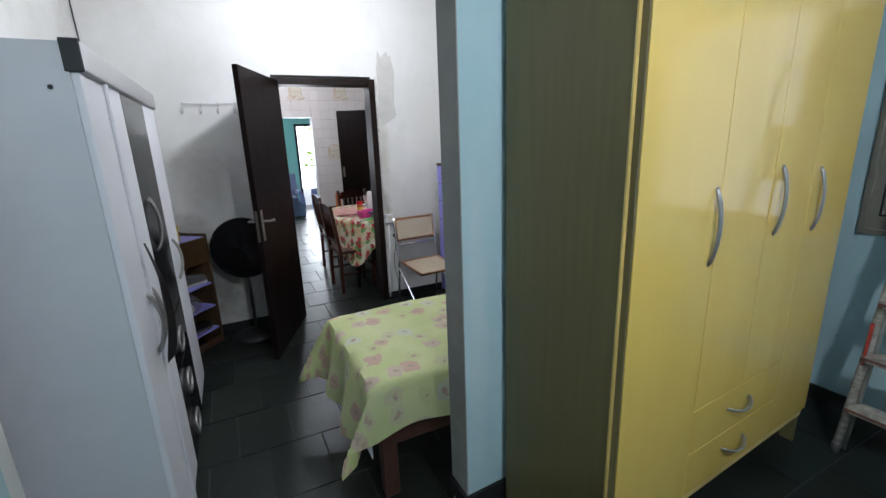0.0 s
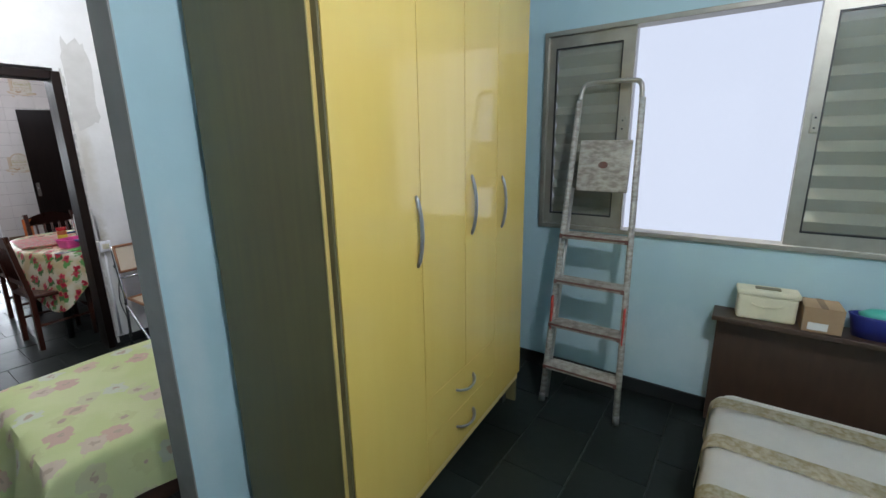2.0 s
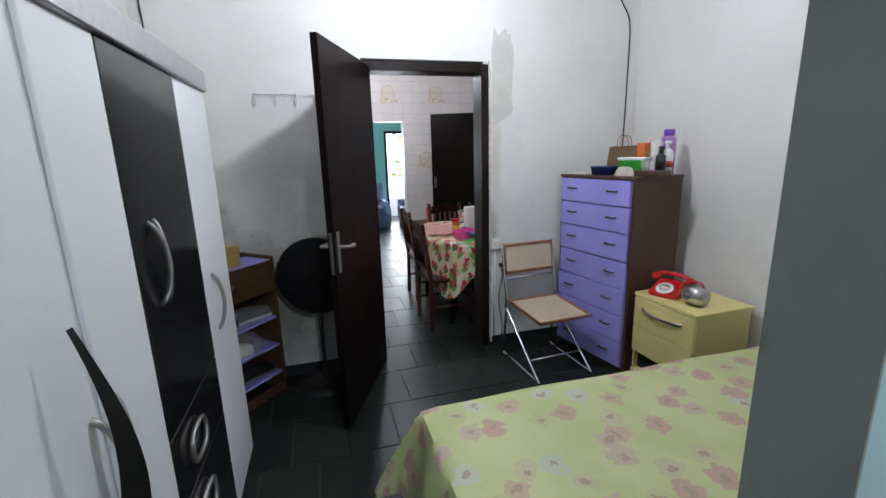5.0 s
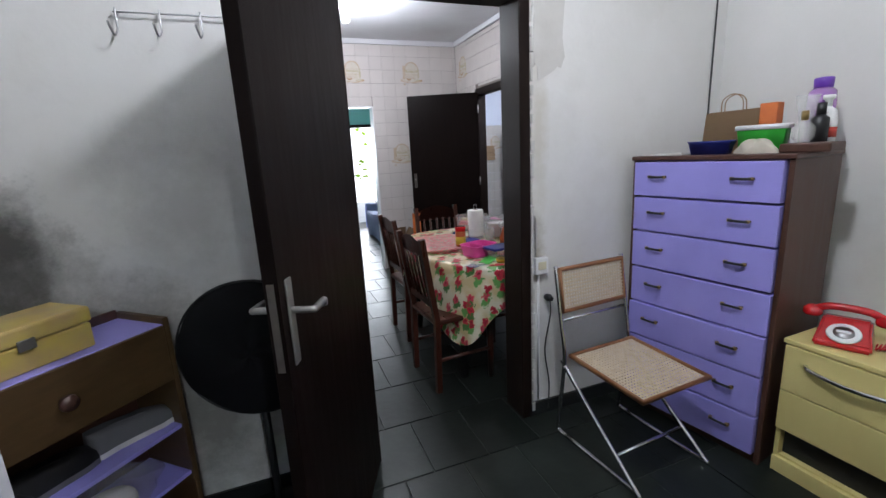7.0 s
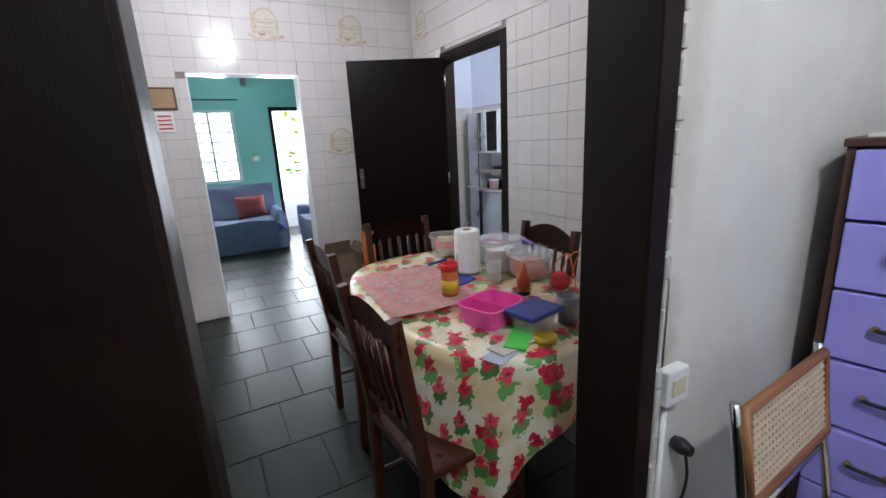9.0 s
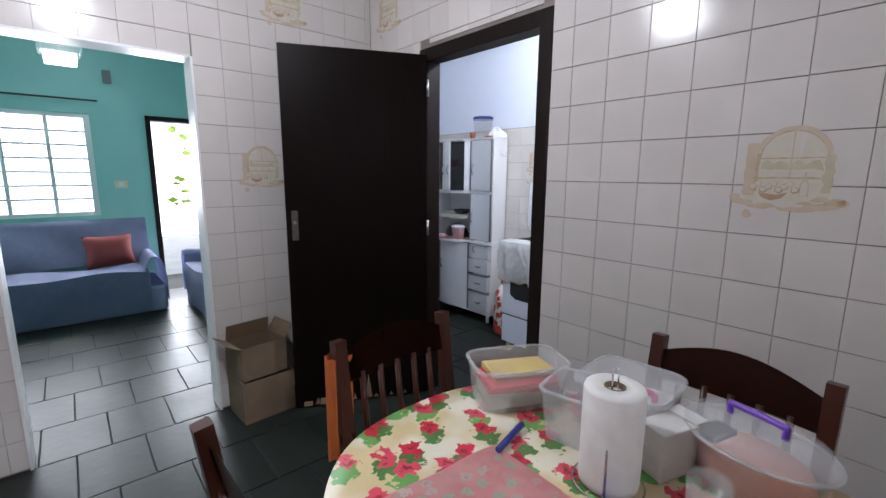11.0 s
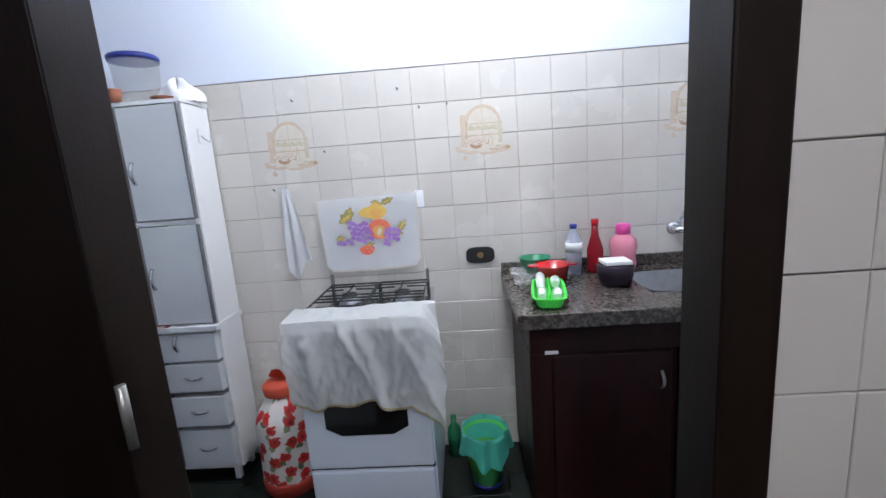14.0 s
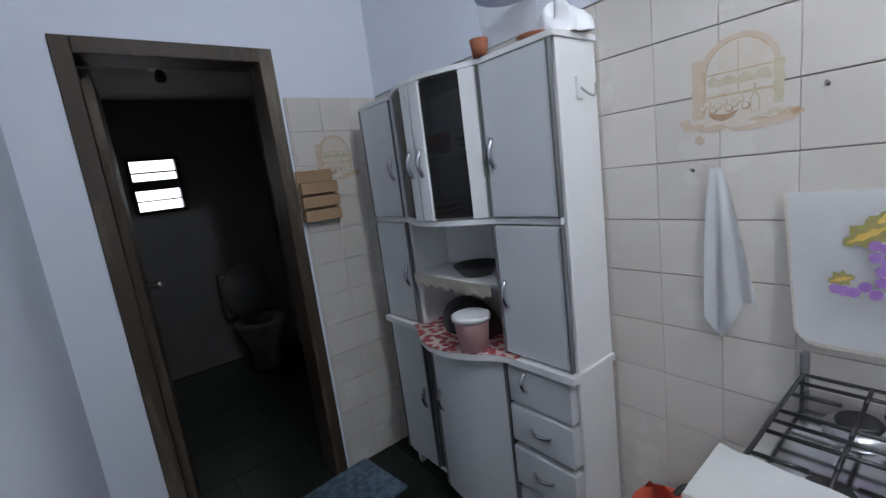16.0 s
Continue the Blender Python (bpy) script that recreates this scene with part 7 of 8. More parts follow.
cdoor(Y2, Y3, 0.085, 0.745, Y2 + 0.035, 0.42)
ym = (Y1 + Y2) / 2
for y0, y1, hy in ((Y1, ym, ym - 0.03), (ym, Y2, ym + 0.03)):
    g_ = part("glass_door", slab(y0 + 0.05, y1 - 0.05, 1.232, 1.676, 0.085, XB, off=-0.004, n=8, thick=0.004), "smoked", cu, "smoked glass pane")
    part("stile", slab(y0 + 0.006, y0 + 0.05, 1.226, 1.682, 0.085, XB, off=-0.012, n=4, thick=0.014), "white_metal", g_, "white door stile")
    part("stile", slab(y1 - 0.05, y1 - 0.006, 1.226, 1.682, 0.085, XB, off=-0.012, n=4, thick=0.014), "white_metal", g_, "white door stile")
    handle_v(g_, bowx(hy) - 0.012, hy, 1.42)
part("niche_shelf", slab(Y1 + 0.006, Y2 - 0.006, 0.985, 0.997, 0.03, XB - 0.008, off=0.01, n=10), "white_metal", cu)
lace = bmesh.new()
for i in range(14):
    y = Y1 + 0.03 + i * 0.031
    box(lace, XF - 0.022, y, 0.962 - 0.010 * (i % 2), XF - 0.019, y + 0.03, 0.998)
part("lace_edge", lace, "doily", cu, "lace edging on the niche shelf")
dd = part("door", slab(Y1 + 0.008, Y2 - 0.115, 0.095, 0.735, 0.05, XB, off=-0.018, n=10, thick=0.014), "grey_metal", cu, "bowed steel door pushed aside from a dark gap")
for y in (Y1 + 0.002, Y2 - 0.113):
    part("edge_trim", cube(bowx(y, 0.05) - 0.022, y - 0.005, 0.095, bowx(y, 0.05) - 0.004, y + 0.005, 0.735, 0.001), "seam", dd, "grey edge trim")
handle_v(dd, bowx(Y2 - 0.15, 0.05) - 0.018, Y2 - 0.15, 0.50)
# Black block fills the cupboard to draw the shade behind the door.
part("inside", cube(XF + 0.03, Y1 + 0.02, 0.09, XB - 0.02, Y2 - 0.008, 0.74, 0), "black", cu, "black block standing in for the shade behind the door")
random.seed(9)
for z0, z1 in ((0.605, 0.742), (0.455, 0.598), (0.295, 0.448), (0.09, 0.288)):
    o = random.uniform(-0.012, 0.0)
    dr = part("drawer", cube(XF - 0.014 + o, Y0 + 0.014, z0 + 0.004, XF + 0.1, Y1 - 0.010, z1 - 0.008, 0.003), "grey_metal", cu, "pale grey steel drawer, a little crooked", m=pose(0, 0, 0, 0.05 * random.uniform(-1, 1), 0, 0))
    if z0 < 0.6:
        handle_h(dr, XF - 0.014 + o, (Y0 + Y1) / 2, (z0 + z1) / 2)
    else:
        handle_v(dr, XF - 0.014 + o, (Y0 + Y1) / 2 + 0.05, (z0 + z1) / 2 + 0.02, 0.035)
for y in (Y0 + 0.03, Y3 - 0.05):
    for x in (XF + 0.03, XB - 0.04):
        part("leg", cube(x - 0.013, y, 0, x + 0.013, y + 0.026, 0.075, 0.002), "white_metal", cu)
part("upper_shelf", slab(Y1 + 0.006, Y2 - 0.006, 1.445, 1.453, 0.05, XB - 0.008, off=0.03, n=10), "white_metal", cu)
for y, z, n in ((Y1 + 0.10, 1.2225, 6), (Y1 + 0.33, 1.2225, 4), (Y1 + 0.12, 1.4535, 3)):
    dish = thing("plate_stack", pose(XF + 0.075, y, z), "stack of dark and white plates behind the glass", "plates", "crockery in the cupboard")
    for k in range(n):
        part("plate", lathe([(0.035, 0.012 * k), (0.068, 0.012 * k + 0.010), (0.070, 0.012 * k + 0.0115), (0.03, 0.012 * k + 0.004)], 18), "white_pl" if k % 2 else "terracotta", dish)
for y in (Y1 + 0.30, Y1 + 0.38):
    cp_ = thing("mug", pose(XF + 0.075, y, 1.4535), "small dark red mug behind the glass", "mug", "crockery in the cupboard")
    part("body", lathe([(0.026, 0), (0.031, 0.07), (0.028, 0.07), (0.023, 0.006)], 16), "print_red", cp_)
    part("handle", tube([(-0.03, 0.0, 0.015), (-0.048, 0.0, 0.025), (-0.048, 0.0, 0.048), (-0.03, 0.0, 0.058)], 0.004, 6), "print_red", cp_)
hkk = thing("adhesive_hook", pose(3.80, Y0 - 0.001, 1.56), "white stick-on hook with a bent wire", "hook")
part("pad", cube(-0.015, -0.006, -0.03, 0.012, 0, 0.03, 0.003), "white_pl", hkk)
part("wire", tube(curve_pts([(0.0, -0.006, 0.0), (0.02, -0.02, -0.02), (0.045, -0.02, -0.02), (0.05, -0.02, 0.01)], 4), 0.003, 6), "steel", hkk)
# things in and on the cupboard
pp = thing("plastic_pot", pose(3.655, 7.80, 0.7715), "pale pink plastic pot with a white lid, on the shelf liner", "container")
part("pot", lathe([(0.05, 0), (0.062, 0.105), (0.064, 0.11)], 24), "pale_pink", pp)
part("lid", lathe([(0.067, 0.106), (0.068, 0.122), (0.06, 0.126)], 24), "white_pl", pp)
solo("frying_pan", lathe([(0.055, 0), (0.085, 0.035), (0.088, 0.04), (0.08, 0.036), (0.05, 0.006)], 24), "black", pose(3.78, 7.88, 0.998), "black frying pan on the niche shelf", "pan")
solo("dark_bag", sheet(lambda u, v: ((0.075 + 0.01 * math.sin(u * 31)) * math.cos(2 * math.pi * u) * math.cos(v * 1.5), (0.15 + 0.01 * math.sin(u * 40)) * math.sin(2 * math.pi * u) * math.cos(v * 1.5), 0.13 * math.sin(v * 1.5)), 30, 8), "black", pose(3.775, 7.95, 0.7715), "crumpled black bag in the niche", "bag")
tp = thing("storage_pot", pose(3.79, 7.63, 1.7005), "tall clear plastic pot with a blue lid on the cupboard", "container")
part("pot", lathe([(0.075, 0), (0.088, 0.16), (0.088, 0.17)], 24), "clear", tp)
part("lid", lathe([(0.092, 0.168), (0.094, 0.185), (0.085, 0.192)], 24), "blue_pl", tp)
solo("clay_cup", lathe([(0.02, 0), (0.028, 0.05), (0.025, 0.05), (0.017, 0.005)], 16), "terracotta", pose(3.70, 7.67, 1.7005), "small terracotta cup on the cupboard", "cup")
solo("saucer", lathe([(0.03, 0), (0.045, 0.012), (0.042, 0.014), (0.0, 0.006)], 20), "terracotta", pose(3.735, 7.50, 1.7005), "small brown saucer on the cupboard", "saucer")
solo("crumpled_bag", sheet(lambda u, v: ((0.06 + 0.012 * math.sin(u * 26)) * math.cos(2 * math.pi * u) * math.cos(v * 1.5), (0.09 + 0.016 * math.sin(u * 33)) * math.sin(2 * math.pi * u) * math.cos(v * 1.5), 0.075 * math.sin(v * 1.5) * (1 + 0.35 * math.sin(u * 25 + 5 * v))), 30, 8), "white_pl", pose(3.81, 7.475, 1.7005), "crumpled white plastic bag on the cupboard", "bag")

# gas bottle with a flowered cover
gb = thing("gas_cylinder", pose(3.70, 7.185, 0), "gas cylinder in a red flowered cloth cover", "gas cylinder")
def gbf(u, v):
    a_ = 2 * math.pi * u
    r = 0.122 * (1 if v < 0.7 else math.cos((v - 0.7) / 0.3 * 1.1))
    r *= 1 + 0.03 * math.sin(a_ * 9)
    return (r * math.cos(a_), r * math.sin(a_), 0.03 + 0.40 * v)
part("cover", sheet(gbf, 36, 14), "flower_tin", gb, "white cover with red fruit print")
part("hem", lathe([(0.126, 0.0), (0.129, 0.05), (0.125, 0.06)], 28), "print_red", gb, "red hem")
part("collar", lathe([(0.050, 0.425), (0.070, 0.44), (0.075, 0.475), (0.066, 0.485), (0.0, 0.487)], 20), "orange_red", gb, "flat orange red top")
part("knot", sheet(lambda u, v: (0.03 - 0.05 * v + 0.012 * math.sin(u * 9), -0.03 + 0.07 * u, 0.487 + 0.07 * v * math.sin(math.pi * (0.15 + 0.7 * u))), 8, 6, 0.004), "orange_red", gb, "red cloth knot on top")
part("hose", tube(curve_pts([(0.02, 0, 0.46), (0.08, -0.03, 0.50), (0.12, -0.12, 0.46), (0.15, -0.20, 0.38)], 5), 0.009, 8), "black", gb)

# waste bin with bag
bn_ = thing("waste_bin", pose(3.645, 6.30, 0), "green plastic bin lined with a teal bag", "bin")
part("bin", lathe([(0.062, 0), (0.092, 0.235), (0.095, 0.24), (0.088, 0.235), (0.058, 0.01)], 24), "green_pl", bn_)
part("foot_ring", lathe([(0.055, 0), (0.066, 0.0), (0.068, 0.018), (0.055, 0.018)], 24), "blue_pl", bn_, "blue foot ring")
def bagfn(u, v):
    a_ = 2 * math.pi * u
    k = 1 + 0.05 * math.sin(a_ * 7) + 0.03 * math.sin(a_ * 13)
    hang = 0.15 + 0.03 * math.sin(a_ * 3 + 1) + 0.012 * math.sin(a_ * 8)
    if v < 0.45:
        q = v / 0.45
        r = 0.097 + 0.016 * (1 - q) + 0.006 * math.sin(a_ * 11) * (1 - q)
        return (r * k * math.cos(a_), r * k * math.sin(a_), hang + (0.262 - hang) * q)
    q = (v - 0.45) / 0.55
    r = 0.097 - 0.028 * q
    return (r * math.cos(a_), r * math.sin(a_), 0.262 - 0.10 * q)
part("bag", sheet(bagfn, 64, 14), "teal_bag", bn_, "teal plastic bag")
solo("detergent_bottle", lathe([(0.03, 0), (0.033, 0.1), (0.03, 0.14), (0.012, 0.165), (0.014, 0.2)], 16), "dkgreen", pose(3.83, 6.44, 0), "green detergent bottle on the floor", "bottle")

# sink counter
CZT = 0.865
sk_ = thing("worktop", pose(0, 0, 0), "speckled brown granite worktop with upstand and steel sink", "worktop")
SY0, SY1, SX0, SX1 = 5.18, 5.68, 3.47, 3.78
part("slab", walls((3.315, 4.52, CZT - 0.035, SX0, 6.175, CZT), (SX1, 4.52, CZT - 0.035, 3.888, 6.175, CZT), (SX0, 4.52, CZT - 0.035, SX1, SY0, CZT), (SX0, SY1, CZT - 0.035, SX1, 6.175, CZT)), "granite", sk_)
part("front_lip", cube(3.300, 4.52, CZT - 0.05, 3.3149, 6.178, CZT + 0.002, 0.004), "granite", sk_)
part("upstand", cube(3.868, 4.52, CZT + 0.0005, 3.888, 6.175, CZT + 0.05, 0.003), "granite", sk_, "granite upstand along the wall")
part("sink_bowl", tray_bm((SX1 - SX0) / 2 - 0.004, (SY1 - SY0) / 2 - 0.004, 0.158, 0.003, 0.03, 0.003), "steel", sk_, "stainless steel sink bowl", m=pose((SX0 + SX1) / 2, (SY0 + SY1) / 2, CZT - 0.16))
part("drain", lathe([(0.03, 0), (0.035, 0.003), (0.02, 0.004)], 20, at=((SX0 + SX1) / 2, (SY0 + SY1) / 2, CZT - 0.155)), "chrome", sk_)
sc_ = thing("sink_cabinet", pose(0, 0, 0), "dark reddish wooden cabinet under the sink", "cabinet")
part("body", cube(3.365, 4.53, 0.06, 3.885, 6.135, CZT - 0.165, 0.003), "sinkwood", sc_)
part("top_rail", cube(3.355, 4.53, CZT - 0.16, 3.385, 6.135, CZT - 0.037, 0.003), "sinkwood", sc_)
part("end_panel", cube(3.385, 6.11, CZT - 0.16, 3.885, 6.135, CZT - 0.037, 0.002), "sinkwood", sc_)
for y0, y1, kx in ((5.665, 6.06, 5.70), (5.25, 5.64, 5.60), (4.85, 5.23, 4.90)):
    d = part("door", cube(3.345, y0, 0.09, 3.364, y1, 0.70, 0.004), "sinkwood", sc_)
    part("handle", tube([(3.344 - 0.02 * math.sin(math.pi * i / 8), kx, 0.60 - 0.03 + 0.06 * i / 8) for i in range(9)], 0.006, 6, flat=1.4), "satin", d, "small metal pull")
part("label", cube(3.353, 6.04, 0.705, 3.3555, 6.085, 0.717, 0), "white_pl", sc_, "small white sticker")
# tap
fa = thing("tap", pose(3.895, 5.412, 1.02), "chrome wall tap with a swan-neck spout", "tap")
part("flange", lathe([(0.03, 0), (0.028, 0.008), (0.018, 0.014)], 20), "chrome", fa, m=pose(0, 0, 0, 0, -90, 0))
part("valve", tube([(0, 0, 0), (-0.045, 0.0, -0.002), (-0.05, -0.03, -0.004), (-0.052, -0.09, -0.008), (-0.052, -0.105, -0.008)], [0.017, 0.017, 0.015, 0.018, 0.016], 12), "chrome", fa)
part("spout", tube(curve_pts([(-0.045, -0.005, 0.01), (-0.046, -0.012, 0.05), (-0.058, -0.045, 0.11), (-0.066, -0.072, 0.155), (-0.08, -0.09, 0.165), (-0.096, -0.115, 0.155), (-0.104, -0.128, 0.13)], 6), 0.0075, 10), "chrome", fa)
part("nozzle", lathe([(0.010, 0), (0.013, 0.012), (0.012, 0.045)], 12, at=(-0.105, -0.13, 0.085)), "cream_pl", fa, "pale nozzle")

# on the worktop
def on_top(x, y, z=0.0, r=0):
    return pose(x, y, CZT + 0.003 + z, 0, 0, r)
gt_ = thing("drying_tray", on_top(3.478, 6.043, 0, -9), "lime green drying tray holding white cups", "tray")
part("tray", tray_bm(0.135, 0.055, 0.035), "lime", gt_)
part("divider", cube(-0.12, -0.004, 0.004, 0.12, 0.0, 0.045, 0.001), "lime", gt_)
for x, y, r, l in ((0.085, 0.026, 0.018, 0.13), (-0.055, 0.024, 0.016, 0.06), (0.10, -0.028, 0.018, 0.05), (-0.06, -0.028, 0.017, 0.05)):
    part("cup", lathe([(r * 0.8, 0), (r, l * 0.6), (r, l), (r * 0.85, l)], 14), "white_pl", gt_, "white plastic cup on its side", m=pose(x - l / 2, y, 0.026, 0, 84, 0))

rp = thing("red_colander", on_top(3.66, 5.99), "bright red plastic basin", "basin")
part("body", lathe([(0.050, 0), (0.066, 0.075), (0.072, 0.08), (0.064, 0.075), (0.046, 0.006)], 24), "red", rp)
for s in (-1, 1):
    part("ear", lathe([(0.02, 0.073), (0.02, 0.079)], 14, at=(0, s * 0.078, 0)), "red", rp)
gp = thing("green_colander", on_top(3.785, 6.04), "dark green plastic basin", "basin")
part("body", lathe([(0.045, 0), (0.062, 0.08), (0.068, 0.085), (0.061, 0.08), (0.04, 0.006)], 24), "dkgreen", gp)
cbx = thing("plastic_container", on_top(3.70, 6.10), "small clear plastic tub", "container")
part("tub", tray_bm(0.06, 0.05, 0.05), "clear", cbx)
wbt = thing("water_bottle", on_top(3.80, 5.87), "clear plastic bottle with a blue cap", "bottle")
part("body", lathe([(0.033, 0), (0.035, 0.06), (0.032, 0.09), (0.035, 0.13), (0.028, 0.16), (0.013, 0.185), (0.013, 0.195)], 18), "clear_blue", wbt)
part("label", lathe([(0.0355, 0.095), (0.0357, 0.135)], 18), "white_pl", wbt, "white and blue label")
part("cap", lathe([(0.015, 0.193), (0.016, 0.212), (0.013, 0.214)], 14), "blue_pl", wbt)
rbt = thing("sauce_bottle", on_top(3.80, 5.78), "tall dark red glass bottle", "bottle")
part("body", lathe([(0.032, 0), (0.034, 0.02), (0.034, 0.10), (0.016, 0.16), (0.013, 0.205)], 18), "red_glass", rbt)
part("cap", lathe([(0.015, 0.203), (0.016, 0.227), (0.013, 0.229)], 14), "red", rbt)
pj = thing("detergent_jug", on_top(3.81, 5.66), "pink plastic jug with a hot pink cap", "bottle")
part("body", lathe([(0.05, 0), (0.056, 0.03), (0.050, 0.07), (0.057, 0.10), (0.054, 0.13), (0.03, 0.155)], 20), "pink_clear", pj)
part("cap", lathe([(0.030, 0.152), (0.031, 0.19), (0.024, 0.20)], 16), "pink", pj)
dt = thing("sponge_tub", on_top(3.60, 5.765), "dark plum tub with a white box lying on it", "tub")
part("tub", lathe([(0.055, 0), (0.065, 0.03), (0.068, 0.075), (0.06, 0.08)], 22), "dark_clear", dt)
part("box", cube(-0.045, -0.05, 0.081, 0.045, 0.05, 0.095, 0.002), "paper", dt, "white printed packet")

# wall things
swk = thing("wall_switch", pose(KX - 0.006, 6.265, 0.955), "dark oval wall socket plate", "switch")
part("plate", flat([super_pt(2 * math.pi * i / 40, 0.064, 0.037, 3.4) for i in range(40)], 0, 0.010), "black", swk, m=Matrix(((0, 0, -1, 0), (-1, 0, 0, 0), (0, 1, 0, 0), (0, 0, 0, 1))))
part("socket", lathe([(0.014, 0), (0.013, 0.004)], 16), "gold", swk, "brass socket disc", m=pose(-0.010, 0, 0, 0, -90, 0))
ft = thing("fruit_towel", pose(KX - 0.012, 0, 0), "white tea towel printed with fruit, hung on the wall", "towel")
def towf(u, v):
    lo = 0.325 - 0.03 * max(0.0, (0.09 - u) / 0.09) ** 2 - 0.035 * max(0.0, (u - 0.92) / 0.08) ** 2
    d = lo * v
    y = 6.985 - 0.455 * u - 0.028 * v * (1 - u)
    return (-0.012 - 0.004 * math.sin(u * 9 + v * 2) * v - 0.020 * v, y, 1.25 + 0.008 * u - d - 0.006 * math.sin(math.pi * u) * v)
tcl = part("cloth", sheet(towf, 40, 20, 0.003), "cloth_white", ft)
for u0, u1, v0, v1 in ((0.0, 0.012, 0.0, 1.0), (0.988, 1.0, 0.0, 1.0), (0.012, 0.988, 0.975, 1.0)):
    def edge(u, v, u0=u0, u1=u1, v0=v0, v1=v1):
        p = towf(u0 + (u1 - u0) * u, v0 + (v1 - v0) * v)
        return (p[0] - 0.0035, p[1], p[2])
    part("hem", sheet(edge, 24, 16, 0.001), "hem_white", tcl, "frilled cream hem")
part("fold", cube(-0.004, 6.50, 1.19, -0.001, 6.54, 1.265, 0), "cloth_white", ft)
FXD = -0.0185
def print_piece(name, y, z, pts, material, level, label=""):
    """A flat printed shape lying on the towel."""
    m = Matrix(((0, -0.0615, -1, FXD - 0.0615 * (1.25 - z) - 0.0005 * level), (-1, 0, 0, y), (0, 1, 0, z), (0, 0, 0, 1)))
    part(name, flat(pts, 0, 0.0004), material, ft, label, m=m)
def blob(rx, ry, n=18, lobes=0, amp=0.0, turn=0.0):
    out = []
    for i in range(n):
        a_ = 2 * math.pi * i / n
        k = 1 + amp * math.sin(lobes * a_ + turn)
        out.append((rx * k * math.cos(a_), ry * k * math.sin(a_)))
    return out
def leaf_shape(l, w, turn, n=9):
    up = [(l * (2 * i / n - 1), w * math.sin(math.pi * i / n) * (1 + 0.35 * math.sin(i * 2.4))) for i in range(n + 1)]
    dn = [(x, -0.8 * y_) for x, y_ in reversed(up[1:-1])]
    c_, s_ = math.cos(turn), math.sin(turn)
    return [(x * c_ - y_ * s_, x * s_ + y_ * c_) for x, y_ in up + dn]
for y, z, l, w, t in ((6.85, 1.165, 0.042, 0.026, 0.5), (6.835, 1.185, 0.03, 0.018, 1.2), (6.665, 1.228, 0.036, 0.015, 0.35), (6.715, 1.225, 0.022, 0.012, -0.3), (6.605, 1.115, 0.034, 0.016, 0.9), (6.625, 1.09, 0.026, 0.014, -0.4), (6.755, 1.04, 0.025, 0.012, 0.2), (6.885, 1.075, 0.022, 0.016, 0.3)):
    print_piece("leaf", y, z, leaf_shape(l, w, t), "print_green", 1, "printed olive leaf")
    print_piece("leaf_vein", y, z, leaf_shape(l * 0.85, w * 0.28, t), "print_yellow", 2)
print_piece("pear", 6.735, 1.185, [(x * (1.0 if x < 0 else 1.15), y_ * (1.05 if x > 0 else 0.72)) for x, y_ in blob(0.058, 0.036, 22)], "print_yellow", 3, "printed yellow pear")
print_piece("pear_blush", 6.715, 1.178, blob(0.026, 0.022, 14, 3, 0.1), "print_amber", 4)
print_piece("pear_light", 6.748, 1.192, blob(0.024, 0.013, 14, 3, 0.1), "print_pale", 5)
print_piece("apple", 6.706, 1.108, blob(0.049, 0.047, 22, 2, 0.04, 1.2), "print_orange", 6, "printed red apple")
print_piece("apple_glow", 6.708, 1.10, blob(0.026, 0.028, 16, 3, 0.12), "print_amber", 7)
print_piece("apple_light", 6.706, 1.098, blob(0.011, 0.016, 12, 2, 0.2), "print_pale", 8)
print_piece("apple_eye", 6.706, 1.148, blob(0.015, 0.006, 12), "print_pale", 8)
print_piece("strawberry", 6.768, 1.018, blob(0.034, 0.021, 18, 3, 0.08), "print_orange", 3, "printed strawberry")
for k in range(7):
    print_piece("seed", 6.745 + 0.0075 * k, 1.018 + 0.009 * math.sin(k * 2.2), blob(0.0022, 0.003, 6), "print_pale", 4)
random.seed(3)
SPOTS = [(6.84 - 0.016 * (k % 6) - 0.006 * (k // 6), 1.145 - 0.022 * (k // 6) - 0.006 * (k % 6) % 0.02) for k in range(24)] + [(6.67 - 0.017 * (k % 4) + 0.004 * (k // 4), 1.10 - 0.019 * (k // 4)) for k in range(14)] + [(6.89 - 0.014 * k, 1.062 - 0.006 * (k % 3)) for k in range(5)]
for k, (y, z) in enumerate(SPOTS):
    y, z = y + random.uniform(-0.004, 0.004), z + random.uniform(-0.004, 0.004)
    print_piece("grape", y, z, blob(0.0105, 0.0105, 12), "print_purple", 9 + 0.4 * k, "printed purple grape" if k == 0 else "")
    print_piece("grape_light", y + 0.002, z + 0.003, blob(0.0042, 0.0042, 8), "print_lilac", 9.6 + 0.4 * k)
dtw = thing("hanging_dishcloth", pose(KX - 0.008, 0, 0), "white dishcloth hanging from a nail", "towel")
def dtf(u, v):
    w = 0.012 + 0.045 * v ** 0.7
    return (-0.016 - 0.009 * math.sin(u * 13 + v * 2) * min(1, v * 2), 7.115 - 0.03 * v + w * (0.5 - u) * 2, 1.315 - 0.37 * v - 0.05 * math.sin(u * 5.5) * v)
part("cloth", sheet(dtf, 16, 18, 0.003), "cloth_white", dtw)
for y, z in ((7.036, 1.683), (6.577, 1.697), (7.17, 1.31), (6.49, 1.615), (6.37, 1.62), (6.92, 1.46)):
    solo("nail", tube([(0, 0, 0), (-0.014, 0, 0.004)], 0.004, 6), "seam", pose(KX - 0.005, y, z), "rusty nail in the tiled wall", "nail", "nails in the kitchen wall")
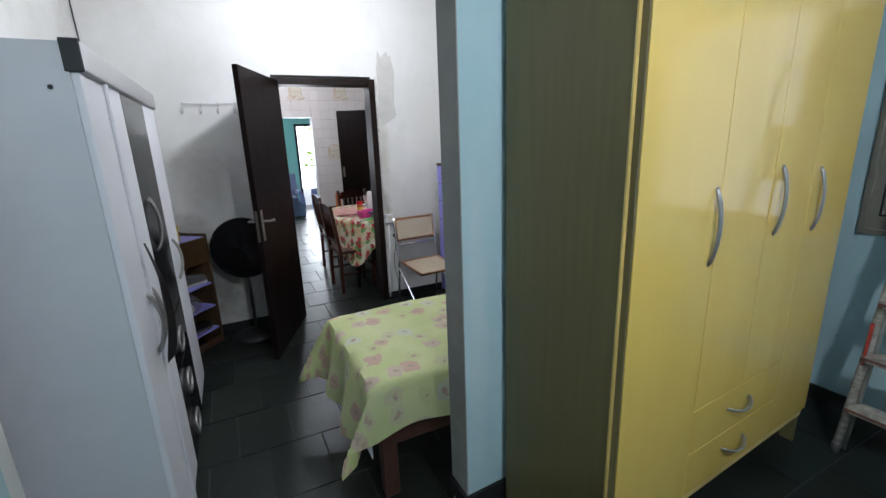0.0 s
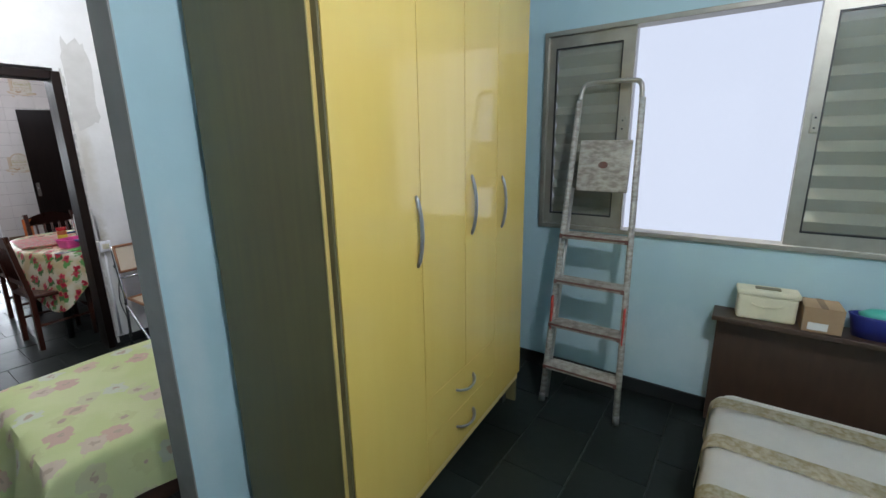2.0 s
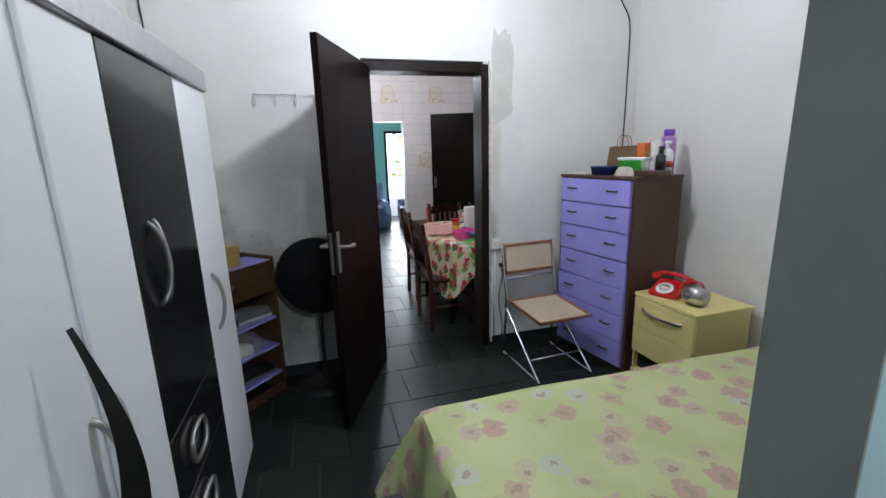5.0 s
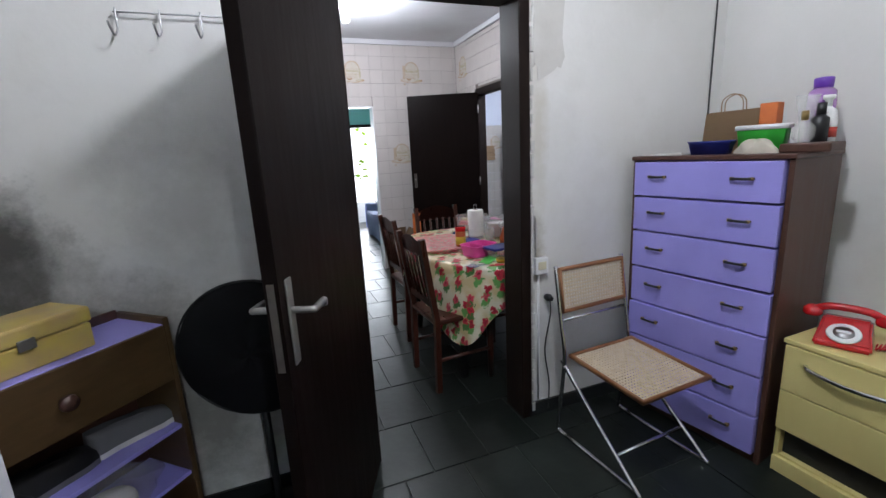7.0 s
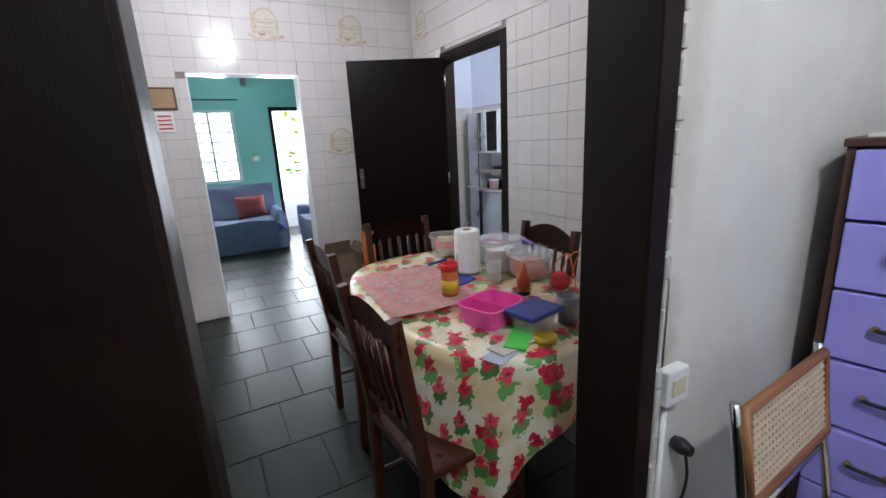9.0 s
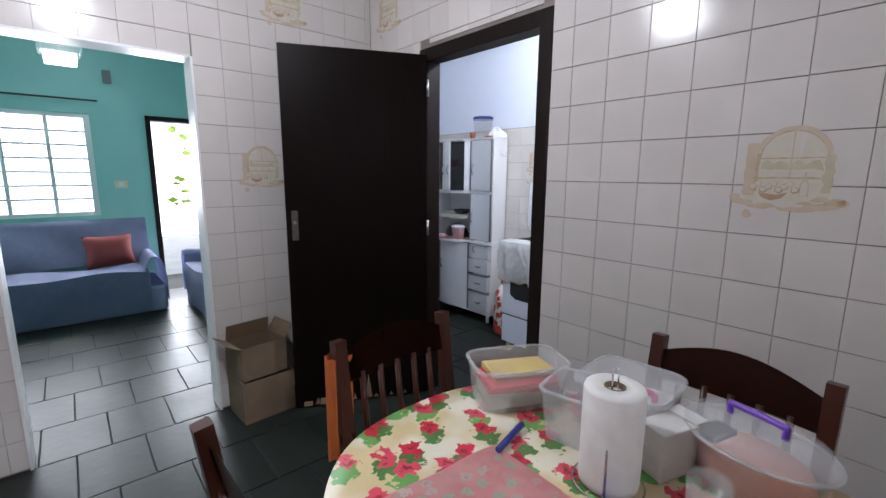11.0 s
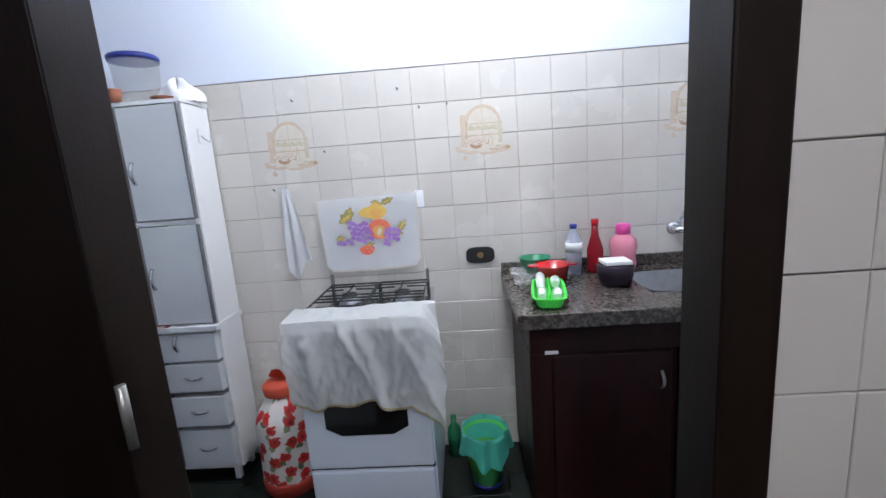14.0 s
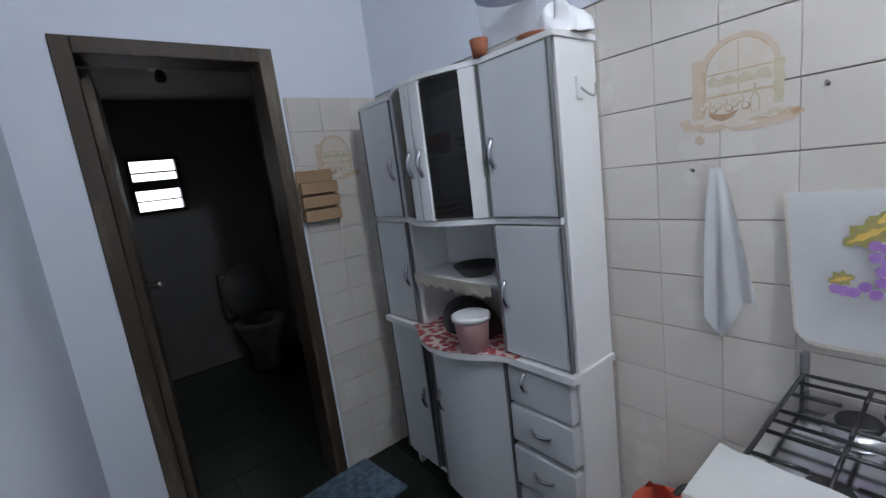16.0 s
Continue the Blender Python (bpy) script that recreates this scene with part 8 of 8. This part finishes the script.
# card letter box by the bathroom door
kb = thing("cardboard_holder", pose(3.515, KNY - 0.012, 1.345), "small cardboard letter holder fixed to the tiles", "letter holder")
part("back", cube(-0.085, -0.006, -0.10, 0.085, 0, 0.12, 0.002), "cardboard", kb)
for i in range(3):
    part("pocket", cube(-0.085, -0.05, -0.105 + 0.06 * i, 0.085, -0.0065 - 0.012 * i, -0.055 + 0.06 * i, 0.003), "cardboard", kb)
    # Black sheet that stands in for the shade inside each pocket.
    part("slot", cube(-0.08, -0.046, -0.055 + 0.06 * i, 0.08, -0.012, -0.0535 + 0.06 * i, 0), "black", kb)
solo("bath_rug", box(bmesh.new(), -0.25, -0.17, 0, 0.25, 0.17, 0.012, 0.004), "mosaic", pose(3.30, 8.42, 0.002, 0, 0, 6), "blue chequered mat by the bathroom door", "rug")

# bathroom
bw = tagged(new("window_3"), "small bathroom window with dark louvres", "window", kind="structure")
bw.matrix_world = pose(0, 10.75, 0)
part("window_frame", walls((2.96, 0.0, 1.34, 3.32, 0.03, 1.37), (2.96, 0.0, 1.75, 3.32, 0.03, 1.78), (2.96, 0.0, 1.37, 2.99, 0.03, 1.75), (3.29, 0.0, 1.37, 3.32, 0.03, 1.75)), "black", bw)
for z, h in ((1.525, 0.075), (1.655, 0.012), (1.44, 0.01)):
    part("slat", cube(2.99, 0.005, z, 3.29, 0.03, z + h, 0.003), "black", bw)
cl_ = thing("bathroom_lamp", pose(3.18, 9.75, 2.2), "unlit dark lamp on the bathroom ceiling", "lamp")
part("rose", lathe([(0.06, -0.035), (0.07, -0.02), (0.07, 0.0)], 18), "seam", cl_)
part("bulb", lathe([(0.012, -0.11), (0.03, -0.095), (0.03, -0.06), (0.018, -0.035)], 14), "bath_dim_grey", cl_, "unlit bulb")
# Shade of the dim room is put into the toilet's colour.
to = thing("toilet", pose(3.58, 10.36, 0), "toilet with the bathroom's dimness put into its grey", "toilet")
part("bowl", lathe([(0.11, 0), (0.10, 0.12), (0.15, 0.28), (0.19, 0.38), (0.19, 0.40), (0.13, 0.40), (0.10, 0.3)], 24, sy=1.25), "bath_dim_grey", to)
part("seat_lid", lathe([(0.19, 0.0), (0.195, 0.02), (0.0, 0.025)], 24, sy=1.2), "bath_dim_grey", to, m=pose(0, 0.18, 0.62, 80, 0, 0))
part("cistern", cube(-0.19, 0.24, 0.40, 0.19, 0.36, 0.78, 0.02), "bath_dim_grey", to)
solo("bath_towel", sheet(lambda u, v: (0.02 + 0.012 * math.sin(u * 12), 0.22 * u, -0.55 * v), 14, 14, 0.006), "bath_dim_grey", pose(2.673, 9.9, 1.45), "towel hanging on the bathroom wall, greyed for the dimness", "towel")


# ---- printed tile pictures ----
M["tilepic_w"] = mat("pale_tile_wash", (0.60, 0.56, 0.50), 0.2, second=(0.56, 0.50, 0.41), scale=40, mix=0.5, bump=0.0)
M["tilepic_p"] = mat("peach_tile_wash", (0.56, 0.47, 0.385), 0.2, second=(0.50, 0.385, 0.275), scale=26, mix=0.6, bump=0.0)
def wall_m(x, y, z, facing):
    """Flat x-y shapes set upright on a wall that faces -x ('x') or -y ('y')."""
    if facing == "x":
        return Matrix(((0, 0, -1, x), (-1, 0, 0, y), (0, 1, 0, z), (0, 0, 0, 1)))
    return Matrix(((1, 0, 0, x), (0, 0, -1, y), (0, 1, 0, z), (0, 0, 0, 1)))
def ring_pts(r0, r1, a0, a1, sx=1.0, sy=1.0, n=14):
    o = [(sx * r1 * math.cos(a0 + (a1 - a0) * i / n), sy * r1 * math.sin(a0 + (a1 - a0) * i / n)) for i in range(n + 1)]
    return o + [(sx * r0 * math.cos(a1 - (a1 - a0) * i / n), sy * r0 * math.sin(a1 - (a1 - a0) * i / n)) for i in range(n + 1)]
def tile_picture(x, y, z, facing, k=1.0):
    p = thing("tile_picture", wall_m(x, y, z, facing), "faded ochre print of a fruit bowl before an arched window", "tile print", "printed tile pictures")
    random.seed(17)
    def add(name, o, material, lift, rag=0.0):
        part(name, flat([((a + random.uniform(-rag, rag)) * k, (b + random.uniform(-rag, rag)) * k) for a, b in o], lift, 0.0004), material, p)
    def blob(cx, cy, rx, ry, n=10):
        return [(cx + rx * math.cos(2 * math.pi * i / n), cy + ry * math.sin(2 * math.pi * i / n)) for i in range(n)]
    def column(cx, w, z0, z1, n=9):
        return [(cx - w / 2, z0 + (z1 - z0) * i / n) for i in range(n + 1)] + [(cx + w / 2, z1 - (z1 - z0) * i / n) for i in range(n + 1)]
    add("ground", [(a + 0.008, b + 0.046) for a, b in ring_pts(0.0, 0.074, 0.0, math.pi)], "tilepic_w", -0.0003, 0.001)
    add("ground", [(-0.075 + 0.165 * i / 8, 0.046) for i in range(9)] + [(0.10 - 0.20 * i / 10, -0.085) for i in range(11)], "tilepic_w", -0.0003, 0.004)
    add("column", column(-0.086, 0.030, -0.062, 0.092), "tilepic_p", 0.0, 0.004)
    add("column", column(-0.071, 0.009, -0.05, 0.06), "tilepic_a", 0.0003, 0.001)
    add("column", column(0.092, 0.022, -0.05, 0.055), "tilepic_c", 0.0, 0.004)
    add("arch", [(a + 0.008, b + 0.046) for a, b in ring_pts(0.076, 0.088, 0.1, math.pi - 0.25)], "tilepic_p", 0.0004, 0.0012)
    add("arch", [(a + 0.008, b + 0.046) for a, b in ring_pts(0.0725, 0.076, 0.5, math.pi)], "tilepic_a", 0.0005, 0.0006)
    add("bar", column(0.008, 0.004, -0.005, 0.115), "tilepic_c", 0.0006, 0.0006)
    add("bar", [(-0.07 + 0.15 * i / 8, 0.047) for i in range(9)] + [(0.08 - 0.15 * i / 8, 0.043) for i in range(9)], "tilepic_a", 0.0007, 0.0006)
    add("landscape", [(-0.062 + 0.14 * i / 12, 0.034 + 0.007 * math.sin(i * 1.9)) for i in range(13)] + [(0.078 - 0.14 * i / 6, 0.012) for i in range(7)], "tilepic_c", 0.0001, 0.003)
    add("sill", [(-0.08 + 0.17 * i / 10, -0.008) for i in range(11)] + [(0.09 - 0.17 * i / 10, -0.013) for i in range(11)], "tilepic_a", 0.0005, 0.0015)
    add("bowl", [(-0.062, -0.052), (-0.05, -0.068), (-0.03, -0.076), (-0.005, -0.07), (0.01, -0.052), (-0.02, -0.058)], "tilepic_b", 0.0008, 0.001)
    for i in range(9):
        cx, cy = -0.075 + 0.0125 * i, -0.036 + 0.010 * math.sin(i * 2.1)
        add("fruit", blob(cx, cy, 0.0105, 0.0095), ("tilepic_a", "tilepic_p", "tilepic_b")[i % 3], 0.0009 + 0.0001 * i, 0.0008)
        add("fruit_light", blob(cx - 0.001, cy + 0.001, 0.0075, 0.0065), "tilepic_w", 0.0014 + 0.0001 * i, 0.0008)
    add("bottle", [(0.034, -0.062), (0.054, -0.062), (0.055, -0.03), (0.047, -0.014), (0.046, 0.006), (0.041, 0.006), (0.040, -0.014), (0.033, -0.03)], "tilepic_c", 0.0009, 0.0006)
    add("bottle_light", [(0.038, -0.06), (0.050, -0.06), (0.051, -0.032), (0.044, -0.018), (0.037, -0.032)], "tilepic_w", 0.0012, 0.0006)
    for cx, cy, rx, ry, m in ((-0.10, -0.082, 0.03, 0.008, "p"), (-0.05, -0.092, 0.04, 0.008, "p"), (0.03, -0.098, 0.045, 0.007, "p"), (0.085, -0.09, 0.04, 0.009, "p"), (0.115, -0.078, 0.026, 0.011, "a"), (0.08, -0.07, 0.02, 0.007, "c"), (0.06, -0.082, 0.03, 0.004, "a"), (-0.12, -0.068, 0.014, 0.012, "p"), (-0.085, -0.118, 0.012, 0.014, "p"), (0.01, -0.088, 0.02, 0.005, "w"), (0.125, -0.075, 0.01, 0.007, "b")):
        add("cloth_fold", blob(cx, cy, rx, ry, 14), "tilepic_" + m, 0.0007 + random.random() * 0.0003, 0.0028)
    return p
TF = 0.0062
tile_picture(2.485 - TF, 5.10, 1.385, "x", 1.05)
tile_picture(2.485 - TF, 7.20, 2.36, "x", 1.0)
tile_picture(1.90, NY - TF, 2.33, "y", 1.0)
tile_picture(1.20, NY - TF, 2.33, "y", 1.0)
tile_picture(1.72, NY - TF, 1.40, "y", 1.0)
for y, z in ((7.08, 1.485), (6.23, 1.49), (5.345, 1.52)):
    tile_picture(KX - TF, y, z, "x", 0.88)
tile_picture(3.63, KNY - TF, 1.50, "y", 0.85)


# ---- tiles ----
def tile_mesh(name, w, h, material, t=0.006):
    """A tile lying in x-y with its face up at z = t and softened edges."""
    bm = bmesh.new()
    e = 0.0015
    lo = [bm.verts.new((sx * w / 2, sy * h / 2, 0)) for sx, sy in ((-1, -1), (1, -1), (1, 1), (-1, 1))]
    mi = [bm.verts.new((sx * w / 2, sy * h / 2, t - e)) for sx, sy in ((-1, -1), (1, -1), (1, 1), (-1, 1))]
    hi = [bm.verts.new((sx * (w / 2 - e), sy * (h / 2 - e), t)) for sx, sy in ((-1, -1), (1, -1), (1, 1), (-1, 1))]
    for a_, b_ in ((lo, mi), (mi, hi)):
        for i in range(4):
            bm.faces.new((a_[i], a_[(i + 1) % 4], b_[(i + 1) % 4], b_[i]))
    bm.faces.new(hi)
    return mesh_of(name, bm, material)


def clip_rect(a0, a1, b0, b1, holes):
    """Cuts a tile's rectangle by openings; returns what is left of it, or None."""
    for ha0, ha1, hb0, hb1 in holes:
        if a1 <= ha0 or a0 >= ha1 or b1 <= hb0 or b0 >= hb1:
            continue
        opts = [(a0, ha0, b0, b1), (ha1, a1, b0, b1), (a0, a1, hb1, b1), (a0, a1, b0, hb0)]
        opts = [o for o in opts if o[1] - o[0] > 0.012 and o[3] - o[2] > 0.012]
        if not opts:
            return None
        a0, a1, b0, b1 = max(opts, key=lambda o: (o[1] - o[0]) * (o[3] - o[2]))
    return a0, a1, b0, b1


CACHE = {}
def lay_tiles(wall, facing, plane, a0, a1, z0, z1, pitch, oa, oz, gap, material, holes=(), limit=300, key=None, gap_v=None):
    """Tiles in a grid through (oa, oz) over a wall; a is y for walls facing -x and x for walls facing -y."""
    spots = []
    i0, i1 = math.floor((a0 - oa) / pitch), math.ceil((a1 - oa) / pitch)
    j0, j1 = math.floor((z0 - oz) / pitch), math.ceil((z1 - oz) / pitch)
    for i in range(i0, i1):
        for j in range(j0, j1):
            r = (max(a0, oa + i * pitch), min(a1, oa + (i + 1) * pitch), max(z0, oz + j * pitch), min(z1, oz + (j + 1) * pitch))
            if r[1] - r[0] < 0.01 or r[3] - r[2] < 0.01:
                continue
            r = clip_rect(*r, holes)
            if r:
                spots.append(r)
    if key:
        spots.sort(key=key)
    parent = bpy.data.objects[wall]
    rest = bmesh.new()
    for n, (b0, b1, c0, c1) in enumerate(spots):
        w, h = round(b1 - b0 - (gap_v or gap), 4), round(c1 - c0 - gap, 4)
        if w < 0.004 or h < 0.004:
            continue
        ca, cz = (b0 + b1) / 2, (c0 + c1) / 2
        m = wall_m(plane, ca, cz, "x") if facing == "x" else wall_m(ca, plane, cz, "y")
        if n < limit:
            k = (w, h, material)
            if k not in CACHE:
                CACHE[k] = tile_mesh("tile", w, h, material)
            t = new("tile", CACHE[k])
            t.parent = parent
            t.matrix_basis = m @ pose(0, 0, 0, random.gauss(0, 0.12), random.gauss(0, 0.12), 0)
        else:
            box(rest, -w / 2, -h / 2, 0, w / 2, h / 2, 0.006, m=m)
    if len(spots) > limit:
        tagged(part("tiles_beyond", rest, material, parent), kind="stuff")
    else:
        rest.free()


random.seed(2)
lay_tiles("wall_dining_east", "x", 2.485, 4.155, NY - 0.006, 0.0, H2 - 0.05, 0.1555, 5.39, 1.04, 0.0022, "tile", [(KY0 - 0.05, KY1 + 0.05, -1, KZ + 0.05)], 300, key=lambda r: abs((r[0] + r[1]) / 2 - 5.2), gap_v=0.0011)
lay_tiles("wall_dining_north", "y", NY, -0.775, 2.478, 0.0, H2 - 0.05, 0.1475, 1.405, 1.778, 0.0022, "tile", [(OX0 - 0.006, OX1 + 0.006, -1, OZ + 0.006)], 300, key=lambda r: abs((r[0] + r[1]) / 2 - 1.9), gap_v=0.0010)
lay_tiles("wall_kitchen_east", "x", KX, 4.5, KNY - 0.002, 0.0, 1.781, 0.148, 6.223, 0.891, 0.0024, "ktile", (), 300, key=lambda r: abs((r[0] + r[1]) / 2 - 6.8), gap_v=0.0005)
lay_tiles("wall_kitchen_north", "y", KNY, BX1 + 0.05, KX - 0.008, 0.0, 1.781, 0.148, 3.60, 0.891, 0.0024, "ktile", (), 300, gap_v=0.0005)


def lay_floor(parent_name, x0, x1, y0, y1, z, w, d, limit=300, key=None):
    parent = bpy.data.objects[parent_name]
    spots = []
    for j in range(math.ceil((y1 - y0) / d)):
        off = 0.0 if j % 2 == 0 else 0.5 * w
        for i in range(-1, math.ceil((x1 - x0) / w) + 1):
            a0, a1 = max(x0, x0 + i * w + off), min(x1, x0 + (i + 1) * w + off)
            b0, b1 = y0 + j * d, min(y1, y0 + (j + 1) * d)
            if a1 - a0 > 0.03 and b1 - b0 > 0.03:
                spots.append((a0, a1, b0, b1))
    if key:
        spots.sort(key=key)
    rest = bmesh.new()
    used = 0
    for n, (a0, a1, b0, b1) in enumerate(spots):
        ww_, hh_ = round(a1 - a0 - 0.006, 3), round(b1 - b0 - 0.006, 3)
        m = pose((a0 + a1) / 2, (b0 + b1) / 2, z - 0.006)
        if n < limit:
            used += 1
            k = (ww_, hh_, "slate")
            if k not in CACHE:
                CACHE[k] = tile_mesh("floor_tile", ww_, hh_, "slate")
            t = new("floor_tile", CACHE[k])
            t.parent = parent
            t.matrix_basis = m @ pose(0, 0, random.uniform(-0.0006, 0.0004), random.gauss(0, 0.12), random.gauss(0, 0.12), 0)
        else:
            box(rest, -ww_ / 2, -hh_ / 2, 0, ww_ / 2, hh_ / 2, 0.006, m=m)
    if used < len(spots):
        tagged(part("floor_tiles_beyond", rest, "slate", parent), kind="stuff")
    else:
        rest.free()


lay_floor("floor_back", -0.765, 2.786, -1.70, 1.255, STEP, 0.40, 0.30)
lay_floor("floor", -0.93, 4.05, 1.41, 10.7, 0.0, 0.28, 0.40, 300, key=lambda r: abs(r[2] - 5.0) + 0.6 * abs(r[0] - 1.0))
